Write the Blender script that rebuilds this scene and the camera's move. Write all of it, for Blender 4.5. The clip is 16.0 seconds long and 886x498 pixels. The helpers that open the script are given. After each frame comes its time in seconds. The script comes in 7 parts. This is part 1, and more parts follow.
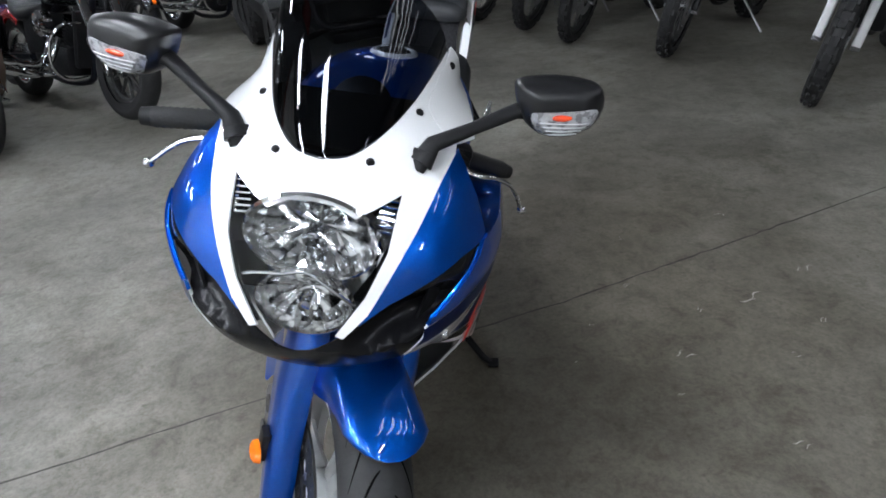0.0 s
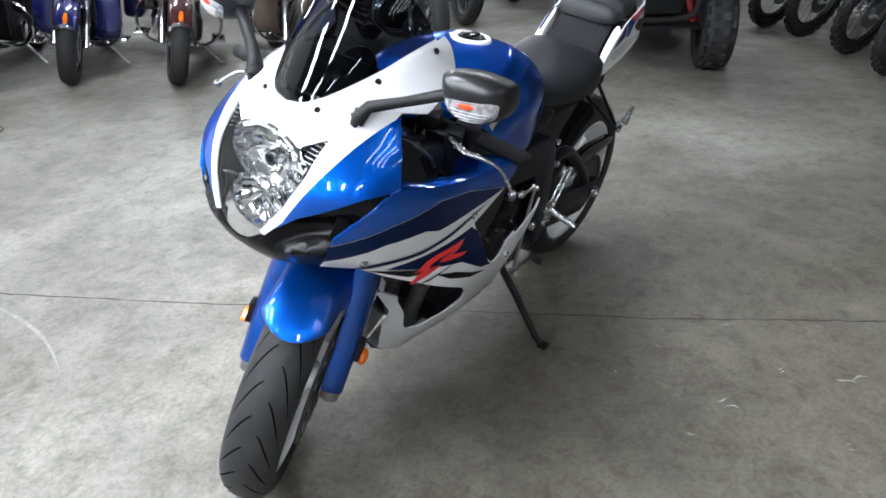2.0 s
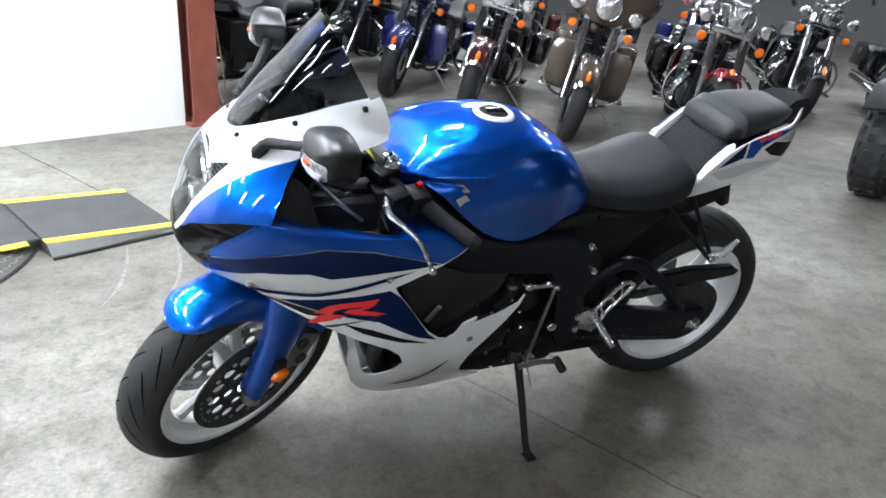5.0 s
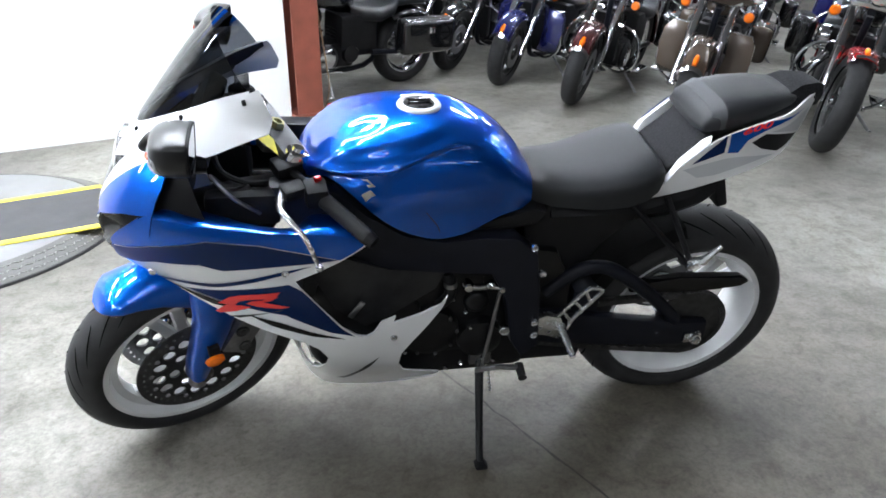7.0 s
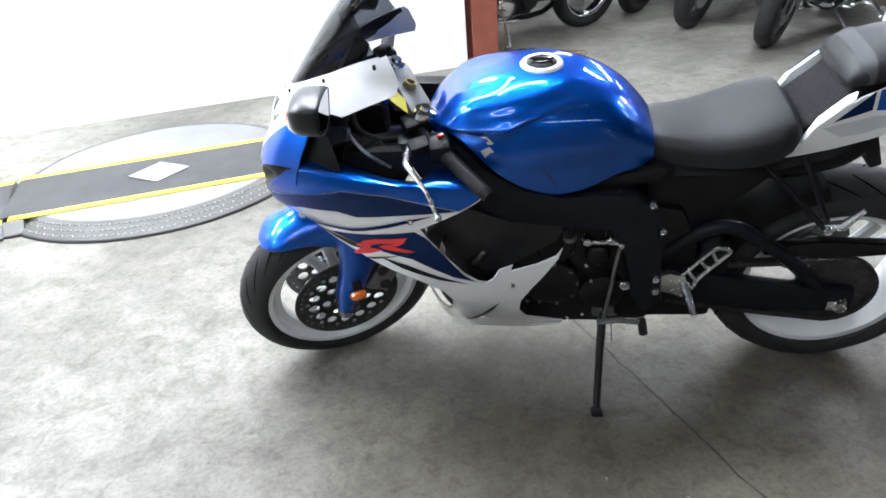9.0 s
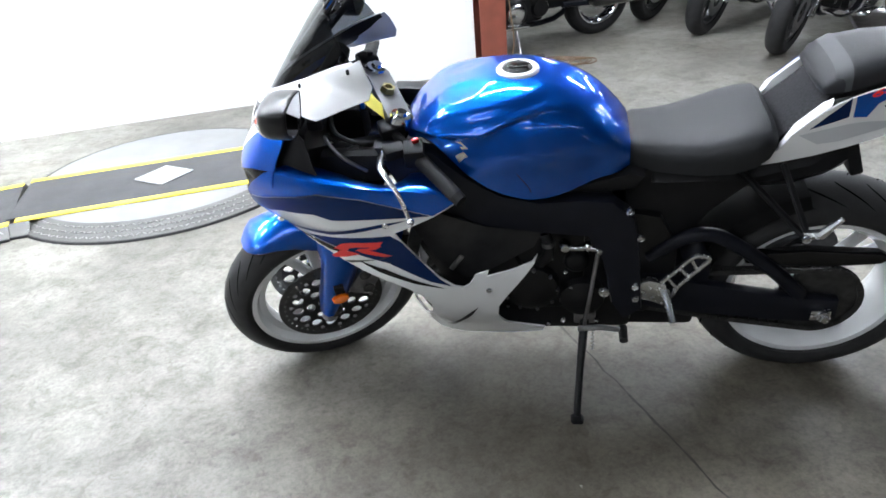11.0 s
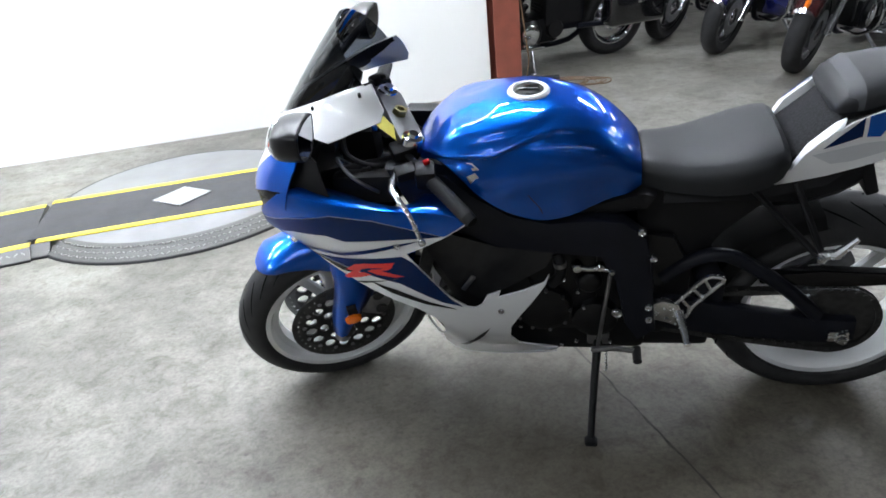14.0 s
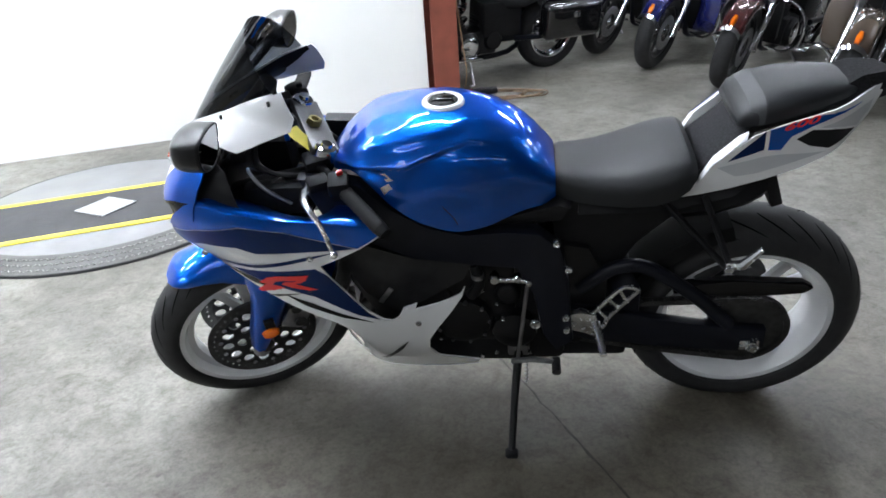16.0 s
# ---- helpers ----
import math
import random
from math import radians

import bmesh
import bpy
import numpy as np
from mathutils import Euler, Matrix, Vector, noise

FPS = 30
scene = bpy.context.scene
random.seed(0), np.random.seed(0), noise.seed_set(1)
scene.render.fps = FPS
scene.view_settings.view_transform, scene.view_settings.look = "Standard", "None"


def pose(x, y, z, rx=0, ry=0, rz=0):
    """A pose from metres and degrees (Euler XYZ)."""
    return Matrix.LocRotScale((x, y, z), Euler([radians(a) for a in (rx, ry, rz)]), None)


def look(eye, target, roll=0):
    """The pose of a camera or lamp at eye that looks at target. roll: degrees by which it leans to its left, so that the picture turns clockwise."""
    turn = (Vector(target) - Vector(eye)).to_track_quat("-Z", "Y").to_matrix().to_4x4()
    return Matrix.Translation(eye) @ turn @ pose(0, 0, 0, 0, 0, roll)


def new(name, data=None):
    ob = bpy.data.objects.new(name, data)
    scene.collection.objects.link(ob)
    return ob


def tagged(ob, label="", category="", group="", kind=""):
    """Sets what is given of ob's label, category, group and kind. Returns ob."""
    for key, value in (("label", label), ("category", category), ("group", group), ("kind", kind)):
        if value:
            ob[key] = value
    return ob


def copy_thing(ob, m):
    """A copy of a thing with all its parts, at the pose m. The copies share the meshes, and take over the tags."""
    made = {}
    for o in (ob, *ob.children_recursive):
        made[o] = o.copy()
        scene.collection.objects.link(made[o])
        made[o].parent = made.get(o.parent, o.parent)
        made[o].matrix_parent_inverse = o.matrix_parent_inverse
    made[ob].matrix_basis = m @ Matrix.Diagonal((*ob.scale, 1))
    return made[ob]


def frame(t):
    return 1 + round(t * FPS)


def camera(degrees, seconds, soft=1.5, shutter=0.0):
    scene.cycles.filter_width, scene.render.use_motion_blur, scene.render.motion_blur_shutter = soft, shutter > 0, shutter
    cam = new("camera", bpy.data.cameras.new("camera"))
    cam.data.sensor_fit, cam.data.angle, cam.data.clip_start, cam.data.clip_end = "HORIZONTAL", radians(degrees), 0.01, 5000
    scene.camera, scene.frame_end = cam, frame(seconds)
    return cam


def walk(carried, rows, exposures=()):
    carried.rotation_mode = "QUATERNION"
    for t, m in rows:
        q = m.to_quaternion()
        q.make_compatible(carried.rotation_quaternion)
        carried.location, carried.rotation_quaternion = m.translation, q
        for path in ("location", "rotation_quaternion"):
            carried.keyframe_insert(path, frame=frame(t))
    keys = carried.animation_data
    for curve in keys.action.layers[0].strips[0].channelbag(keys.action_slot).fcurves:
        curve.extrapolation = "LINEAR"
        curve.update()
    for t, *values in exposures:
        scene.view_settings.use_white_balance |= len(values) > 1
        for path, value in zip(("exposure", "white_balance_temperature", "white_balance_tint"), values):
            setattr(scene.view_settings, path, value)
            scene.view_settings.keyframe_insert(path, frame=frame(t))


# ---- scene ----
cam = camera(64.7, 16.0, soft=1.7)
PATH = [
    (0, (2.234, 0.388, 1.258), (0.476, 0.189, 0.326), -6.1),
    (0.5, (2.303, 0.537, 1.277), (0.571, 0.069, 0.392), -8.1),
    (1, (2.207, 0.708, 1.242), (0.545, 0.024, 0.365), -6.3),
    (1.5, (2.166, 0.896, 1.233), (0.579, 0.106, 0.307), -2.9),
    (2, (2.23, 1.077, 1.261), (0.76, 0.07, 0.353), -2.4),
    (2.5, (2.188, 1.168, 1.267), (0.828, -0.013, 0.396), -2.4),
    (3, (2.001, 1.225, 1.241), (0.736, -0.031, 0.333), 0.1),
    (3.5, (1.911, 1.392, 1.264), (0.743, 0.047, 0.355), 1.8),
    (4, (1.866, 1.555, 1.303), (0.871, 0.044, 0.451), 2.3),
    (4.5, (1.716, 1.584, 1.287), (0.827, -0.016, 0.48), 3.7),
    (7, (0.982, 1.719, 1.305), (0.624, -0.063, 0.47), 0.5),
    (7.5, (0.886, 1.738, 1.306), (0.751, 0.004, 0.318), -1.2),
    (8, (0.871, 1.832, 1.37), (0.916, 0.088, 0.391), -3.7),
    (10.5, (0.72, 1.802, 1.339), (0.95, 0.048, 0.406), -5.2),
    (11, (0.711, 1.819, 1.348), (0.956, 0.066, 0.416), -5.2),
    (11.5, (0.705, 1.828, 1.348), (0.979, 0.077, 0.42), -5.5),
    (12, (0.706, 1.824, 1.35), (0.986, 0.077, 0.417), -5.8),
    (12.5, (0.71, 1.825, 1.353), (1.025, 0.067, 0.453), -6.2),
    (13, (0.71, 1.828, 1.353), (1.041, 0.063, 0.473), -6.0),
    (13.5, (0.704, 1.823, 1.349), (1.013, 0.053, 0.47), -5.9),
    (14, (0.697, 1.819, 1.352), (0.989, 0.047, 0.473), -5.9),
    (14.5, (0.693, 1.823, 1.351), (0.968, 0.048, 0.473), -5.9),
    (15, (0.681, 1.826, 1.346), (0.972, 0.049, 0.476), -6.0),
    (15.5, (0.656, 1.808, 1.346), (0.895, 0.02, 0.481), -4.9),
    (16, (0.618, 1.792, 1.34), (0.766, -0.005, 0.476), -4.1),
]
LIGHTNESS = [(0.0, -0.53), (0.5, -0.30), (1.0, -0.07), (2.0, 0.25), (2.5, 0.2), (3.5, 0.31), (4.0, 0.41), (4.5, 0.39), (7.0, 0.43), (7.5, 0.62), (8.0, 0.61), (10.5, 0.43), (12.0, 0.37), (13.0, 0.17), (16.0, 0.03)]
walk(cam, [(t, look(eye, target, roll)) for t, eye, target, roll in PATH], exposures=LIGHTNESS)

# ---- world and light ----
world = bpy.data.worlds.new("world")
scene.world = world
world.use_nodes = True
world.node_tree.nodes["Background"].inputs[0].default_value = (0.75, 0.85, 1.0, 1)
world.node_tree.nodes["Background"].inputs[1].default_value = 0.05

# building axes: U along the white wall, N away from it into the hall
U = Vector((0.9385, 0.3453, 0))
N = Vector((-0.3453, 0.9385, 0))
YAW = math.degrees(math.atan2(U.y, U.x))
CORNER = Vector((1.082, -3.632, 0))     # foot of the white wall at the red post


def hall(u, n, z=0.0):
    """A place from metres along the white wall and away from it."""
    return CORNER + U * u + N * n + Vector((0, 0, z))


# ---- materials ----
def nodes_of(name):
    m = bpy.data.materials.new(name)
    m.use_nodes = True
    nt = m.node_tree
    return m, nt, nt.nodes["Principled BSDF"]


def mat(name, color, rough=0.5, metal=0.0, coat=0.0, vary=0.08, scale=18.0, bump=0.0, bump_scale=120.0, rough_vary=0.1, coat_rough=0.05, spec=0.5):
    """A surface with large soft variation, fine grain and optional relief."""
    m, nt, b = nodes_of(name)
    L = nt.links
    tc = nt.nodes.new("ShaderNodeTexCoord")
    n1 = nt.nodes.new("ShaderNodeTexNoise")
    n1.inputs["Scale"].default_value, n1.inputs["Detail"].default_value = scale, 5
    n2 = nt.nodes.new("ShaderNodeTexNoise")
    n2.inputs["Scale"].default_value, n2.inputs["Detail"].default_value = bump_scale, 3
    L.new(tc.outputs["Object"], n1.inputs["Vector"])
    L.new(tc.outputs["Object"], n2.inputs["Vector"])
    ramp = nt.nodes.new("ShaderNodeValToRGB")
    lo = [max(0, c * (1 - vary)) for c in color[:3]]
    hi = [min(1, c * (1 + vary)) for c in color[:3]]
    ramp.color_ramp.elements[0].position, ramp.color_ramp.elements[1].position = 0.3, 0.7
    ramp.color_ramp.elements[0].color, ramp.color_ramp.elements[1].color = (*lo, 1), (*hi, 1)
    L.new(n1.outputs["Fac"], ramp.inputs["Fac"])
    L.new(ramp.outputs["Color"], b.inputs["Base Color"])
    mr = nt.nodes.new("ShaderNodeMapRange")
    mr.inputs["To Min"].default_value, mr.inputs["To Max"].default_value = max(0.02, rough - rough_vary / 2), min(1, rough + rough_vary / 2)
    L.new(n1.outputs["Fac"], mr.inputs["Value"])
    L.new(mr.outputs["Result"], b.inputs["Roughness"])
    b.inputs["Metallic"].default_value = metal
    b.inputs["Coat Weight"].default_value = coat
    b.inputs["Coat Roughness"].default_value = coat_rough
    b.inputs["Specular IOR Level"].default_value = spec
    if bump:
        bp = nt.nodes.new("ShaderNodeBump")
        bp.inputs["Strength"].default_value, bp.inputs["Distance"].default_value = bump, 0.002
        L.new(n2.outputs["Fac"], bp.inputs["Height"])
        L.new(bp.outputs["Normal"], b.inputs["Normal"])
    return m


def concrete():
    m, nt, b = nodes_of("concrete")
    L = nt.links
    tc = nt.nodes.new("ShaderNodeTexCoord")

    def noise_at(scale, detail=6, rough=0.6, dist=0.0):
        n = nt.nodes.new("ShaderNodeTexNoise")
        n.inputs["Scale"].default_value, n.inputs["Detail"].default_value = scale, detail
        n.inputs["Roughness"].default_value, n.inputs["Distortion"].default_value = rough, dist
        L.new(tc.outputs["Object"], n.inputs["Vector"])
        return n.outputs["Fac"]

    def ramp(fac, stops):
        r = nt.nodes.new("ShaderNodeValToRGB")
        while len(r.color_ramp.elements) < len(stops):
            r.color_ramp.elements.new(0.5)
        for e, (p, c) in zip(r.color_ramp.elements, stops):
            e.position, e.color = p, (*c, 1)
        L.new(fac, r.inputs["Fac"])
        return r.outputs["Color"]

    def mix(kind, fac, a, c):
        x = nt.nodes.new("ShaderNodeMix")
        x.data_type, x.blend_type = "RGBA", kind
        if isinstance(fac, float):
            x.inputs[0].default_value = fac
        else:
            L.new(fac, x.inputs[0])
        L.new(a, x.inputs[6])
        L.new(c, x.inputs[7])
        return x.outputs[2]

    base = ramp(noise_at(0.9, 8, 0.62, 0.3), [(0.30, (0.098, 0.091, 0.077)), (0.5, (0.183, 0.174, 0.152)), (0.70, (0.292, 0.28, 0.25))])
    mott = ramp(noise_at(6, 10, 0.78, 0.35), [(0.34, (0.56, 0.54, 0.50)), (0.5, (0.93, 0.925, 0.915)), (0.66, (1.16, 1.16, 1.16))])
    blot = ramp(noise_at(17, 6, 0.7, 0.6), [(0.36, (0.68, 0.66, 0.62)), (0.47, (1.0, 1.0, 1.0)), (0.66, (1.06, 1.06, 1.07))])
    fine = ramp(noise_at(85, 4, 0.7), [(0.34, (0.72, 0.72, 0.70)), (0.58, (1.08, 1.08, 1.08))])
    pits = ramp(noise_at(34, 3, 0.5), [(0.22, (0.55, 0.54, 0.5)), (0.31, (1, 1, 1))])
    c = mix("MULTIPLY", 1.0, base, mott)
    # brown oily area where machines are parked, ragged-edged; its colour also deepens the bike's weak shadow
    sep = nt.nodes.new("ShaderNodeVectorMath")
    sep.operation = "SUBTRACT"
    sep.inputs[1].default_value = STAIN_SHADE
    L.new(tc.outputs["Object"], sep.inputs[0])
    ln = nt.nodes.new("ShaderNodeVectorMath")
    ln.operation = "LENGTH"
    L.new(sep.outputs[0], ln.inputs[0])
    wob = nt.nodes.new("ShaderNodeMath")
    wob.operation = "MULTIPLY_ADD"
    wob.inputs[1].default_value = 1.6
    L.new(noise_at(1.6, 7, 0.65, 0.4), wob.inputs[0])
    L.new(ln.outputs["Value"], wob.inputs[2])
    stain_shade = ramp(wob.outputs[0], [(0.0, (0.56, 0.525, 0.47)), (0.44, (0.60, 0.565, 0.51)), (0.64, (0.82, 0.80, 0.765)), (0.85, (1, 1, 1))])
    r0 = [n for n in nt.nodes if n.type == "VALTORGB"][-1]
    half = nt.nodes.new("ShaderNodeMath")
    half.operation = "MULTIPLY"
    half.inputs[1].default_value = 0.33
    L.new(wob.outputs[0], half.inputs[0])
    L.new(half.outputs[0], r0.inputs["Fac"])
    c = mix("MULTIPLY", 1.0, c, stain_shade)
    c = mix("MULTIPLY", 0.8, c, blot)
    c = mix("MULTIPLY", 0.9, c, fine)
    c = mix("MULTIPLY", 0.8, c, pits)
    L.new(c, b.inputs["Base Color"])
    r = nt.nodes.new("ShaderNodeMapRange")
    r.inputs["To Min"].default_value, r.inputs["To Max"].default_value = 0.36, 0.62
    L.new(noise_at(3.5, 6), r.inputs["Value"])
    L.new(r.outputs["Result"], b.inputs["Roughness"])
    bp = nt.nodes.new("ShaderNodeBump")
    bp.inputs["Strength"].default_value, bp.inputs["Distance"].default_value = 0.25, 0.004
    L.new(noise_at(45, 6, 0.7), bp.inputs["Height"])
    L.new(bp.outputs["Normal"], b.inputs["Normal"])
    return m


def emitter(name, color, strength):
    m, nt, b = nodes_of(name)
    b.inputs["Emission Color"].default_value = (*color, 1)
    b.inputs["Emission Strength"].default_value = strength
    b.inputs["Base Color"].default_value = (0.8, 0.8, 0.8, 1)
    return m


def metallic_paint(name, color, dark, coat=1.0):
    """Flake paint under clear lacquer."""
    m, nt, b = nodes_of(name)
    L = nt.links
    tc = nt.nodes.new("ShaderNodeTexCoord")
    v = nt.nodes.new("ShaderNodeTexVoronoi")
    v.inputs["Scale"].default_value = 1400
    L.new(tc.outputs["Object"], v.inputs["Vector"])
    mx = nt.nodes.new("ShaderNodeMix")
    mx.data_type = "RGBA"
    mx.inputs[6].default_value, mx.inputs[7].default_value = (*color, 1), (*dark, 1)
    bw = nt.nodes.new("ShaderNodeRGBToBW")
    L.new(v.outputs["Color"], bw.inputs[0])
    L.new(bw.outputs[0], mx.inputs[0])
    L.new(mx.outputs[2], b.inputs["Base Color"])
    b.inputs["Metallic"].default_value = 0.86
    b.inputs["Roughness"].default_value = 0.31
    b.inputs["Specular IOR Level"].default_value = 0.15
    b.inputs["Specular Tint"].default_value = (0.15, 0.45, 1.0, 1)
    b.inputs["Coat Weight"].default_value = coat
    b.inputs["Coat Roughness"].default_value = 0.008
    return m


STAIN_SHADE = (0.55 + 3.0, 4.12 - 4.75, 0.1)      # in the floor slab's own space, along and across the hall
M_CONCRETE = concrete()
M_WALL = mat("white_wall_paint", (0.8, 0.8, 0.78), 0.55, vary=0.03, scale=1.2, bump=0.15, bump_scale=60)
M_HALLWALL = mat("hall_wall_paint", (0.2, 0.2, 0.2), 0.8, vary=0.12, scale=0.8, bump=0.2, bump_scale=30)
M_LIGHTWALL = mat("pale_hall_paint", (0.24, 0.24, 0.235), 0.7, vary=0.06, scale=0.8, bump=0.2, bump_scale=30)
M_CEIL = mat("ceiling_sheet", (0.11, 0.11, 0.11), 0.8, vary=0.06, scale=0.5)
M_POST = mat("rust_red_paint", (0.21, 0.058, 0.037), 0.5, vary=0.14, scale=9, bump=0.3, bump_scale=60)
M_LENS_PLAIN = emitter("plain_light_diffuser", (0.91, 0.97, 1.05), 60.0)
M_LENS_AISLE = emitter("aisle_light_diffuser", (0.92, 0.97, 1.04), 11.0)
M_LENS_BRIGHT = emitter("bright_light_diffuser", (0.885, 0.95, 1.045), 118.0)
M_FIXTURE = mat("white_enamel", (0.75, 0.75, 0.75), 0.4)
M_BLUE = metallic_paint("blue_metallic", (0.001, 0.116, 0.60), (0.0005, 0.062, 0.38))
M_NAVY = metallic_paint("navy_metallic", (0.003, 0.022, 0.12), (0.002, 0.013, 0.07), 0.4)
M_WHITE = mat("white_lacquer", (0.78, 0.79, 0.8), 0.3, coat=1.0, vary=0.015, scale=5)
M_SILVER = mat("pearl_grey_lacquer", (0.55, 0.57, 0.6), 0.35, metal=0.2, coat=0.8, vary=0.03)
M_WHEEL = mat("white_wheel_lacquer", (0.80, 0.81, 0.82), 0.32, coat=0.8, vary=0.03)
M_BLACKGLOSS = mat("gloss_black_plastic", (0.005, 0.005, 0.006), 0.12, coat=0.0, spec=0.35, vary=0.1)
M_BLACK = mat("satin_black_plastic", (0.011, 0.011, 0.012), 0.45, spec=0.16, vary=0.15, scale=25, bump=0.15, bump_scale=400)
M_MATT = mat("matt_black_plastic", (0.004, 0.004, 0.004), 0.6, spec=0.1, vary=0.2, scale=30, bump=0.15, bump_scale=300)
M_FRAME = mat("black_frame_enamel", (0.008, 0.009, 0.014), 0.4, vary=0.15, spec=0.2)
M_ENGINE = mat("black_engine_enamel", (0.006, 0.006, 0.007), 0.36, vary=0.2, scale=40, spec=0.3, bump=0.3, bump_scale=200)
M_RUBBER = mat("tyre_rubber", (0.024, 0.024, 0.025), 0.65, spec=0.3, vary=0.22, scale=22, bump=0.25, bump_scale=180)
M_GROOVESHADE = mat("tyre_groove_shade", (0.004, 0.004, 0.004), 0.9, spec=0.0)
M_GRIP = mat("grip_rubber", (0.014, 0.014, 0.015), 0.7, bump=0.5, bump_scale=260)
M_SEAT = mat("seat_vinyl", (0.010, 0.011, 0.013), 0.46, spec=0.36, vary=0.15, scale=12, bump=0.35, bump_scale=420)
M_SEATGREY = mat("grey_seat_band", (0.032, 0.034, 0.038), 0.5, vary=0.1, bump=0.3, bump_scale=420)
M_CHROME = mat("chrome", (0.75, 0.76, 0.78), 0.08, metal=1.0, vary=0.04, rough_vary=0.06)
M_ALU = mat("brushed_aluminium", (0.72, 0.73, 0.75), 0.26, metal=1.0, vary=0.1, scale=60, bump=0.1, bump_scale=300)
M_STEEL = mat("dull_steel", (0.3, 0.3, 0.31), 0.4, metal=1.0, vary=0.2, scale=50)
M_DISCBLACK = mat("black_anodised_alloy", (0.012, 0.012, 0.013), 0.42, vary=0.2, scale=40, spec=0.3)
M_DARKSTEEL = mat("dark_steel", (0.06, 0.06, 0.06), 0.45, metal=0.7, vary=0.25, scale=50)
M_ORANGE = mat("amber_lens", (0.88, 0.18, 0.009), 0.16, coat=1.0, vary=0.1)
M_BULB = mat("red_orange_bulb", (0.75, 0.07, 0.02), 0.2, coat=0.5, vary=0.15, scale=60)
M_RED = mat("red_decal", (0.72, 0.018, 0.02), 0.35, coat=0.5, vary=0.05)
M_REDLENS = mat("red_lens", (0.5, 0.008, 0.012), 0.15, coat=0.7, vary=0.1)
M_YELLOW = mat("yellow_paper", (0.85, 0.75, 0.12), 0.7, vary=0.06)
M_YELLOWTAPE = mat("yellow_tape", (0.72, 0.56, 0.05), 0.5, vary=0.14, scale=9)
M_RAMPBLACK = mat("black_grit_tread", (0.05, 0.05, 0.053), 0.75, vary=0.2, scale=8, bump=0.6, bump_scale=220)
M_DIAMONDPLATE = mat("tread_plate", (0.105, 0.103, 0.097), 0.5, metal=0.3, vary=0.12, scale=6)
M_MIRROR = mat("mirror_glass", (0.85, 0.86, 0.88), 0.03, metal=1.0, vary=0.0, rough_vary=0.0)
M_BRASS = mat("dull_brass", (0.42, 0.36, 0.16), 0.35, metal=0.9, vary=0.15)
M_CARBON = mat("carbon_weave_plastic", (0.02, 0.02, 0.022), 0.75, vary=0.4, scale=200, spec=0.08)


def tinted():
    """Dark smoked acrylic: partly see-through, glossy."""
    m, nt, b = nodes_of("smoked_acrylic")
    L = nt.links
    out = nt.nodes["Material Output"]
    tr = nt.nodes.new("ShaderNodeBsdfTransparent")
    tr.inputs[0].default_value = (0.10, 0.112, 0.135, 1)
    gl = nt.nodes.new("ShaderNodeBsdfGlossy")
    gl.inputs["Roughness"].default_value = 0.02
    fr = nt.nodes.new("ShaderNodeFresnel")
    fr.inputs["IOR"].default_value = 1.42
    mx = nt.nodes.new("ShaderNodeMixShader")
    L.new(fr.outputs[0], mx.inputs[0])
    L.new(tr.outputs[0], mx.inputs[1])
    L.new(gl.outputs[0], mx.inputs[2])
    L.new(mx.outputs[0], out.inputs["Surface"])
    return m


def clear_cover(name="clear_cover", tint=(0.93, 0.94, 0.95)):
    """Thin clear plastic over a lamp."""
    m = tinted()
    m.name = name
    for n in m.node_tree.nodes:
        if n.type == "BSDF_TRANSPARENT":
            n.inputs[0].default_value = (*tint, 1)
    return m


M_SMOKE = tinted()
M_CLEAR = clear_cover()


# ---- mesh helpers ----
def finish(bm, smooth=True, angle=40):
    bmesh.ops.recalc_face_normals(bm, faces=bm.faces)
    for f in bm.faces:
        f.smooth = smooth
    if smooth:
        lim = radians(angle)
        for e in bm.edges:
            if len(e.link_faces) == 2:
                e.smooth = e.calc_face_angle(0) < lim
    return bm


def mesh_of(name, bm, material, smooth=True, angle=40):
    finish(bm, smooth, angle)
    me = bpy.data.meshes.new(name)
    bm.to_mesh(me)
    bm.free()
    for x in (material if isinstance(material, (list, tuple)) else [material]):
        me.materials.append(x)
    return me


def part(name, bm, material, parent, label="", smooth=True, angle=40):
    """Links a bmesh as one mesh object under a thing or part, in the parent's own space."""
    ob = new(name, mesh_of(name, bm, material, smooth, angle))
    ob.parent = parent
    if label:
        tagged(ob, label)
    return ob


def thing(name, label, category, m=None, group="", kind=""):
    ob = new(name)
    ob.empty_display_size = 0.1
    if m is not None:
        ob.matrix_basis = m
    return tagged(ob, label, category, group, kind)


def solid(name, bm, material, label, category, m=None, group="", kind="", smooth=True):
    ob = new(name, mesh_of(name, bm, material, smooth))
    if m is not None:
        ob.matrix_basis = m
    return tagged(ob, label, category, group, kind)


def spline(pts, n=8, closed=False):
    """Catmull-Rom through the points."""
    P = [Vector(p) for p in pts]
    k = len(P)
    out = []
    for i in range(k if closed else k - 1):
        a, b, c, d = (P[(i + j) % k] if closed else P[min(max(i + j, 0), k - 1)] for j in (-1, 0, 1, 2))
        for s in range(n):
            t = s / n
            out.append(0.5 * ((2 * b) + (c - a) * t + (2 * a - 5 * b + 4 * c - d) * t * t + (3 * b - a - 3 * c + d) * t ** 3))
    if not closed:
        out.append(P[-1])
    return out


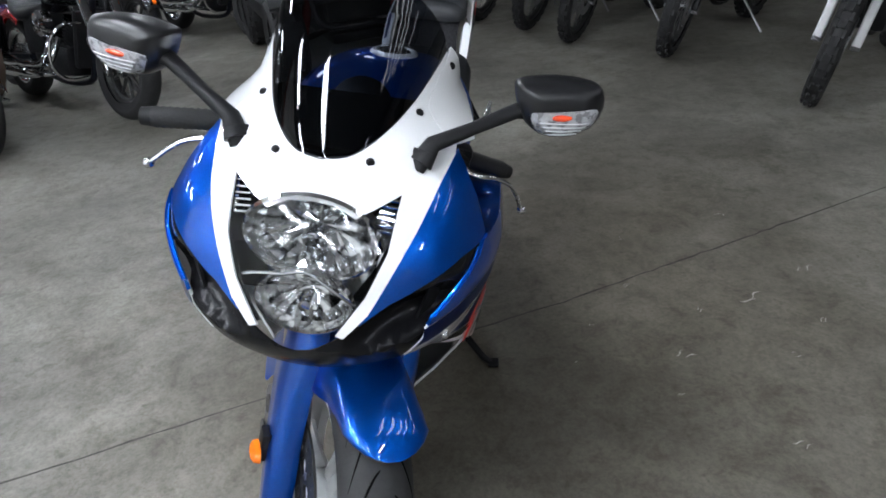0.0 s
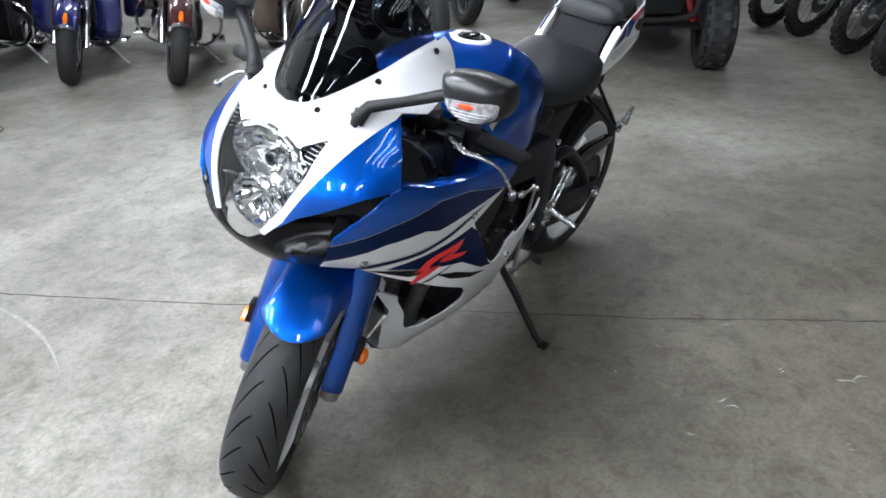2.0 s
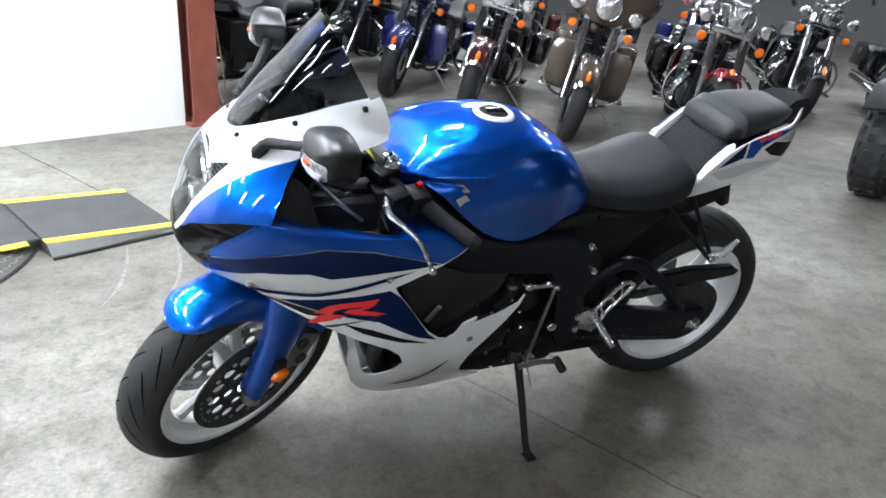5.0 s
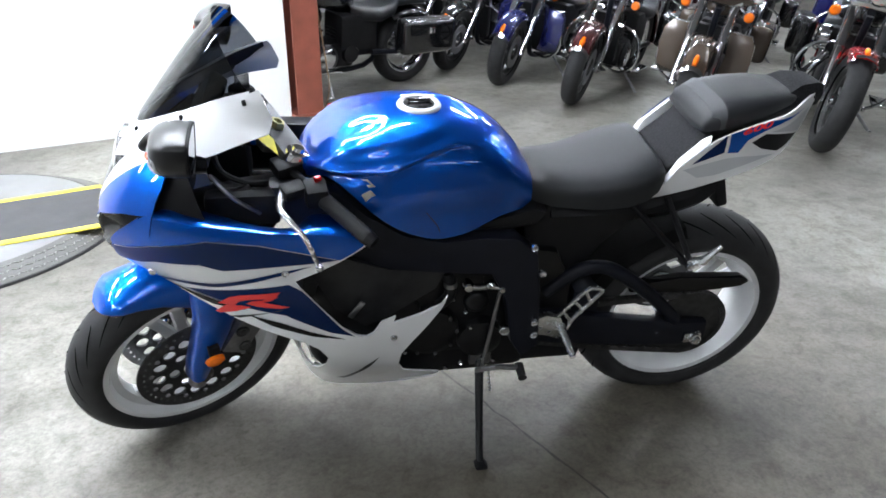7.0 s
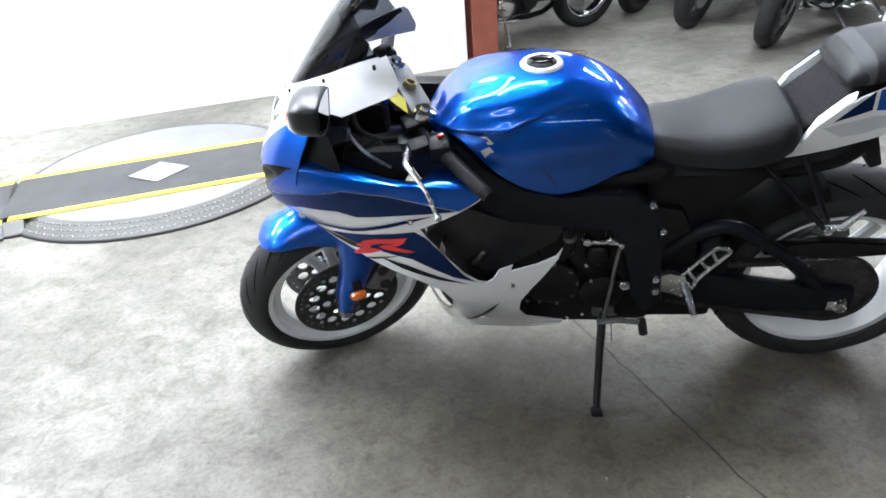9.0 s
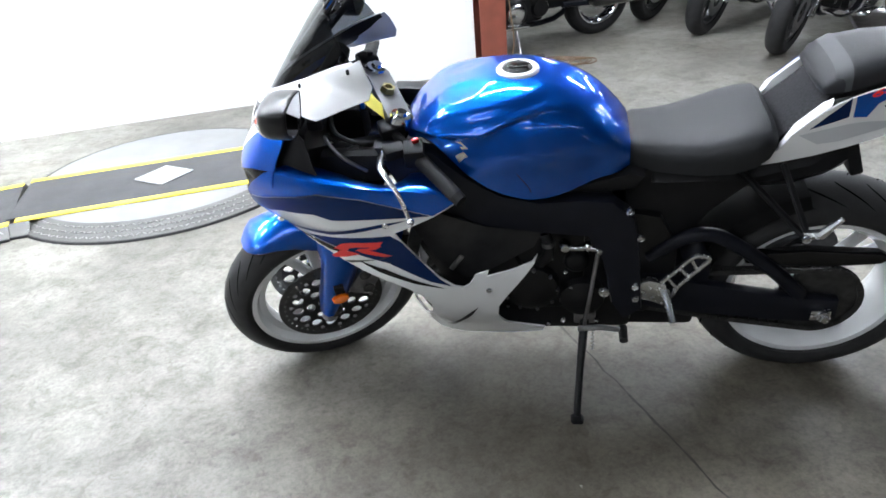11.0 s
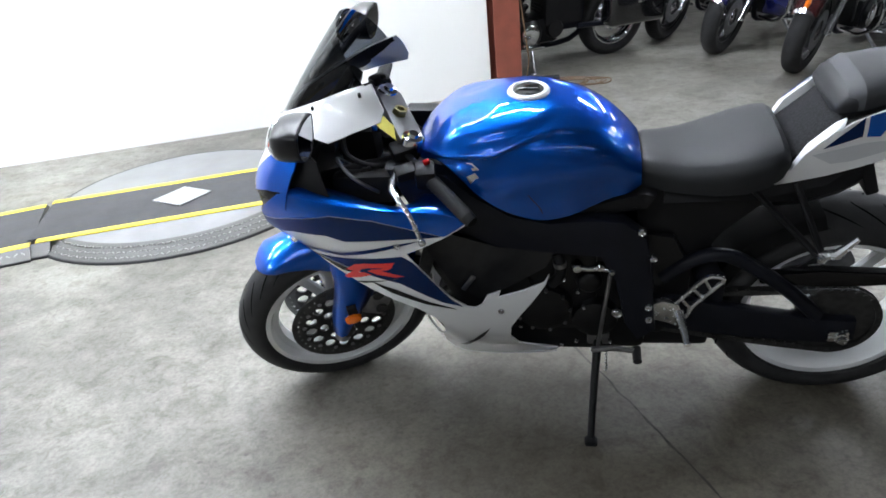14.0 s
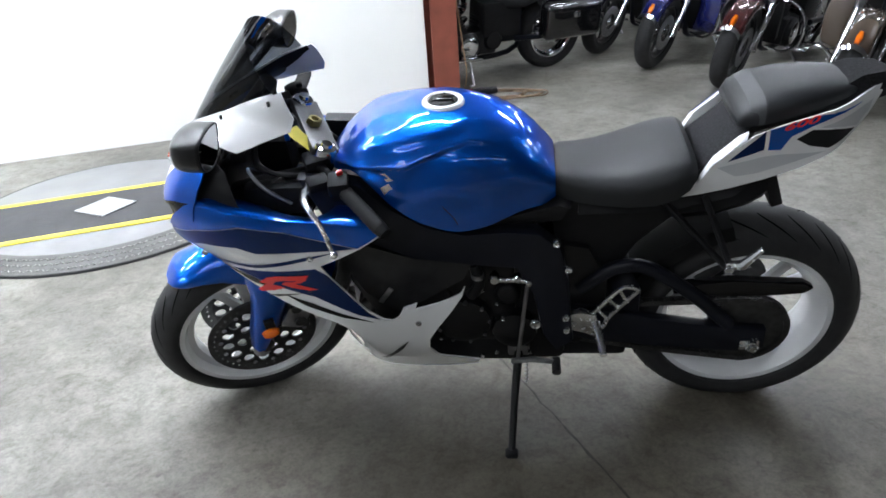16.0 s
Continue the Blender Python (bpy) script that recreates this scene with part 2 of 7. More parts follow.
def add_tube(bm, pts, r, seg=10, cap=True, flat=1.0):
    """A round bar along points; r may be a list, one radius a point."""
    P = [Vector(p) for p in pts]
    rings = []
    up = None
    for i, p in enumerate(P):
        d = (P[min(i + 1, len(P) - 1)] - P[max(i - 1, 0)]).normalized()
        if up is None:
            up = Vector((0, 0, 1)) if abs(d.z) < 0.9 else Vector((1, 0, 0))
        a = d.cross(up).normalized()
        up = a.cross(d).normalized()
        rr = r[i] if isinstance(r, (list, tuple)) else r
        rings.append([bm.verts.new(p + (a * math.cos(q) + up * flat * math.sin(q)) * rr) for q in (2 * math.pi * k / seg for k in range(seg))])
    for a, b in zip(rings, rings[1:]):
        for k in range(seg):
            bm.faces.new((a[k], a[(k + 1) % seg], b[(k + 1) % seg], b[k]))
    if cap:
        bm.faces.new(rings[0])
        bm.faces.new(rings[-1][::-1])
    return bm


def tube(pts, r, seg=10, flat=1.0, smooth=0):
    return add_tube(bmesh.new(), spline(pts, smooth) if smooth else pts, r, seg, flat=flat)


def add_box(bm, c, size, bevel=0.0, m=None, seg=2):
    r = bmesh.ops.create_cube(bm, size=1.0)
    vs = r["verts"]
    bmesh.ops.scale(bm, vec=size, verts=vs)
    if bevel:
        es = list({e for v in vs for e in v.link_edges})
        r2 = bmesh.ops.bevel(bm, geom=es, offset=bevel, segments=seg, profile=0.6, affect="EDGES")
        vs = list({v for f in r2["faces"] for v in f.verts} | {v for v in vs if v.is_valid})
    if m is not None:
        bmesh.ops.transform(bm, matrix=m, verts=vs)
    bmesh.ops.translate(bm, vec=c, verts=vs)
    return bm


def box(c, size, bevel=0.0, m=None, seg=2):
    return add_box(bmesh.new(), c, size, bevel, m, seg)


def add_lathe(bm, profile, seg=48, m=None, closed=False, arc=1.0):
    """Turns a profile of (radius, along) round the Y axis."""
    n = seg if arc == 1.0 else seg + 1
    rings = []
    for k in range(n):
        a = 2 * math.pi * arc * k / seg
        rings.append([bm.verts.new((r * math.cos(a), y, r * math.sin(a))) for r, y in profile])
    vs = [v for r in rings for v in r]
    P = len(profile)
    for k in range(seg if arc == 1.0 else seg):
        a, b = rings[k], rings[(k + 1) % n]
        for i in range(P if closed else P - 1):
            j = (i + 1) % P
            bm.faces.new((a[i], a[j], b[j], b[i]))
    bmesh.ops.remove_doubles(bm, verts=vs, dist=1e-6)
    vs = [v for v in vs if v.is_valid]
    if m is not None:
        bmesh.ops.transform(bm, matrix=m, verts=vs)
    return bm


def lathe(profile, seg=48, m=None, closed=False, arc=1.0):
    return add_lathe(bmesh.new(), profile, seg, m, closed, arc)


def add_loft(bm, rings, closed=True, caps=True):
    R = [[bm.verts.new(p) for p in ring] for ring in rings]
    k = len(R[0])
    for a, b in zip(R, R[1:]):
        for i in range(k if closed else k - 1):
            j = (i + 1) % k
            bm.faces.new((a[i], a[j], b[j], b[i]))
    if caps and closed:
        bm.faces.new(R[0])
        bm.faces.new(R[-1][::-1])
    return bm


def loft(rings, closed=True, caps=True):
    return add_loft(bmesh.new(), rings, closed, caps)


def add_prism(bm, outline, y0, y1, bevel=0.0):
    """A plate from an outline in the XZ plane between two Y."""
    a = [bm.verts.new((x, y0, z)) for x, z in outline]
    b = [bm.verts.new((x, y1, z)) for x, z in outline]
    k = len(a)
    fs = [bm.faces.new(a), bm.faces.new(b[::-1])]
    for i in range(k):
        fs.append(bm.faces.new((a[i], b[i], b[(i + 1) % k], a[(i + 1) % k])))
    if bevel:
        bmesh.ops.recalc_face_normals(bm, faces=fs)
        es = list({e for f in fs[:2] for e in f.edges})
        bmesh.ops.bevel(bm, geom=es, offset=bevel, segments=2, profile=0.6, affect="EDGES")
    return bm


def prism(outline, y0, y1, bevel=0.0):
    return add_prism(bmesh.new(), outline, y0, y1, bevel)


def smooth2(outline, n=5):
    """A closed rounded outline through points in a plane."""
    return [(p.x, p.y) for p in spline([(x, z, 0) for x, z in outline], n, closed=True)]


def shell(outline, f, thick=0.004, step=0.025, lift=0.0, axis="y", sign=1):
    """A curved panel: an outline in side view (X, Z) laid on Y = f(X, Z), or in front view (Y, Z) laid on X = f(Y, Z)."""
    bm = bmesh.new()
    bm.faces.new([bm.verts.new((x, 0, z)) for x, z in outline])
    xs, zs = [p[0] for p in outline], [p[1] for p in outline]
    for lo, hi, nrm in ((min(xs), max(xs), (1, 0, 0)), (min(zs), max(zs), (0, 0, 1))):
        k = int((hi - lo) / step)
        for i in range(1, k + 1):
            q = lo + (hi - lo) * i / (k + 1)
            bmesh.ops.bisect_plane(bm, geom=bm.verts[:] + bm.edges[:] + bm.faces[:], plane_co=(q * nrm[0], 0, q * nrm[2]), plane_no=nrm)
    h = 0.002
    inner = {}
    faces = bm.faces[:]
    for v in bm.verts[:]:
        a, z = v.co.x, v.co.z
        d0 = f(a, z)
        g = Vector((-(f(a + h, z) - f(a - h, z)) / (2 * h), 1, -(f(a, z + h) - f(a, z - h)) / (2 * h)))
        if g.length > 6:
            g = g / g.length * 6
        g.normalize()
        p = Vector((a, d0, z)) + g * lift
        v.co = p
        if thick:
            inner[v] = bm.verts.new(p - g * thick)
    if thick:
        edge = [e for e in bm.edges if len(e.link_faces) == 1]
        for fc in faces:
            bm.faces.new([inner[v] for v in reversed(fc.verts)])
        for e in edge:
            a, b = e.verts
            bm.faces.new((a, b, inner[b], inner[a]))
    for v in bm.verts:
        if axis == "x":
            v.co = Vector((v.co.y, v.co.x, v.co.z))
        elif sign < 0:
            v.co.y = -v.co.y
    return bm


def merge_bm(*bms):
    out = bmesh.new()
    for b in bms:
        me = bpy.data.meshes.new("temporary")
        b.to_mesh(me)
        b.free()
        out.from_mesh(me)
        bpy.data.meshes.remove(me)
    return out


# ---- the hall ----
def room_box(name, c, size, material, label, cat):
    return solid(name, box((0, 0, 0), size), material, label, cat, Matrix.Translation(c) @ pose(0, 0, 0, 0, 0, YAW), kind="structure", smooth=False)


HALL_U0, HALL_U1, HALL_N0, HALL_N1, HALL_H = -15.0, 9.0, -6.5, 16.0, 4.6


def build_hall():
    cu, cn = (HALL_U0 + HALL_U1) / 2, (HALL_N0 + HALL_N1) / 2
    su, sn = HALL_U1 - HALL_U0, HALL_N1 - HALL_N0
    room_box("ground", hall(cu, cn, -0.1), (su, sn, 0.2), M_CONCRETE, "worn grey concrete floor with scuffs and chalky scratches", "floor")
    room_box("ceiling", hall(cu, cn, HALL_H + 0.1), (su, sn, 0.2), M_CEIL, "plain grey sheet ceiling of a storage hall", "ceiling")
    room_box("wall_north", hall(cu, HALL_N0 - 0.1, HALL_H / 2), (su + 0.4, 0.2, HALL_H), M_HALLWALL, "plain dark painted wall behind the parked motorcycles", "wall")
    room_box("wall_south", hall(cu, HALL_N1 + 0.1, HALL_H / 2), (su + 0.4, 0.2, HALL_H), M_LIGHTWALL, "plain painted wall closing the hall", "wall")
    room_box("wall_west", hall(HALL_U0 - 0.1, cn, HALL_H / 2), (0.2, sn, HALL_H), M_HALLWALL, "plain dark painted end wall of the hall", "wall")
    room_box("wall_east", hall(HALL_U1 + 0.1, cn, HALL_H / 2), (0.2, sn, HALL_H), M_LIGHTWALL, "plain painted end wall of the hall", "wall")
    room_box("wall_white", hall(HALL_U1 / 2, -0.08, HALL_H / 2), (HALL_U1, 0.16, HALL_H), M_WALL, "bright white painted partition wall meeting the concrete floor", "wall")


build_hall()


def build_post():
    bm = bmesh.new()
    add_box(bm, (0, 0, HALL_H / 2), (0.02, 0.26, HALL_H))
    for s in (-1, 1):
        add_box(bm, (0, s * 0.125, HALL_H / 2), (0.2, 0.014, HALL_H))
    add_box(bm, (0, 0, 0.012), (0.26, 0.3, 0.02))
    solid("steel_post", bm, M_POST, "rust-red painted steel post standing at the end of the white wall", "post",
          Matrix.Translation(hall(-0.13, -0.06)) @ pose(0, 0, 0, 0, 0, YAW), kind="structure", smooth=False)


build_post()


def build_lights():
    """Wraparound fluorescent fittings hung in rows that run along the white wall; those over the bike and the wall burn brightest."""
    def fitting(lens_material, label, m, length):
        h = length / 2
        f = thing("ceiling_light", label, "ceiling light", m, "ceiling lights")
        part("housing", box((0, 0, 0.055), (length + 0.05, 0.17, 0.05), 0.008), M_FIXTURE, f)
        part("diffuser", box((0, 0, 0.012), (length, 0.15, 0.036), 0.01), lens_material, f, "glowing white acrylic diffuser")
        for s in (-1, 1):
            part("end_cap", box((s * (h + 0.014), 0, 0.014), (0.022, 0.16, 0.044), 0.004), M_FIXTURE, f)
            part("hanger", tube([(s * h * 0.8, 0, 0.08), (s * h * 0.8, 0, HALL_H - m.translation.z + 0.01)], 0.006, 6), M_STEEL, f)
        return f

    def row(places, lens_material, label, length=1.24, z=HALL_H - 0.9):
        first = None
        for u, n in places:
            m = Matrix.Translation(hall(u, n, z)) @ pose(0, 0, 0, 0, 0, YAW)
            if first is None:
                first = fitting(lens_material, label, m, length)
            else:
                copy_thing(first, m)

    row([(-12.0, -3.6), (-8.9, -3.6), (-5.8, -3.6), (6.6, -3.6), (-11.0, 1.4), (-7.9, 1.4), (-5.4, 5.2), (-8.5, 5.2), (-4.4, 3.4)], M_LENS_PLAIN, "white fluorescent fitting with a plain diffuser")
    row([(3.5, 6.7), (3.5, 7.5), (3.5, 8.3), (3.5, 9.1)], M_LENS_AISLE, "long fluorescent strip hung over the aisle", 2.4, HALL_H - 0.2)
    row([(0.4, 11.5), (3.4, 11.5), (-2.6, 11.5)], M_LENS_AISLE, "long fluorescent strip far down the hall", 2.4, HALL_H - 0.2)
    row([(1.2, 1.3), (2.8, 1.3), (4.4, 1.3), (6.0, 1.3), (0.8, 2.5), (2.9, 2.5), (4.6, 2.5), (6.6, 3.4), (6.6, 5.0), (6.9, 7.4), (-3.2, 0.2), (-2.6, -2.2), (-5.6, 1.6), (-5.4, -1.6)], M_LENS_BRIGHT, "bright fluorescent fitting hung below the ceiling")


build_lights()

# ---- the sports motorcycle: its own space has X ahead, Y to its left, Z up, the rear tyre's foot at the origin ----
BIKE = Matrix.Translation((-0.045, -0.001, 0.002)) @ pose(0, 0, 0, 0, 0, -2.4) @ pose(0, 0, 0, -11.5, 0, 0)
bike = thing("sport_motorcycle", "blue and white sports motorcycle leaning on its side stand", "motorcycle", BIKE)
AXLE_R = Vector((0.0, 0.0, 0.314))
AXLE_F = Vector((1.385, 0.0, 0.300))
RAKE = Vector((-0.399, 0, 0.917))
HEAD = Vector((1.482, 0, 0))
STEER = Matrix.Translation(HEAD) @ Matrix.Rotation(radians(28), 4, RAKE) @ Matrix.Translation(-HEAD)


def steered(ob):
    ob.matrix_basis = STEER
    return ob


def front_end(ob):
    """Wheel, fork and mudguard sit a little inboard of the bars' axis."""
    ob.matrix_basis = Matrix.Translation((-0.008, 0.012, -0.004)) @ STEER
    return ob


# fairing form: nose, where it starts to curve, half width, by height
FAIR_Z = (0.11, 0.20, 0.32, 0.40, 0.50, 0.60, 0.64, 0.66, 0.68, 0.72, 0.80, 0.84, 0.90, 0.95, 1.00, 1.04, 1.08, 1.12, 1.15)
FAIR_NOSE = (1.055, 1.085, 1.105, 1.125, 1.45, 1.45, 1.45, 1.465, 1.485, 1.50, 1.475, 1.455, 1.42, 1.375, 1.315, 1.255, 1.18, 1.09, 1.0)
FAIR_BACK = (0.88, 0.90, 0.93, 0.97, 1.0, 1.0, 1.02, 1.05, 1.08, 1.10, 1.14, 1.15, 1.15, 1.15, 1.10, 1.05, 0.98, 0.88, 0.80)
FAIR_HALF = (0.05, 0.115, 0.195, 0.232, 0.256, 0.264, 0.262, 0.26, 0.262, 0.266, 0.270, 0.262, 0.240, 0.209, 0.165, 0.16, 0.15, 0.13, 0.10)
FAIR_POW = (2.1, 2.1, 2.1, 2.1, 2.1, 2.1, 2.15, 2.2, 2.25, 2.4, 2.8, 2.9, 2.5, 2.1, 2.1, 2.1, 2.1, 2.1, 2.1)


def table(z, col):
    i = 0
    while i < len(FAIR_Z) - 2 and z > FAIR_Z[i + 1]:
        i += 1
    t = min(max((z - FAIR_Z[i]) / (FAIR_Z[i + 1] - FAIR_Z[i]), 0.0), 1.0)
    j, k = max(i - 1, 0), min(i + 2, len(FAIR_Z) - 1)
    a, b, c, d = col[j], col[i], col[i + 1], col[k]
    m0, m1 = (c - a) / 2, (d - b) / 2
    if i == 0:
        m0 = c - b
    t2, t3 = t * t, t ** 3
    return (2 * t3 - 3 * t2 + 1) * b + (t3 - 2 * t2 + t) * m0 + (-2 * t3 + 3 * t2) * c + (t3 - t2) * m1


def fair_side(x, z):
    """Half width of the fairing at a place along the bike and a height."""
    xn, x0, w = table(z, FAIR_NOSE), table(z, FAIR_BACK), table(z, FAIR_HALF)
    if x <= x0:
        return w - 0.10 * max(0.0, x0 - 0.08 - x) ** 1.5
    u = min((x - x0) / (xn - x0), 0.999)
    p = table(z, FAIR_POW)
    return w * (1 - u ** p) ** (1 / p)


def fair_front(y, z):
    """How far forward the nose reaches at a place across and a height."""
    xn, x0, w = table(z, FAIR_NOSE), table(z, FAIR_BACK), table(z, FAIR_HALF)
    u = min(abs(y) / w, 0.995)
    p = table(z, FAIR_POW)
    return x0 + (xn - x0) * (1 - u ** p) ** (1 / p)


# -- wheels --
def tyre_profile(R, w, rim, crown=0.55):
    pts = []
    h = w / 2
    for i in range(-12, 13):
        a = i / 12 * radians(104)
        y = h * math.sin(a) if abs(a) < math.pi / 2 else h * math.copysign(1 - 0.35 * (abs(a) - math.pi / 2), a)
        pts.append((R - w * crown * (1 - math.cos(a)), y))
    return [(rim, pts[0][1] * 0.9)] + pts + [(rim, pts[-1][1] * 0.9)]


def rim_profile(rim, w):
    """Flanges, drop centre and inner barrel of a cast rim."""
    h = w / 2
    return [(rim + 0.010, h), (rim + 0.011, h - 0.005), (rim - 0.004, h - 0.012), (rim - 0.010, h - 0.03), (rim - 0.022, h * 0.35), (rim - 0.024, 0),
            (rim - 0.022, -h * 0.35), (rim - 0.010, -h + 0.03), (rim - 0.004, -h + 0.012), (rim + 0.011, -h + 0.005), (rim + 0.010, -h),
            (rim - 0.006, -h), (rim - 0.016, -h + 0.022), (rim - 0.034, -h * 0.4), (rim - 0.038, 0), (rim - 0.034, h * 0.4), (rim - 0.016, h - 0.022), (rim - 0.006, h)]


def spokes(c, r0, r1, thick, n, a0):
    bm = bmesh.new()
    for k in range(n):
        a = radians(a0 + 360 / n * k)
        m = Matrix.Translation(c) @ Matrix.Rotation(-a, 4, "Y")
        for s in (-1, 1):
            path = [(r0, 0, s * 0.012), ((r0 + r1) / 2, 0, s * 0.022), (r1, 0, s * 0.040)]
            rr = [0.022, 0.017, 0.021]
            q = bmesh.new()
            add_tube(q, spline(path, 4), [0.022, 0.021, 0.0195, 0.018, 0.017, 0.0175, 0.018, 0.0195, 0.021], 8)
            for v in q.verts:
                v.co.y *= thick
            bmesh.ops.transform(q, matrix=m, verts=q.verts)
            bm = merge_bm(bm, q)
    return bm


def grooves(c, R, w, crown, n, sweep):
    """Sunk-looking tread cuts: slim strips lying on the tyre's face, coloured near-black for the shade inside a cut."""
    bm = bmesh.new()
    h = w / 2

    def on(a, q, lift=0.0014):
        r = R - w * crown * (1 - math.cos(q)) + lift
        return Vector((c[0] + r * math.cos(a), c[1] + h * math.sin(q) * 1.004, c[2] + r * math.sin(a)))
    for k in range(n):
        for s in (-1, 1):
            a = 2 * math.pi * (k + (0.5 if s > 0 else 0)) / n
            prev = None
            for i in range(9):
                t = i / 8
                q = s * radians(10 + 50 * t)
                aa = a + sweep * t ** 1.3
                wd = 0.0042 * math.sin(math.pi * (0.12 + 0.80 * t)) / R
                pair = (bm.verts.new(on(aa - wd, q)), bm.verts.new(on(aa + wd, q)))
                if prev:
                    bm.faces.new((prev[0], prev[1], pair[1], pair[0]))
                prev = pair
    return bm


def disc(c, r0, r1, y):
    """The braking band of a disc."""
    return lathe([(r0, y - 0.0025), (r1, y - 0.0025), (r1, y + 0.0025), (r0, y + 0.0025)], 64, Matrix.Translation(c), closed=True)


def carrier(c, r, y, lobes):
    """Petal-shaped spider that holds the band."""
    out = []
    for k in range(lobes * 6):
        a = 2 * math.pi * k / (lobes * 6)
        q = (k % 6) / 6
        rr = (r if q < 0.4 else r * 0.62) if lobes else r
        out.append((c[0] + rr * math.cos(a), c[2] + rr * math.sin(a)))
    return prism(out, y - 0.004, y + 0.004)


def pierced_ring(c, r0, r1, y, n, hr, hw, thick=0.004, hole_r=None):
    """A flat ring pierced by n oval windows; hr and hw are each window's half height and half width."""
    bm = bmesh.new()
    rm = hole_r or (r0 + r1) / 2
    step = 2 * math.pi / n
    for k in range(n):
        a0 = k * step
        edge, oval = [], []
        for i in range(24):
            q = 2 * math.pi * i / 24
            u, v = math.cos(q), math.sin(q)
            g = max(abs(u), abs(v))
            aa = a0 + u / g * step / 2
            rr = (r0 + r1) / 2 + v / g * (r1 - r0) / 2
            edge.append((aa, rr))
            oval.append((a0 + u * hw / rm * (1 - 0.25 * v), rm + v * hr))
        layers = []
        for dy in (-thick / 2, thick / 2):
            layers.append([[bm.verts.new((c[0] + rr * math.cos(aa), y + dy, c[2] + rr * math.sin(aa))) for aa, rr in ring] for ring in (edge, oval)])
        for i in range(24):
            j = (i + 1) % 24
            for (e, o) in layers:
                bm.faces.new((e[i], e[j], o[j], o[i]))
            (e0, o0), (e1, o1) = layers
            bm.faces.new((o0[i], o0[j], o1[j], o1[i]))
            if abs(edge[i][1] - edge[j][1]) < 1e-6:
                bm.faces.new((e0[i], e0[j], e1[j], e1[i]))
    bmesh.ops.remove_doubles(bm, verts=bm.verts, dist=1e-5)
    return bm


def bolt_bm(c, r=0.006, h=0.005, seg=8, axis="Y"):
    turn = {"Y": Matrix.Identity(4), "X": Matrix.Rotation(radians(-90), 4, "Z"), "Z": Matrix.Rotation(radians(90), 4, "X")}[axis]
    return lathe([(0.0, h), (r * 0.45, h), (r * 0.5, h * 0.6), (r * 0.85, h), (r, h * 0.6), (r, -0.004), (0, -0.004)], seg, Matrix.Translation(c) @ turn)


rear = part("rear_wheel", rim_bm := lathe(rim_profile(0.222, 0.15), 72, Matrix.Translation(AXLE_R), closed=True), M_WHEEL, bike, "white lacquered rear wheel rim")
part("rear_tyre", lathe(tyre_profile(0.314, 0.185, 0.230, 0.35), 84, Matrix.Translation(AXLE_R)), M_RUBBER, rear, "black road tyre")
part("tread", grooves(AXLE_R, 0.314, 0.185, 0.35, 26, 0.30), M_GROOVESHADE, rear)
part("spokes", spokes(AXLE_R, 0.05, 0.192, 0.8, 3, 20), M_WHEEL, rear)
part("hub", lathe([(0, -0.09), (0.03, -0.09), (0.055, -0.05), (0.06, 0), (0.055, 0.05), (0.03, 0.09), (0, 0.09)], 32, Matrix.Translation(AXLE_R)), M_WHEEL, rear)
part("brake_disc", disc(AXLE_R, 0.078, 0.11, -0.1), M_DARKSTEEL, rear)
part("disc_carrier", carrier(AXLE_R, 0.082, -0.1, 5), M_DARKSTEEL, rear)


def chain_teeth(c, r, n, y):
    out = []
    for k in range(n):
        for d, rr in ((-0.25, r - 0.006), (-0.1, r), (0.1, r), (0.25, r - 0.006)):
            a = 2 * math.pi * (k + d) / n
            out.append((c[0] + rr * math.cos(a), c[2] + rr * math.sin(a)))
    return out


part("sprocket", merge_bm(prism(chain_teeth(AXLE_R, 0.112, 42, 0), 0.098, 0.105)), M_DARKSTEEL, rear)
front = front_end(part("front_wheel", lathe(rim_profile(0.222, 0.1), 72, Matrix.Translation(AXLE_F), closed=True), M_WHEEL, bike, "white lacquered front wheel rim"))
part("front_tyre", lathe(tyre_profile(0.300, 0.122, 0.230, 0.44), 84, Matrix.Translation(AXLE_F)), M_RUBBER, front, "black road tyre with curved tread cuts")
part("tread", grooves(AXLE_F, 0.300, 0.122, 0.44, 26, -0.34), M_GROOVESHADE, front)
part("spokes", spokes(AXLE_F, 0.04, 0.192, 0.75, 3, 75), M_WHEEL, front)
part("hub", lathe([(0, -0.06), (0.025, -0.06), (0.045, -0.03), (0.045, 0.03), (0.025, 0.06), (0, 0.06)], 32, Matrix.Translation(AXLE_F)), M_WHEEL, front)
for s in (-1, 1):
    part("brake_disc", pierced_ring(AXLE_F, 0.121, 0.157, s * 0.068, 40, 0.0035, 0.0035, 0.005), M_DARKSTEEL, front, "dark drilled steel brake disc")
    part("disc_carrier", pierced_ring(AXLE_F, 0.080, 0.123, s * 0.0675, 14, 0.0165, 0.0155, 0.006, 0.103), M_DISCBLACK, front, "black floating carrier with oval windows")
    part("carrier_centre", pierced_ring(AXLE_F, 0.040, 0.082, s * 0.067, 7, 0.013, 0.016, 0.008, 0.064), M_DISCBLACK, front)
    for k in range(14):
        q = 2 * math.pi * (k + 0.5) / 14
        part("disc_button", bolt_bm((AXLE_F.x + 0.121 * math.cos(q), s * 0.0705, AXLE_F.z + 0.121 * math.sin(q)), 0.0065, 0.003 * s, 10), M_STEEL, front)

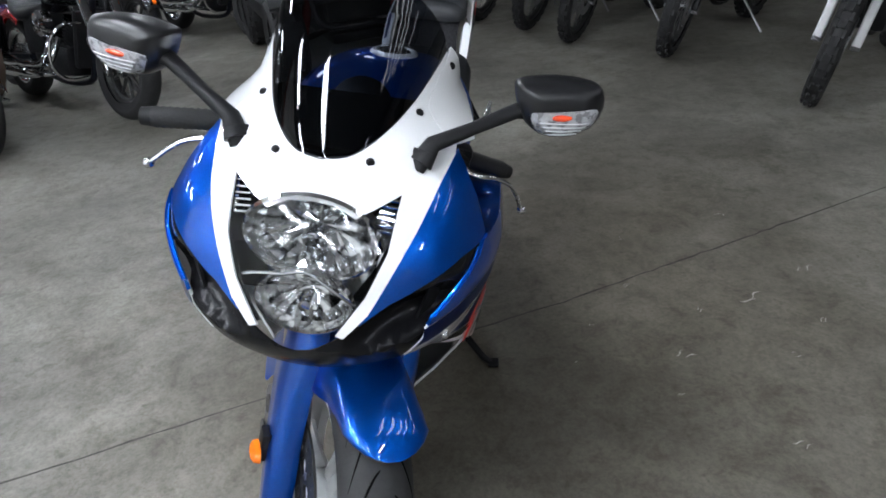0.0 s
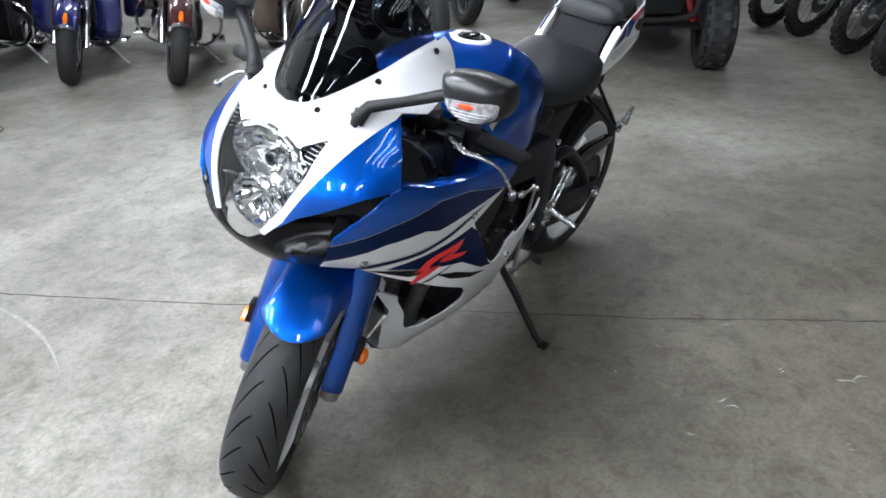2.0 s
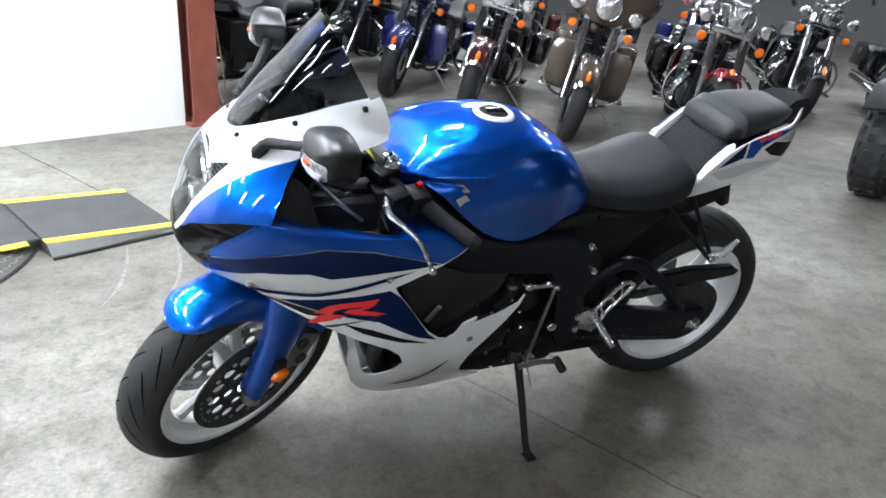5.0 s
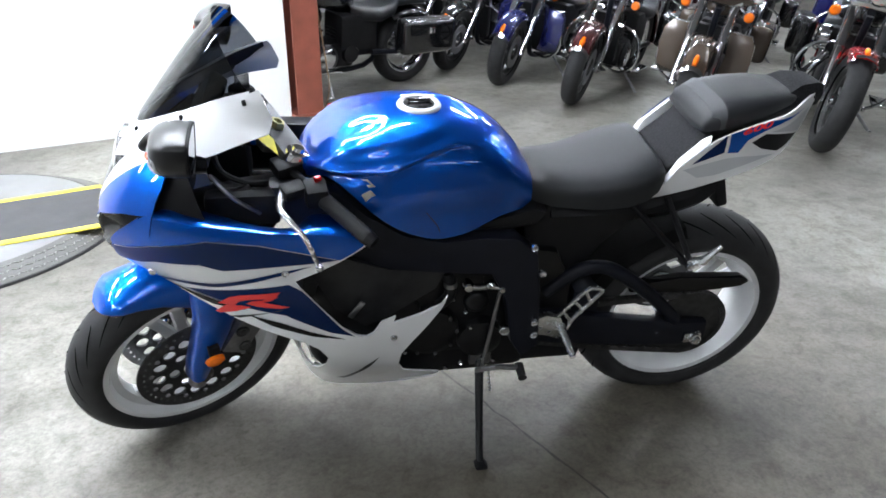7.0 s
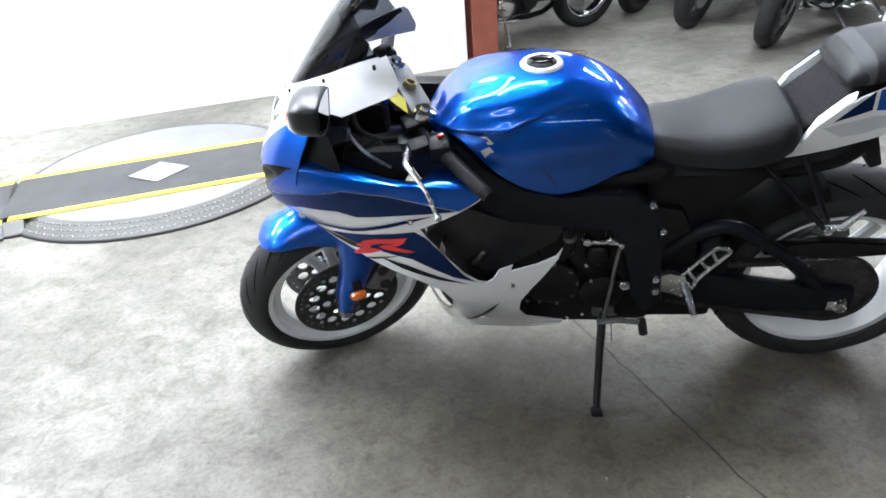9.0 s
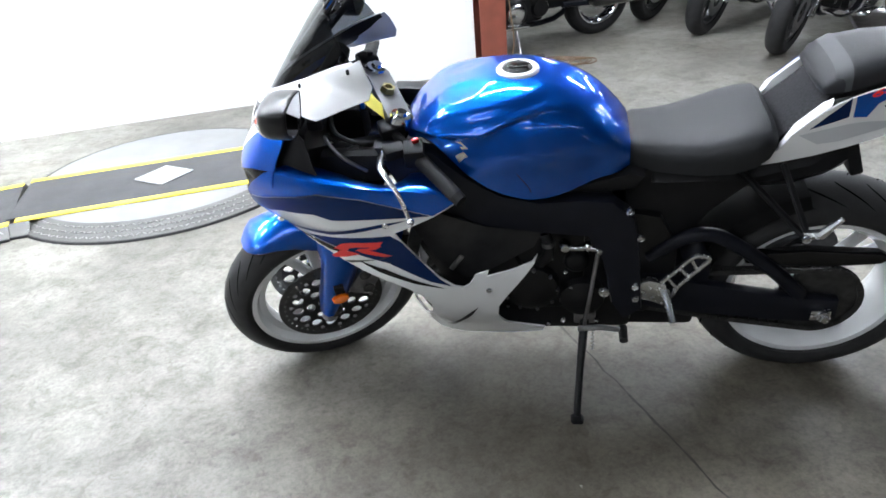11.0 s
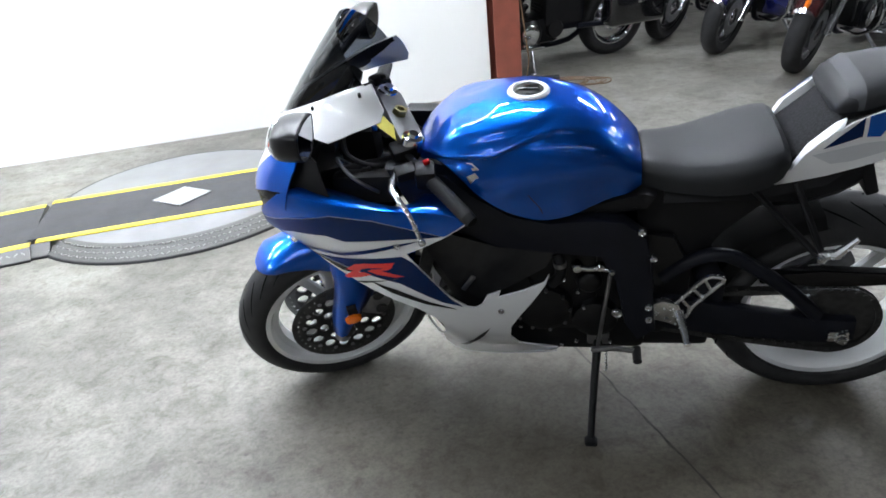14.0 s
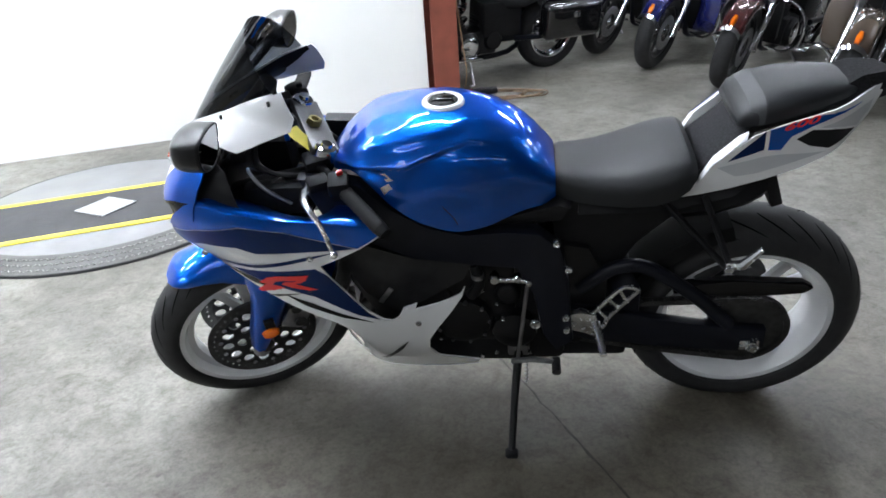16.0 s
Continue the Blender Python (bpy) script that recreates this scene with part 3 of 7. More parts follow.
# -- fork, guards and front mudguard --
for s in (-1, 1):
    y = s * 0.097
    foot = AXLE_F + Vector((0.018, 0, 0.0))
    leg = front_end(part("fork_leg", tube([foot + Vector((0, y, -0.03)) + RAKE * 0.0, foot + Vector((0, y, 0)) + RAKE * 0.06, foot + Vector((0, y, 0)) + RAKE * 0.36], [0.024, 0.023, 0.0215], 16), M_STEEL, bike, "dark fork slider with silver foot"))
    part("stanchion", tube([foot + Vector((0, y, 0)) + RAKE * 0.34, HEAD + RAKE * 0.97 + Vector((0, y, 0))], 0.026, 16), M_BLACKGLOSS, leg)
    part("axle_clamp", merge_bm(lathe([(0, y - 0.022), (0.022, y - 0.022), (0.025, y - 0.016), (0.025, y + 0.014), (0.016, y + 0.018), (0.012, y + 0.026), (0, y + 0.026)], 20, Matrix.Translation(AXLE_F))), M_DARKSTEEL, leg)
    # caliper behind the leg
    cal = AXLE_F + Vector((-0.115, s * 0.072, 0.085))
    cb = box(cal, (0.075, 0.075, 0.115), 0.014, Matrix.Rotation(radians(-35), 4, "Y"))
    c2 = front_end(part("brake_caliper", cb, M_STEEL, bike, "grey four-piston brake caliper"))
    for dz in (-0.03, 0.03):
        part("piston_cap", bolt_bm((cal[0], cal[1] + s * 0.039, cal[2] + dz), 0.017, 0.004 * s, 14), M_DARKSTEEL, c2)
    # painted guard over the leg
    g = []
    for t, (fw, bw) in ((0.0, (0.016, 0.030)), (0.012, (0.026, 0.038)), (0.07, (0.038, 0.052)), (0.15, (0.048, 0.056)), (0.23, (0.064, 0.056)), (0.29, (0.086, 0.052)), (0.34, (0.100, 0.045)), (0.37, (0.098, 0.035))):
        base = foot + RAKE * t
        out = 0.012 * max(0.0, (t - 0.2) / 0.17)
        outer = [(-bw, 0.108), (-bw * 0.4, 0.134 - out), (fw * 0.3, 0.134 - out), (fw * 0.78, 0.124 - out), (fw, 0.106 - out), (fw * 0.97, 0.086 - out)]
        inner = [(fw * 0.97 - 0.006, 0.086 - out), (fw - 0.006, 0.103 - out), (fw * 0.76, 0.118 - out), (fw * 0.3, 0.128 - out), (-bw * 0.4, 0.128 - out), (-bw, 0.102)]
        ring = [(base.x + dx, s * (y1 - 0.009), base.z) for dx, y1 in outer + inner]
        g.append(ring)
    front_end(part("fork_guard", loft(g), M_BLUE, bike, "blue painted fork guard", angle=60))
    rf = front_end(part("side_reflector", lathe([(0, 0.016), (0.010, 0.015), (0.018, 0.010), (0.020, 0.0), (0, 0.0)], 24, Matrix.Translation((foot.x + RAKE.x * 0.11 - 0.002, s * 0.137, foot.z + RAKE.z * 0.095)) @ (Matrix.Rotation(radians(180), 4, "Z") if s < 0 else Matrix.Identity(4)) @ Matrix.Diagonal((1.25, 1, 0.85, 1))), M_ORANGE, bike, "round amber reflector"))
    part("bracket", box((foot.x + RAKE.x * 0.11 - 0.006, s * 0.130, foot.z + RAKE.z * 0.11), (0.028, 0.016, 0.06), 0.003), M_BLACK, rf)


def mudguard():
    rings = []
    for a in (56.8, 57.6, 59, 61.5, 65, 71, 80, 91, 103, 115, 126, 135, 142):
        t = (a - 59) / 83
        w = 0.056 * min(1, ((a - 56.4) / 8) ** 0.55) + 0.014 * t + 0.034 * min(max((a - 84) / 32, 0.0), 1.0) ** 1.5
        R = 0.336 if a > 64 else 0.328 + 0.008 * (a - 59) / 5
        drop = 0.075 * min(1, ((a - 57) / 34)) + 0.05 * t
        ca, sa = math.cos(radians(a)), math.sin(radians(a))
        ring = []
        for q in range(-8, 9):
            u = q / 8
            y = (w + 0.012 * min(1, (a - 56.4) / 3)) * math.sin(u * math.pi / 2) ** 1.0
            r = R - drop * abs(u) ** 2.4
            ring.append((AXLE_F.x + r * ca, y, AXLE_F.z + r * sa))
        inner = [(p[0] - 0.004 * ca, p[1] * 0.965, p[2] - 0.004 * sa) for p in reversed(ring)]
        rings.append(ring + inner)
    return loft(rings)


front_end(part("front_mudguard", mudguard(), M_BLUE, bike, "glossy blue front mudguard", angle=55))

# -- nose: white cowl, headlight, blue cheeks, black air intakes --
WHITE_NOSE_L = [(0.0, 0.952), (0.040, 0.957), (0.077, 0.979), (0.111, 1.012), (0.139, 1.058), (0.149, 1.045), (0.152, 1.0), (0.178, 0.968), (0.18, 0.947), (0.166, 0.922), (0.146, 0.876), (0.124, 0.831), (0.096, 0.772), (0.066, 0.738),
                (0.055, 0.742), (0.090, 0.796), (0.112, 0.853), (0.118, 0.917), (0.092, 0.905), (0.062, 0.890), (0.032, 0.903), (0.0, 0.905)]
LAMP_L = [(0.0, 0.905), (0.032, 0.903), (0.062, 0.890), (0.092, 0.905), (0.118, 0.917), (0.112, 0.853), (0.090, 0.796), (0.055, 0.742), (0.020, 0.716), (0.0, 0.712)]
CHEEK_L = [(0.182, 0.951), (0.166, 0.922), (0.146, 0.876), (0.124, 0.831), (0.096, 0.772), (0.085, 0.757), (0.122, 0.787), (0.174, 0.815), (0.211, 0.8355), (0.237, 0.842), (0.241, 0.846), (0.236, 0.860), (0.220, 0.895), (0.197, 0.931)]
INTAKE_L = [(0.239, 0.842), (0.211, 0.8345), (0.174, 0.814), (0.122, 0.786), (0.085, 0.756), (0.055, 0.735), (0.020, 0.712), (0.0, 0.706), (0.0, 0.652), (0.05, 0.655), (0.088, 0.664), (0.152, 0.660), (0.160, 0.683), (0.177, 0.724), (0.188, 0.755), (0.211, 0.785), (0.231, 0.812)]


def nose_shell():
    a = shell(WHITE_NOSE_L, fair_front, 0.004, 0.014, 0.0, axis="x")
    b = shell([(-y, z) for y, z in WHITE_NOSE_L], fair_front, 0.004, 0.014, 0.0, axis="x")
    bm = merge_bm(a, b)
    bmesh.ops.remove_doubles(bm, verts=bm.verts, dist=0.0004)
    return bm


nose = part("nose_cowl", nose_shell(), M_WHITE, bike, "white lacquered nose cowl", angle=50)
for s in (1, -1):
    part("cowl_liner", shell([(s * y, z) for y, z in WHITE_NOSE_L], lambda y, z: fair_front(y, z) - 0.012, 0.002, 0.02, 0.0, axis="x"), M_BLACK, nose, "black inner liner")
# the cowl's flanks run back under the windscreen
FLANK = [(1.268, 0.958), (1.24, 1.0), (1.18, 1.032), (1.10, 1.062), (1.093, 1.05), (1.077, 1.006), (1.086, 0.984), (1.15, 0.968), (1.21, 0.950)]
for s in (1, -1):
    part("cowl_flank", shell(FLANK, lambda x, z: fair_side(x, z) + 0.001, 0.004, 0.02, sign=s), M_WHITE, nose)
    part("blue_cheek", shell([(s * y, z) for y, z in CHEEK_L], fair_front, 0.004, 0.010, 0.0005, axis="x"), M_BLUE, bike, "metallic blue cheek panel", angle=60)


M_INTAKE = mat("smooth_black_duct", (0.006, 0.006, 0.007), 0.24, spec=0.14, vary=0.15, scale=30)


def intake_depth(y, z):
    """Air intake surround, hollowed towards its middle."""
    k = max(0.0, 1 - ((abs(y) - 0.145) / 0.075) ** 2) * max(0.0, 1 - ((z - 0.76 - 0.3 * (abs(y) - 0.145)) / 0.035) ** 2)
    return fair_front(y, z) - 0.05 * k


for s in (1, -1):
    part("air_intake", shell([(s * y, z) for y, z in INTAKE_L], intake_depth, 0.004, 0.01, -0.002, axis="x"), M_INTAKE, bike, "gloss black air intake", angle=70)
    part("intake_lip", tube([(fair_front(y, z) + 0.001, s * y, z) for y, z in [(0.234, 0.836), (0.226, 0.815), (0.206, 0.788), (0.182, 0.757)]], 0.0025, 6, smooth=4), M_BLUE, bike)


def facets(name):
    """Faceted bright reflector."""
    m, nt, b = nodes_of(name)
    L = nt.links
    tc = nt.nodes.new("ShaderNodeTexCoord")
    mp = nt.nodes.new("ShaderNodeMapping")
    mp.inputs["Scale"].default_value = (30, 34, 20)
    v = nt.nodes.new("ShaderNodeTexVoronoi")
    v.inputs["Scale"].default_value = 1.0
    L.new(tc.outputs["Object"], mp.inputs["Vector"])
    L.new(mp.outputs[0], v.inputs["Vector"])
    bp = nt.nodes.new("ShaderNodeBump")
    bp.inputs["Strength"].default_value, bp.inputs["Distance"].default_value = 0.6, 0.012
    L.new(v.outputs["Distance"], bp.inputs["Height"])
    L.new(bp.outputs["Normal"], b.inputs["Normal"])
    b.inputs["Base Color"].default_value = (0.86, 0.87, 0.88, 1)
    b.inputs["Metallic"].default_value = 1.0
    b.inputs["Roughness"].default_value = 0.2
    return m


M_FACET = facets("faceted_reflector")
M_REFLECTOR = mat("bright_reflector", (0.93, 0.93, 0.93), 0.11, metal=1.0, vary=0.02, rough_vary=0.04)
lamp = part("headlight", merge_bm(shell(LAMP_L, lambda y, z: fair_front(y, z) - 0.115 + 0.3 * abs(y), 0.004, 0.02, 0.0, axis="x"), shell([(-y, z) for y, z in LAMP_L], lambda y, z: fair_front(y, z) - 0.115 + 0.3 * abs(y), 0.004, 0.02, 0.0, axis="x")), M_FACET, bike, "clear headlight with stacked chrome reflectors")


def bowl(c, ry, rz, depth, seg=15, rows=5, seed=1, rough=0.007):
    """A concave reflector of flat bright facets, opening to the front."""
    rnd = random.Random(seed)
    rings = []
    for i in range(1, rows + 1):
        t = i / rows
        rr = math.sin(t * math.pi / 2)
        jit = 0.0 if i == rows else 0.16
        ring = []
        for k in range(seg):
            a = 2 * math.pi * (k + (0.5 if i % 2 else 0) + rnd.uniform(-jit, jit)) / seg
            x = c[0] - depth * math.cos(t * math.pi / 2) + (rnd.uniform(-1, 1) * rough if jit else 0)
            ring.append((x, c[1] + ry * rr * math.cos(a), c[2] + rz * rr * math.sin(a)))
        rings.append(ring)
    bm = loft(rings, caps=False)
    cv = bm.verts.new((c[0] - depth, c[1], c[2]))
    bm.verts.ensure_lookup_table()
    for k in range(seg):
        bm.faces.new((cv, bm.verts[(k + 1) % seg], bm.verts[k]))
    bmesh.ops.triangulate(bm, faces=bm.faces)
    rim = [[(x0, c[1] + (ry + d) * math.cos(a), c[2] + (rz + d) * math.sin(a)) for a in (2 * math.pi * k / 40 for k in range(40))] for x0, d in ((c[0], -0.001), (c[0] + 0.005, 0.002), (c[0], 0.006))]
    add_loft(bm, rim, caps=False)
    return bm


part("high_reflector", bowl((1.418, 0.0, 0.848), 0.094, 0.064, 0.05, 34, 5, 3, 0.0045), M_REFLECTOR, lamp, smooth=False)
part("low_reflector", bowl((1.450, 0.0, 0.762), 0.068, 0.050, 0.045, 28, 4, 7, 0.004), M_REFLECTOR, lamp, smooth=False)
part("bulb_shield", lathe([(0, 0.034), (0.012, 0.033), (0.017, 0.024), (0.017, 0), (0, 0)], 20, Matrix.Translation((1.385, 0, 0.842)) @ Matrix.Rotation(radians(-90), 4, "Z")), M_CHROME, lamp)
part("bulb_shield", lathe([(0, 0.03), (0.009, 0.029), (0.013, 0.02), (0.013, 0), (0, 0)], 20, Matrix.Translation((1.425, 0, 0.757)) @ Matrix.Rotation(radians(-90), 4, "Z")), M_CHROME, lamp)
part("divider", tube([(fair_front(y, z) - 0.018, y, z) for y, z in [(-0.088, 0.797), (-0.06, 0.803), (-0.03, 0.806), (0, 0.812), (0.03, 0.800), (0.06, 0.783), (0.075, 0.775)]], 0.003, 8, smooth=3), M_CHROME, lamp)
for s in (-1, 1):
    for k in range(6):
        z = 0.872 + 0.0068 * k
        y0, y1 = 0.085 + 0.002 * k, 0.110 + 0.0012 * k
        part("position_light_rib", tube([(fair_front(y0, z) - 0.016, s * y0, z + 0.003), (fair_front(y1, z) - 0.012, s * y1, z)], 0.0026, 6), M_CHROME, lamp)
cover = merge_bm(shell(LAMP_L, fair_front, 0.0, 0.02, -0.0015, axis="x"), shell([(-y, z) for y, z in LAMP_L], fair_front, 0.0, 0.02, -0.0015, axis="x"))
bmesh.ops.remove_doubles(cover, verts=cover.verts, dist=0.0004)
cv = part("lamp_cover", cover, M_CLEAR, lamp, "clear plastic cover")
cv.visible_shadow = False

DUCT = [(1.43, 0.69), (1.41, 0.80), (1.35, 0.88), (1.29, 0.925), (1.25, 0.90), (1.22, 0.80), (1.24, 0.70)]
for s in (1, -1):
    part("air_duct", shell(DUCT, lambda x, z: fair_side(x, z) - 0.030, 0.004, 0.03, sign=s), M_BLACK, bike)

# -- windscreen --
def windscreen():
    """Smoked bubble: follows the nose at its foot and sides, rises to a rounded lip."""
    edge = [(0.0, 0.950), (0.040, 0.956), (0.077, 0.978), (0.111, 1.012), (0.139, 1.057)]
    rings = []
    n = 18
    for i in range(n + 1):
        t = i / n
        p = spline([(y, z, 0) for y, z in edge], 8)
        e = p[min(int(round(t * (len(p) - 1))), len(p) - 1)]
        ex = Vector((fair_front(e.x, e.y), e.x, e.y))
        # crest line from the foot to the lip
        cx = spline([(1.376, 0, 0.950), (1.330, 0, 1.008), (1.285, 0, 1.064), (1.238, 0, 1.120), (1.188, 0, 1.176)], 8)
        c = cx[min(int(round(t * (len(cx) - 1))), len(cx) - 1)]
        row = []
        for k in range(-10, 11):
            u = abs(k) / 10
            s = 1 if k >= 0 else -1
            y = s * ex.y * math.sin(u * math.pi / 2)
            f = (1 - math.cos(u * math.pi / 2)) ** 0.95
            row.append((c.x + (ex.x - c.x) * f, y, c.z + (ex.z - c.z) * f))
        rings.append(row)
    bm = loft(rings, closed=False, caps=False)
    bmesh.ops.remove_doubles(bm, verts=bm.verts, dist=0.0005)
    return bm


part("windscreen", windscreen(), M_SMOKE, bike, "dark smoked windscreen", angle=80)
for y, z, x in ((0.068, 0.950, 1.348), (0.119, 0.996, 1.248), (0.150, 1.038, 1.135)):
    for s in (1, -1):
        px = fair_front(y, z)
        part("screw", lathe([(0, 0.003), (0.005, 0.0025), (0.0065, 0), (0.0065, -0.004), (0, -0.004)], 10, Matrix.Translation((px, s * y, z)) @ Matrix.Rotation(radians(-90 + s * 25), 4, "Z")), M_BLACK, nose, "black screw")

# -- side fairings --
SIDE = [(1.434, 0.730), (1.429, 0.752), (1.404, 0.783), (1.376, 0.810), (1.340, 0.835), (1.28, 0.826), (1.23, 0.817), (1.18, 0.807), (1.12, 0.798), (1.06, 0.792), (1.0, 0.786), (0.95, 0.777), (0.899, 0.760), (0.961, 0.722), (1.009, 0.697),
        (1.061, 0.672), (1.05, 0.652), (1.02, 0.61), (0.966, 0.529), (0.931, 0.496), (0.91, 0.491), (0.893, 0.503), (0.876, 0.538), (0.842, 0.552), (0.848, 0.531), (0.784, 0.552), (0.735, 0.577), (0.722, 0.600), (0.731, 0.569),
        (0.759, 0.521), (0.80, 0.455), (0.826, 0.404), (0.832, 0.35), (0.815, 0.29), (0.71, 0.212), (0.72, 0.185), (0.86, 0.142), (0.99, 0.128), (1.035, 0.135), (1.062, 0.16), (1.077, 0.21), (1.090, 0.28), (1.094, 0.33), (1.094, 0.375), (1.090, 0.382), (1.085, 0.375), (1.079, 0.335), (1.066, 0.285), (1.052, 0.262), (1.036, 0.285), (1.012, 0.355), (1.004, 0.41), (1.022, 0.452), (1.055, 0.483),
        (1.13, 0.525), (1.22, 0.575), (1.30, 0.618), (1.36, 0.655), (1.427, 0.676)]
BLUE_TOP = [(1.434, 0.742), (1.431, 0.756), (1.406, 0.787), (1.378, 0.814), (1.340, 0.841), (1.28, 0.832), (1.23, 0.822), (1.18, 0.812), (1.12, 0.803), (1.06, 0.797), (1.0, 0.791), (0.95, 0.782), (0.899, 0.764), (0.961, 0.728), (1.049, 0.758), (1.123, 0.78), (1.226, 0.796), (1.34, 0.776)]
BLUE_LIP = [(1.431, 0.757), (1.406, 0.788), (1.378, 0.815), (1.340, 0.842), (1.323, 0.8455), (1.328, 0.825), (1.334, 0.803), (1.36, 0.797), (1.40, 0.776)]
NAVY_BAND = [(1.438, 0.738), (1.34, 0.774), (1.226, 0.794), (1.123, 0.778), (1.049, 0.756), (0.965, 0.728), (1.016, 0.724), (1.132, 0.719), (1.205, 0.715), (1.25, 0.731), (1.34, 0.728), (1.432, 0.700)]
NAVY_THIN = [(1.37, 0.662), (1.231, 0.668), (1.089, 0.704), (1.018, 0.717), (1.085, 0.694), (1.228, 0.655), (1.345, 0.650)]
NAVY_MAIN = [(1.23, 0.645), (1.073, 0.666), (1.046, 0.645), (1.016, 0.604), (0.965, 0.524), (0.938, 0.497), (0.99, 0.515), (1.088, 0.578), (1.18, 0.600), (1.30, 0.636)]
BLACK_A = [(1.335, 0.642), (1.24, 0.617), (1.17, 0.592), (1.245, 0.600)]
BLACK_B = [(1.17, 0.578), (1.10, 0.556), (1.03, 0.520), (0.955, 0.487), (1.03, 0.505), (1.12, 0.545)]


def ribbon(line, widths):
    """Outline of a stroke that swells and thins along a line in side view."""
    P = spline([(x, z, 0) for x, z in line], 5)
    n = len(P)
    left, right = [], []
    for i, p in enumerate(P):
        d = (P[min(i + 1, n - 1)] - P[max(i - 1, 0)]).normalized()
        t = i / (n - 1) * (len(widths) - 1)
        k = min(int(t), len(widths) - 2)
        w = widths[k] + (widths[k + 1] - widths[k]) * (t - k)
        left.append((p.x - d.y * w, p.y + d.x * w))
        right.append((p.x + d.y * w, p.y - d.x * w))
    return left + right[::-1]


LOGO_RED = [[(1.232, 0.606), (1.205, 0.628), (1.179, 0.636), (1.093, 0.647), (1.104, 0.633), (1.122, 0.628), (1.165, 0.623), (1.185, 0.617), (1.196, 0.604)],
            [(1.214, 0.604), (1.180, 0.606), (1.160, 0.602), (1.194, 0.587), (1.232, 0.577), (1.242, 0.580)],
            [(1.120, 0.631), (1.098, 0.634), (1.116, 0.622), (1.132, 0.618), (1.076, 0.605), (1.098, 0.600), (1.146, 0.605), (1.170, 0.612), (1.158, 0.620), (1.134, 0.624)]]
LOGO_GREY = [[(1.215, 0.571), (1.10, 0.592), (1.09, 0.598), (1.13, 0.584), (1.19, 0.568)]]
BELLY_MARK = [(0.990, 0.243), (0.957, 0.300), (0.915, 0.363), (0.880, 0.405), (0.902, 0.360), (0.943, 0.300), (0.970, 0.247)]
BELLY_LINE = [(0.90, 0.160), (0.80, 0.158), (0.715, 0.185), (0.715, 0.195), (0.80, 0.172), (0.87, 0.168)]


# the crease along the top of the panel, and the inner edge of the shelf behind it: X, crease height, inner half width, inner height
SHELF = ((1.335, 0.841, 0.236, 0.845), (1.300, 0.836, 0.210, 0.842), (1.268, 0.830, 0.188, 0.824), (1.230, 0.822, 0.168, 0.800), (1.195, 0.815, 0.170, 0.788), (1.160, 0.809, 0.192, 0.788), (1.120, 0.803, 0.188, 0.770),
         (1.070, 0.798, 0.182, 0.752), (1.042, 0.795, 0.168, 0.762), (1.016, 0.793, 0.158, 0.781), (0.985, 0.788, 0.168, 0.783), (0.95, 0.782, 0.195, 0.776), (0.905, 0.766, 0.238, 0.764))


def fair_panel(x, z):
    """The side fairing, rolling inward under the crease along its top."""
    top = SHELF[-1][1] if x < SHELF[-1][0] else SHELF[0][1]
    for (x0, z0, *_), (x1, z1, *_) in zip(SHELF, SHELF[1:]):
        if x1 <= x <= x0:
            top = z1 + (z0 - z1) * (x - x1) / (x0 - x1)
    t = min(max((z - top + 0.035) / 0.035, 0.0), 1.2)
    return fair_side(x, z) - 0.010 * t ** 2 * min(max((1.33 - x) / 0.06, 0.0), 1.0)


def top_shelf(s):
    """The broad upper face of the panel, from the crease in towards the frame."""
    rows = []
    P = spline([(x, yi, zi) for x, zc, yi, zi in SHELF], 4)
    C = spline([(x, fair_panel(x, zc) + 0.0025, zc) for x, zc, yi, zi in SHELF], 4)
    for p, c in zip(P, C):
        top = []
        for u, r in ((0, 0), (0.10, 0.004), (0.25, 0.007), (0.5, 0.008), (0.75, 0.005), (1, 0)):
            k = min(1.0, (c.y - p.y) / 0.05)
            top.append((c.x, s * (c.y + (p.y - c.y) * u), c.z + (p.z - c.z) * u ** 1.25 + r * k))
        rows.append(top + [(q[0], q[1], q[2] - 0.005) for q in reversed(top)])
    return loft(rows)


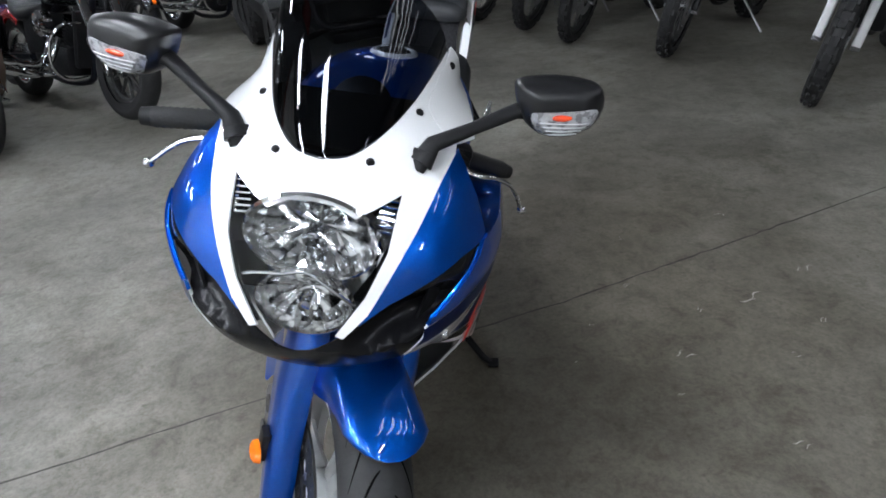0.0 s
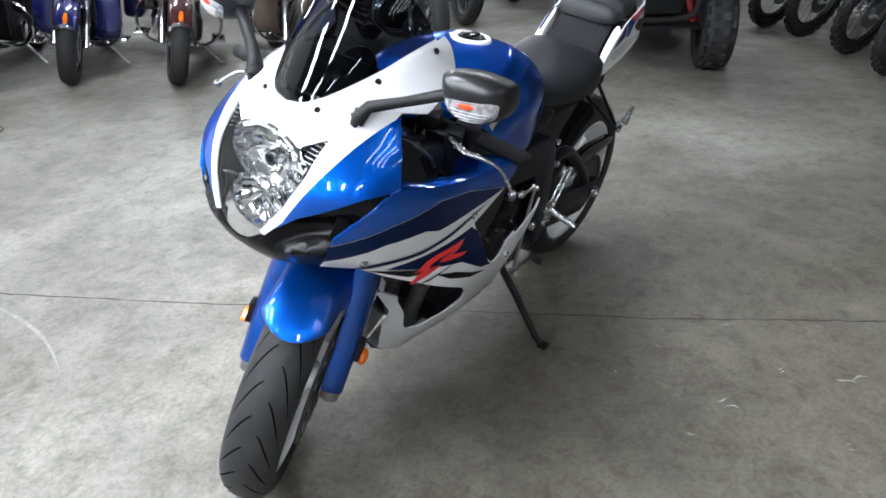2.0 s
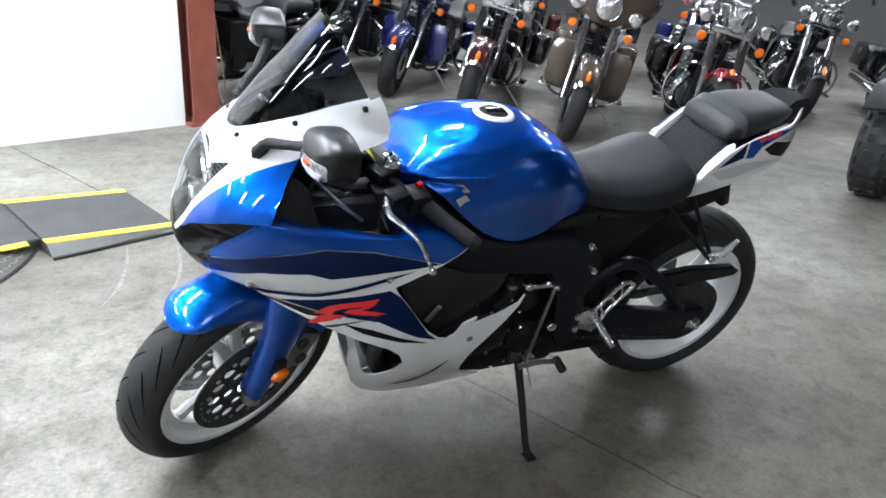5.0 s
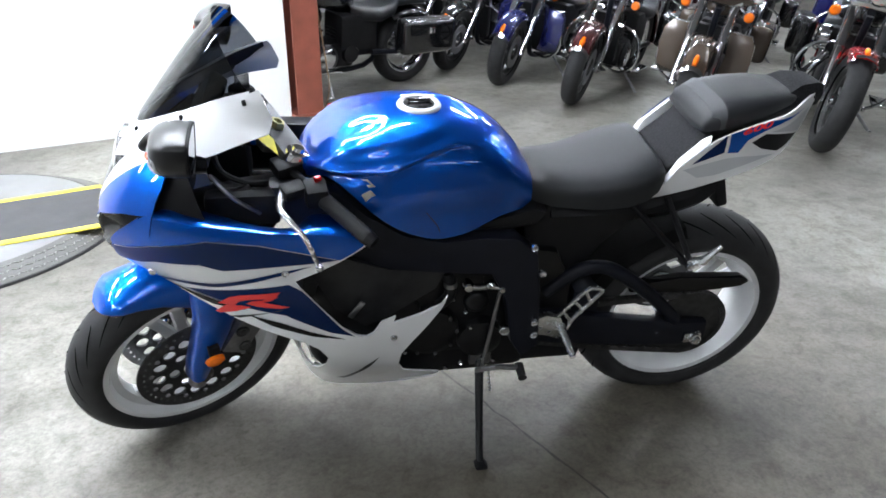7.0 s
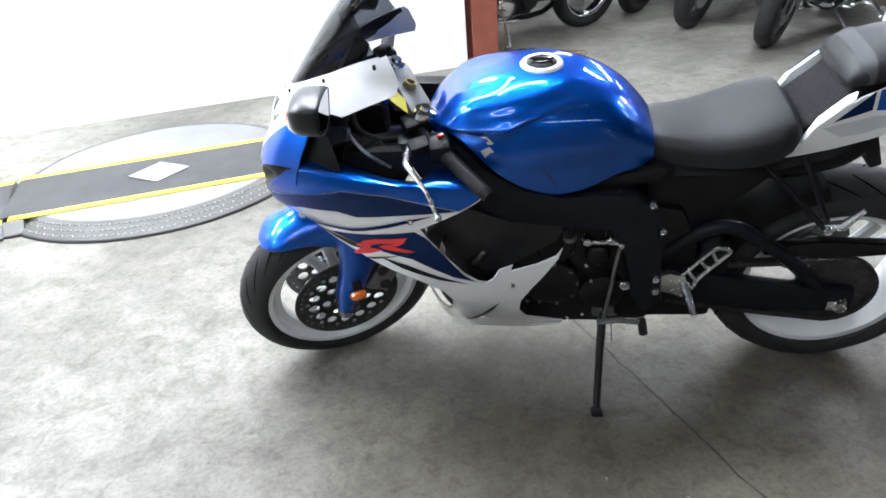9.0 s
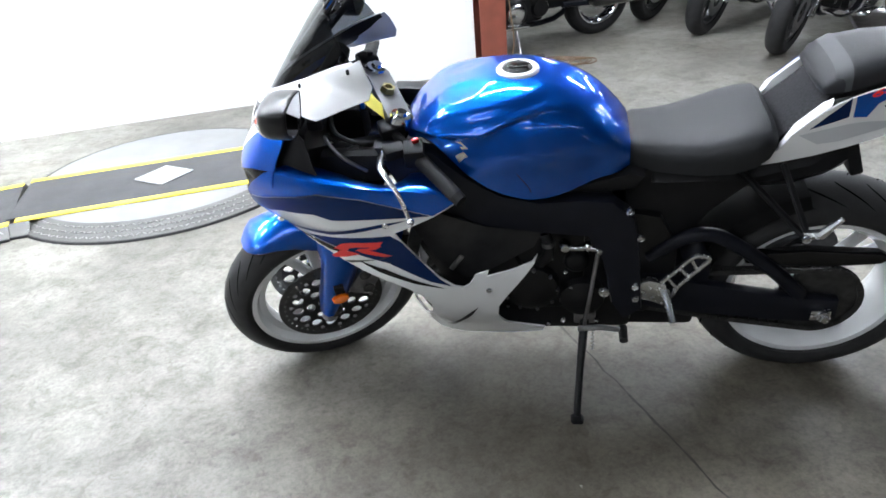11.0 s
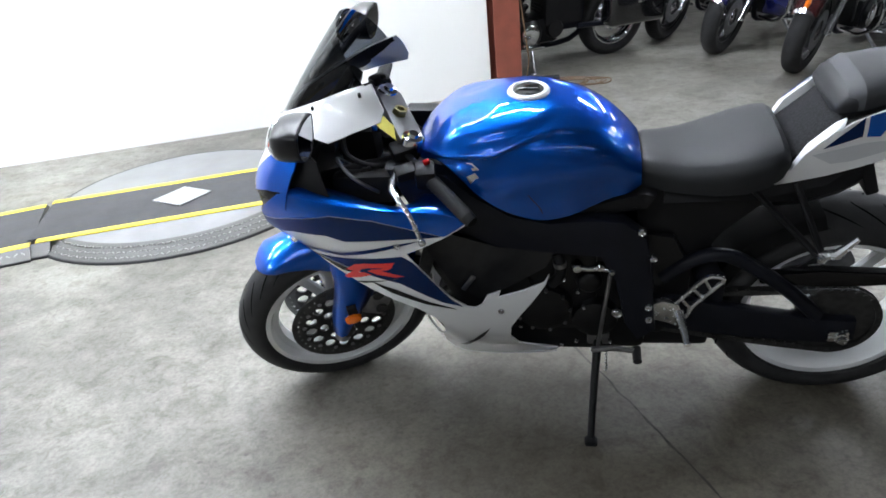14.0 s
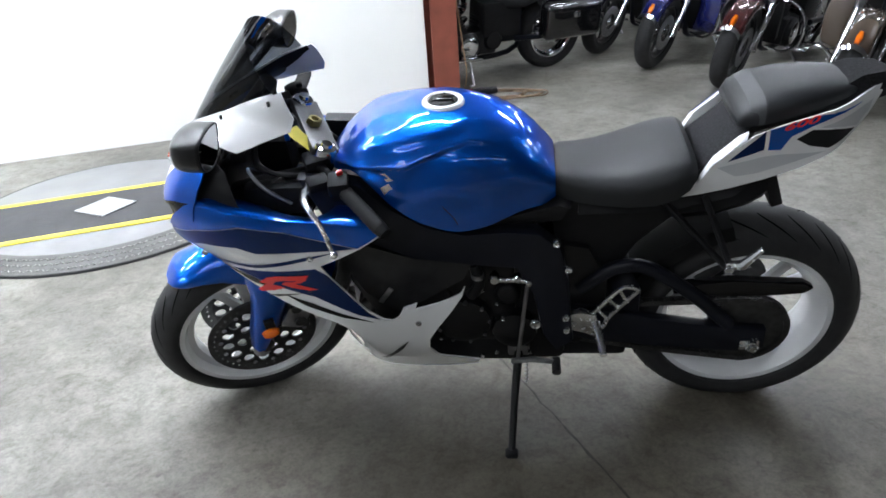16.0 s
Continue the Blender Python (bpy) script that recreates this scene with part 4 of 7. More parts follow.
def fairing_side(s):
    f = part("side_fairing", shell(SIDE, fair_panel, 0.005, 0.03, sign=s), M_WHITE, bike, "white side fairing with blue, navy and red graphics", angle=50)
    for name, o, m, k in (("blue_panel", BLUE_TOP, M_BLUE, 0.0025), ("navy_band", NAVY_BAND, M_NAVY, 0.0025), ("navy_stripe", NAVY_THIN, M_NAVY, 0.0015),
                          ("navy_panel", NAVY_MAIN, M_NAVY, 0.0015), ("black_stripe", BLACK_A, M_BLACKGLOSS, 0.0025), ("black_stripe", BLACK_B, M_BLACKGLOSS, 0.0015), ("belly_slot", BELLY_MARK, M_BLACK, 0.004), ("belly_line", BELLY_LINE, M_NAVY, 0.004)):
        part(name, shell(o, fair_panel, 0.006 if name == "blue_panel" else 0.0, 0.02, k, sign=s), m, f, angle=50)
    part("blue_lip", shell(BLUE_LIP, fair_panel, 0.006, 0.012, 0.005, sign=s), M_BLUE, f, angle=50)
    part("top_shelf", top_shelf(s), M_BLUE, f, angle=50)
    for o in LOGO_RED:
        part("red_mark", shell(o, fair_panel, 0.0, 0.03, 0.003, sign=s), M_RED, f)
    for o in LOGO_GREY:
        part("grey_mark", shell(o, fair_panel, 0.0, 0.03, 0.003, sign=s), M_DARKSTEEL, f)
    for x, z in ((1.362, 0.679), (1.078, 0.700), (0.846, 0.479)):
        y = fair_panel(x, z)
        part("screw", bolt_bm((x, s * (y + 0.001), z), 0.0085, 0.004 * s, 12), M_ALU, f)
    return f


for s in (1, -1):
    fairing_side(s)
    # belly pan closing underneath
part("belly_pan", loft([[(x, -w, z), (x, -w * 0.7, z - 0.010), (x, 0, z - 0.014), (x, w * 0.7, z - 0.010), (x, w, z), (x, 0, z - 0.02)] for x, z, w in ((0.72, 0.185, 0.09), (0.86, 0.145, 0.06), (0.98, 0.130, 0.045), (1.03, 0.135, 0.03), (1.055, 0.15, 0.02))]), M_WHITE, bike)
# inner dark panels seen through the gaps
INNER = [(1.075, 0.735), (0.97, 0.682), (0.85, 0.622), (0.705, 0.599), (0.734, 0.540), (0.80, 0.505), (0.86, 0.475), (0.91, 0.46), (0.98, 0.53), (1.03, 0.64), (1.10, 0.71)]
M_INNER = mat("grained_dark_plastic", (0.020, 0.020, 0.021), 0.42, spec=0.4, vary=0.3, scale=30, bump=0.3, bump_scale=300)
for s in (1, -1):
    part("inner_panel", shell(INNER, lambda x, z: 0.165 + 0.03 * math.sin((x - 0.8) * 6), 0.004, 0.03, sign=s), M_INNER, bike, "dark grained inner panel")
    part("grille", box((0.930, s * 0.200, 0.528), (0.014, 0.006, 0.055), 0.003, Matrix.Rotation(radians(-36), 4, "Y")), M_STEEL, bike)

# -- frame and engine --
BEAM = [(1.10, 0.86), (1.02, 0.855), (0.96, 0.838), (0.89, 0.770), (0.81, 0.715), (0.72, 0.692), (0.62, 0.698), (0.545, 0.69), (0.49, 0.64), (0.47, 0.52), (0.455, 0.34), (0.50, 0.30), (0.535, 0.36), (0.56, 0.50), (0.60, 0.585), (0.705, 0.597), (0.851, 0.620), (0.973, 0.680), (1.06, 0.76)]
for s in (1, -1):
    bm = prism(BEAM, s * 0.125, s * 0.175, 0.012)
    fr = part("frame_beam", bm, M_FRAME, bike, "black cast frame beam")
    for x, z in ((0.505, 0.665), (0.475, 0.585), (0.555, 0.405), (0.478, 0.425), (0.475, 0.382)):
        part("frame_bolt", bolt_bm((x, s * 0.176, z), 0.010 if z != 0.405 else 0.015, 0.007 * s, 12), M_ALU if z != 0.405 else M_CHROME, fr)
engine = part("engine", box((0.78, 0, 0.44), (0.36, 0.26, 0.30), 0.03), M_ENGINE, bike, "black engine block")
part("crankcase", box((0.68, 0, 0.31), (0.42, 0.24, 0.2), 0.03), M_ENGINE, engine)
part("cylinder_head", box((0.90, 0, 0.50), (0.22, 0.3, 0.22), 0.03, Matrix.Rotation(radians(25), 4, "Y")), M_ENGINE, engine)
for s in (1, -1):
    part("crank_cover", lathe([(0, 0.165), (0.05, 0.163), (0.072, 0.153), (0.078, 0.135), (0.078, 0.1), (0, 0.1)], 32, Matrix.Translation((0.745, 0, 0.39)) @ (Matrix.Identity(4) if s > 0 else Matrix.Rotation(radians(180), 4, "Z"))), M_ENGINE, engine)
    part("sprocket_cover", lathe([(0, 0.158), (0.04, 0.156), (0.058, 0.148), (0.062, 0.13), (0.062, 0.1), (0, 0.1)], 32, Matrix.Translation((0.61, 0, 0.35)) @ (Matrix.Identity(4) if s > 0 else Matrix.Rotation(radians(180), 4, "Z"))), M_ENGINE, engine)
    for k in range(9):
        a = 2 * math.pi * k / 9 + 0.3
        part("engine_bolt", bolt_bm((0.745 + 0.07 * math.cos(a), s * 0.154, 0.39 + 0.07 * math.sin(a)), 0.005, 0.006 * s, 8), M_STEEL, engine)
    for x, z in ((0.655, 0.455), (0.69, 0.50), (0.66, 0.275), (0.70, 0.26), (0.60, 0.285), (0.57, 0.275), (0.64, 0.40), (0.81, 0.33)):
        part("engine_bolt", bolt_bm((x, s * 0.150, z), 0.006, 0.006 * s, 8), M_ALU, engine)
part("sump", merge_bm(box((0.73, 0, 0.22), (0.34, 0.18, 0.09), 0.025)), M_ENGINE, engine)
link = part("gear_linkage", merge_bm(tube([(0.656, 0.165, 0.551), (0.63, 0.168, 0.546), (0.605, 0.167, 0.548), (0.569, 0.165, 0.538)], [0.010, 0.0075, 0.009, 0.0065], 10), lathe([(0, 0.179), (0.010, 0.178), (0.0145, 0.171), (0.0145, 0.152), (0, 0.152)], 16, Matrix.Translation((0.656, 0, 0.551)))), M_CHROME, engine, "chrome gear linkage")
for x, z, r in ((0.600, 0.552, 0.011), (0.571, 0.538, 0.010)):
    part("linkage_joint", lathe([(0, 0.180), (0.6 * r, 0.179), (r, 0.174), (r, 0.158), (0, 0.156)], 14, Matrix.Translation((x, 0, z))), M_CHROME, link)
part("shift_rod", tube([(0.574, 0.168, 0.532), (0.602, 0.170, 0.275)], 0.0055, 8), M_STEEL, engine, "slim steel shift rod")
for s in (1, -1):
    part("gearbox_wall", prism([(0.72, 0.30), (0.74, 0.44), (0.72, 0.585), (0.62, 0.60), (0.55, 0.56), (0.52, 0.44), (0.50, 0.32)], s * 0.06, s * 0.118, 0.012), M_ENGINE, engine)
    part("starter_cover", lathe([(0, 0.150), (0.022, 0.148), (0.031, 0.142), (0.034, 0.132), (0.034, 0.10), (0, 0.10)], 24, Matrix.Translation((0.625, 0, 0.475)) @ (Matrix.Identity(4) if s > 0 else Matrix.Rotation(radians(180), 4, "Z"))), M_ENGINE, engine)
    part("coolant_hose", tube([(0.705, s * 0.145, 0.575), (0.698, s * 0.155, 0.548), (0.70, s * 0.150, 0.51), (0.72, s * 0.135, 0.47)], 0.015, 12, smooth=4), M_BLACK, engine)
    part("hose_clamp", tube([(0.6985, s * 0.1545, 0.558), (0.6980, s * 0.155, 0.546)], 0.0168, 14), M_STEEL, engine)
    part("pivot_plate", prism([(0.52, 0.62), (0.42, 0.60), (0.37, 0.50), (0.37, 0.34), (0.44, 0.27), (0.54, 0.28)], s * 0.07, s * 0.115, 0.01), M_ENGINE, bike)
part("radiator", box((1.045, 0, 0.555), (0.035, 0.34, 0.22), 0.006, Matrix.Rotation(radians(-18), 4, "Y")), M_DARKSTEEL, bike, "dark finned radiator")
for k in range(4):
    y = -0.12 + 0.08 * k
    part("header_pipe", tube([(0.94, y, 0.47), (1.01, y, 0.42), (1.035, y * 0.9, 0.33), (0.99, y * 0.6, 0.23), (0.9, y * 0.35, 0.195), (0.72, y * 0.3, 0.18)], 0.02, 12, smooth=5), M_DARKSTEEL, bike)
part("muffler", loft([[(x, -0.09 + w * math.cos(a), z + w * 0.85 * math.sin(a)) for a in (2 * math.pi * i / 18 for i in range(18))] for x, z, w in ((0.45, 0.22, 0.03), (0.36, 0.25, 0.055), (0.22, 0.32, 0.06), (0.06, 0.40, 0.058), (0.02, 0.42, 0.045))]), M_DARKSTEEL, bike, "short dark muffler")
part("under_engine_box", box((0.42, 0.0, 0.245), (0.24, 0.2, 0.075), 0.02), M_BLACK, bike)

# -- tank --
TANK = ((1.040, 0.860, 0.845, 0.070), (1.02, 0.880, 0.850, 0.115), (0.985, 0.905, 0.852, 0.152), (0.94, 0.930, 0.835, 0.180), (0.88, 0.948, 0.783, 0.196), (0.82, 0.957, 0.738, 0.202), (0.75, 0.957, 0.711, 0.199), (0.68, 0.946, 0.711, 0.186),
        (0.62, 0.922, 0.726, 0.165), (0.57, 0.889, 0.738, 0.142), (0.53, 0.848, 0.742, 0.120), (0.505, 0.815, 0.752, 0.105))


def ease(a, b, t):
    u = min(max((t - a) / (b - a), 0.0), 1.0)
    return u * u * (3 - 2 * u)


def along(x, line):
    """Height of a polyline at a place along the bike; its points run from front to back."""
    for (x0, z0), (x1, z1) in zip(line, line[1:]):
        if x >= x1:
            return z0 + (z1 - z0) * min(max((x0 - x) / (x0 - x1), 0.0), 1.0)
    return line[-1][1]


WING_TOP = ((1.02, 0.880), (0.985, 0.894), (0.916, 0.912), (0.84, 0.921), (0.767, 0.931), (0.70, 0.940), (0.62, 0.925), (0.55, 0.875))
WING_FOOT = ((1.02, 0.872), (0.985, 0.880), (0.916, 0.882), (0.845, 0.880), (0.80, 0.898), (0.75, 0.914), (0.70, 0.922), (0.62, 0.905), (0.55, 0.855))


def tank_y(x, y, z, hw):
    """Draws the flank in under the folded wing, then lets it swell towards the knee."""
    foot, top = along(x, WING_FOOT), along(x, WING_TOP)
    live = ease(0.56, 0.74, x) * ease(1.03, 0.98, x)
    under = ease(foot + 0.002, foot - 0.010, z) * live
    back = ease(foot - 0.02, foot - 0.10, z)
    depth = 0.020 * ease(0.72, 0.86, x) + 0.006
    pull = depth * under * (1 - 0.55 * back)
    pocket = 0.016 * math.exp(-((x - 0.945) / 0.035) ** 2 - ((z - foot + 0.022) / 0.012) ** 2)
    knee = 0.012 * ease(0.88, 0.76, x) * ease(0.53, 0.60, x) * ease(0.84, 0.76, z)
    rim = 0.003 * math.exp(-((z - foot - 0.006) / 0.008) ** 2) * live
    a = max(abs(y) - pull - pocket - knee + rim, 0.0)
    return math.copysign(a, y)


def tank_z(x, y, z):
    """Creases and hollows seen from above."""
    top = along(x, WING_TOP)
    live = ease(0.60, 0.74, x) * ease(1.03, 0.97, x) * ease(0.035, 0.07, abs(y))
    z += live * (0.002 * math.exp(-((z - top - 0.007) / 0.007) ** 2) - 0.003 * math.exp(-((z - top + 0.006) / 0.009) ** 2))
    d = math.hypot((x - 0.895) / 0.062, (abs(y) - 0.068) / 0.045)
    z -= 0.0035 * ease(1.05, 0.3, d)
    return z


def tank_mesh():
    P = spline([(x, zt, zb) for x, zt, zb, w in TANK], 13)
    W = spline([(x, w, 0) for x, zt, zb, w in TANK], 13)
    rings = []
    for p, w in zip(P, W):
        x, zt, zb, hw = p.x, p.y, p.z, w.y
        ring = []
        for k in range(121):
            a = math.pi * k / 120
            c, s = math.cos(a), math.sin(a)
            y = hw * math.copysign(abs(c) ** 0.72, c)
            z = zb + (zt - zb) * abs(s) ** 0.62
            ring.append((x, tank_y(x, y, z, hw), tank_z(x, y, z)))
        ring += [(x, -hw * 0.5, zb - 0.01), (x, hw * 0.5, zb - 0.01)]
        rings.append(ring)
    return loft(rings)


tank = part("fuel_tank", tank_mesh(), M_BLUE, bike, "glossy metallic blue fuel tank with folded flanks", angle=50)
CAP = Matrix.Translation((0.765, 0.0, 0.9575)) @ pose(0, 0, 0, 0, -1, 0) @ Matrix.Rotation(radians(90), 4, "X")
part("filler_ring", lathe([(0.036, 0.004), (0.039, 0.0065), (0.047, 0.0055), (0.051, 0.001), (0.051, -0.02), (0.036, -0.02)], 40, CAP, closed=True), M_WHEEL, tank, "white ring round the filler")
part("filler_cap", lathe([(0, 0.006), (0.02, 0.007), (0.033, 0.006), (0.0365, 0.003), (0.0365, -0.01), (0, -0.01)], 40, CAP), M_BLACK, tank, "black filler cap")
part("key_flap", box((0.765, 0.0, 0.966), (0.05, 0.022, 0.006), 0.0025), M_BLACKGLOSS, tank)
for k in range(6):
    a = math.pi / 3 * k + 0.5
    part("cap_bolt", bolt_bm((0.765 + 0.0295 * math.cos(a), 0.0295 * math.sin(a), 0.9635), 0.003, 0.002, 6, "Z"), M_BLACKGLOSS, tank)
def tank_side(x, z):
    """Half width of the tank's flank at a place along the bike and a height."""
    for (x0, t0, b0, w0), (x1, t1, b1, w1) in zip(TANK, TANK[1:]):
        if x >= x1:
            u = (x0 - x) / (x0 - x1)
            zt, zb, hw = t0 + (t1 - t0) * u, b0 + (b1 - b0) * u, w0 + (w1 - w0) * u
            break
    q = min(max((z - zb) / (zt - zb), 0.0), 1.0) ** (1 / 0.62)
    return tank_y(x, hw * (1 - q * q) ** 0.36, z, hw)


EMBLEM = ([(0.908, 0.858), (0.893, 0.861), (0.876, 0.846), (0.891, 0.843), (0.896, 0.849), (0.886, 0.850), (0.894, 0.856)], [(0.908, 0.828), (0.887, 0.839), (0.877, 0.828), (0.886, 0.825), (0.899, 0.812)])
for s in (1, -1):
    bm = merge_bm(*[shell(o, tank_side, 0.003, 0.008, 0.0025, sign=s) for o in EMBLEM])
    part("emblem", bm, M_ALU, tank, "small chrome emblem")
    part("tank_seam", shell(ribbon([(0.784, 0.815), (0.776, 0.797), (0.758, 0.770), (0.742, 0.747), (0.735, 0.728)], [0.0012, 0.0012]), tank_side, 0.0, 0.01, 0.0008, sign=s), M_BLACK, tank)
part("tank_cover", prism([(0.50, 0.745), (0.62, 0.715), (0.72, 0.695), (0.80, 0.700), (0.74, 0.675), (0.60, 0.685), (0.49, 0.70), (0.47, 0.735)], -0.135, 0.135, 0.01), M_BLACK, bike)

# -- seats and tail --
def seat_mesh():
    rings = []
    for x, zt, hw, zb in ((0.515, 0.795, 0.085, 0.752), (0.49, 0.806, 0.100, 0.742), (0.45, 0.803, 0.112, 0.735), (0.40, 0.804, 0.126, 0.735), (0.34, 0.816, 0.142, 0.738), (0.28, 0.834, 0.152, 0.748), (0.235, 0.846, 0.150, 0.762), (0.205, 0.849, 0.140, 0.780), (0.190, 0.838, 0.125, 0.80)):
        ring = []
        for k in range(25):
            a = math.pi * k / 24
            c, s = math.cos(a), math.sin(a)
            ring.append((x, hw * math.copysign(abs(c) ** 0.5, c) * (1 - 0.10 * abs(s) ** 2), zb + (zt - zb) * abs(s) ** 0.45))
        rings.append(ring + [(x, -hw * 0.6, zb - 0.008), (x, hw * 0.6, zb - 0.008)])
    return loft(rings)


part("rider_seat", seat_mesh(), M_SEAT, bike, "black vinyl rider seat with a flat top", angle=35)


def tail_y(x, z):
    t = min(max((x + 0.23) / 0.17, 0), 1)
    return 0.04 + 0.088 * (t * t * (3 - 2 * t)) - 0.15 * max(0, z - 0.90) - 0.25 * max(0, 0.80 - z) - 0.12 * max(0, x - 0.18)


TAIL = [(0.318, 0.727), (0.24, 0.757), (0.185, 0.795), (0.165, 0.832), (0.115, 0.880), (0.085, 0.905), (0.03, 0.928), (-0.06, 0.955), (-0.13, 0.970), (-0.200, 0.980), (-0.19, 0.955), (-0.165, 0.920), (-0.10, 0.868), (-0.02, 0.823), (0.11, 0.773), (0.22, 0.742)]
TAIL_NAVY = [(0.133, 0.845), (0.10, 0.880), (0.062, 0.917), (0.060, 0.873), (0.092, 0.860)]
TAIL_BLUE = [(0.054, 0.919), (0.014, 0.931), (-0.047, 0.948), (-0.142, 0.958), (-0.073, 0.943), (-0.03, 0.924), (0.009, 0.903), (0.025, 0.872), (0.052, 0.872)]
TAIL_BLACK = [(-0.002, 0.897), (-0.033, 0.917), (-0.08, 0.915), (-0.128, 0.904), (-0.10, 0.885), (-0.074, 0.873), (-0.032, 0.880)]
TAIL_GREY = [(0.152, 0.831), (0.055, 0.857), (0.02, 0.861), (-0.027, 0.862), (-0.07, 0.866), (0.0, 0.838), (0.068, 0.814), (0.111, 0.808)]
M_DEEPNAVY = mat("navy_film", (0.012, 0.02, 0.09), 0.45, vary=0.1, spec=0.3)


def tail_side(s):
    t = part("tail_panel", shell(TAIL, tail_y, 0.005, 0.025, sign=s), M_WHITE, bike, "white tail panel with navy and blue graphics", angle=50)
    for name, o, m in (("navy_panel", TAIL_NAVY, M_NAVY), ("blue_panel", TAIL_BLUE, M_BLUE), ("black_hollow", TAIL_BLACK, M_BLACK), ("grey_panel", TAIL_GREY, M_SILVER)):
        part(name, shell(o, tail_y, 0.0, 0.025, 0.0015, sign=s), m, t)
    # the red capacity figure
    cu = bpy.data.curves.new("figure", "FONT")
    cu.body, cu.size, cu.shear, cu.extrude, cu.align_x, cu.offset = "600", 0.024, 0.2, 0.0004, "CENTER", 0.0004
    tmp = new("figure", cu)
    me = bpy.data.meshes.new_from_object(tmp)
    bpy.data.objects.remove(tmp)
    me.materials.append(M_RED)
    ob = new("figure", me)
    ob.parent = t
    tagged(ob, "red slanted figure 600")
    for v in me.vertices:
        x = -0.004 - v.co.x * 1.9 * s * s if s > 0 else -0.004 + v.co.x * 1.9
        z = 0.927 + v.co.y * 0.85 + 0.27 * (-0.004 - x)
        v.co = (x, s * (tail_y(x, z) + 0.0065 + v.co.z), z)
    rim = [(0.188, 0.126, 0.790, 0.018), (0.165, 0.129, 0.836, 0.022), (0.115, 0.128, 0.885, 0.024), (0.098, 0.126, 0.897, 0.018)]
    top = part("tail_shoulder", loft([[(x, s * y, z), (x - 0.004, s * (y - w * 0.5), z + 0.012), (x - 0.006, s * (y - w), z + 0.012), (x - 0.006, s * (y - w - 0.004), z - 0.012)] for x, y, z, w in rim], closed=False), M_WHITE, t)
    if s < 0:
        part("navy_panel", loft([[(x - 0.004, s * (y - w * 0.2), z + 0.0105), (x - 0.005, s * (y - w * 0.6), z + 0.0145)] for x, y, z, w in rim[1:4]], closed=False), M_DEEPNAVY, t)
    # turn lens at the end of the tail
    part("turn_lens", shell([(-0.045, 0.921), (-0.10, 0.938), (-0.168, 0.952), (-0.160, 0.930), (-0.132, 0.908), (-0.085, 0.919)], tail_y, 0.0, 0.02, 0.0022, sign=s), M_SILVER, t)


tail_side(1)
tail_side(-1)
part("tail_cowl", loft([[(x, -w, z), (x, -w * 0.8, z + h), (x, w * 0.8, z + h), (x, w, z), (x, w * 0.7, z - 0.03), (x, -w * 0.7, z - 0.03)] for x, w, z, h in ((0.20, 0.10, 0.79, 0.006), (0.165, 0.095, 0.825, 0.008), (0.115, 0.09, 0.875, 0.012), (0.09, 0.09, 0.905, 0.008), (0.05, 0.10, 0.92, 0.015), (-0.1, 0.075, 0.95, 0.03), (-0.14, 0.06, 0.955, 0.045), (-0.19, 0.045, 0.968, 0.034), (-0.215, 0.035, 0.97, 0.022))]), M_CARBON, bike, "black carbon-look centre tail cowl", angle=30)


def pillion():
    rings = []
    for x, zt, hw, zb in ((0.112, 0.932, 0.090, 0.912), (0.100, 0.955, 0.100, 0.914), (0.06, 0.975, 0.106, 0.922), (0.0, 0.985, 0.104, 0.938), (-0.06, 0.990, 0.092, 0.952), (-0.11, 0.990, 0.072, 0.962), (-0.135, 0.984, 0.055, 0.968), (-0.142, 0.975, 0.045, 0.970)):
        ring = []
        for k in range(25):
            a = math.pi * k / 24
            c, s = math.cos(a), math.sin(a)
            ring.append((x, hw * math.copysign(abs(c) ** 0.55, c), zb + (zt - zb) * abs(s) ** 0.55))
        rings.append(ring + [(x, -hw * 0.6, zb - 0.006), (x, hw * 0.6, zb - 0.006)])
    return loft(rings)


pad = part("pillion_seat", pillion(), M_SEAT, bike, "black vinyl pillion pad with grey front band", angle=60)
band = []
for x, zt, hw, zb in ((0.092, 0.9625, 0.0985, 0.914), (0.078, 0.9685, 0.1025, 0.918), (0.062, 0.9765, 0.1075, 0.9225)):
    band.append([(x, (hw) * math.copysign(abs(math.cos(a)) ** 0.55, math.cos(a)), zb + (zt - zb + 0.0015) * abs(math.sin(a)) ** 0.55) for a in (math.pi * k / 24 for k in range(25))])
part("band", loft(band, closed=False), M_SEATGREY, pad)
part("tail_light", loft([[(x, -w, z), (x, -w, z + 0.022), (x, w, z + 0.022), (x, w, z)] for x, w, z in ((-0.18, 0.035, 0.945), (-0.203, 0.03, 0.95))]), M_REDLENS, bike, "red tail light")
part("undertail", loft([[(x, -w, z), (x, -w * 0.7, z + 0.05), (x, w * 0.7, z + 0.05), (x, w, z), (x, w * 0.5, z - 0.02), (x, -w * 0.5, z - 0.02)] for x, w, z in ((0.45, 0.11, 0.70), (0.25, 0.12, 0.71), (0.10, 0.11, 0.74), (0.0, 0.08, 0.80), (-0.1, 0.05, 0.87))]), M_BLACK, bike)
part("rear_mudflap", box((0.0, 0.0, 0.745), (0.03, 0.13, 0.14), 0.008, Matrix.Rotation(radians(20), 4, "Y")), M_BLACK, bike)
part("subframe_cover", prism([(0.52, 0.72), (0.30, 0.745), (0.20, 0.74), (0.22, 0.68), (0.30, 0.60), (0.36, 0.50), (0.48, 0.46)], -0.095, 0.095, 0.012), M_BLACK, bike, "matt black subframe cover")
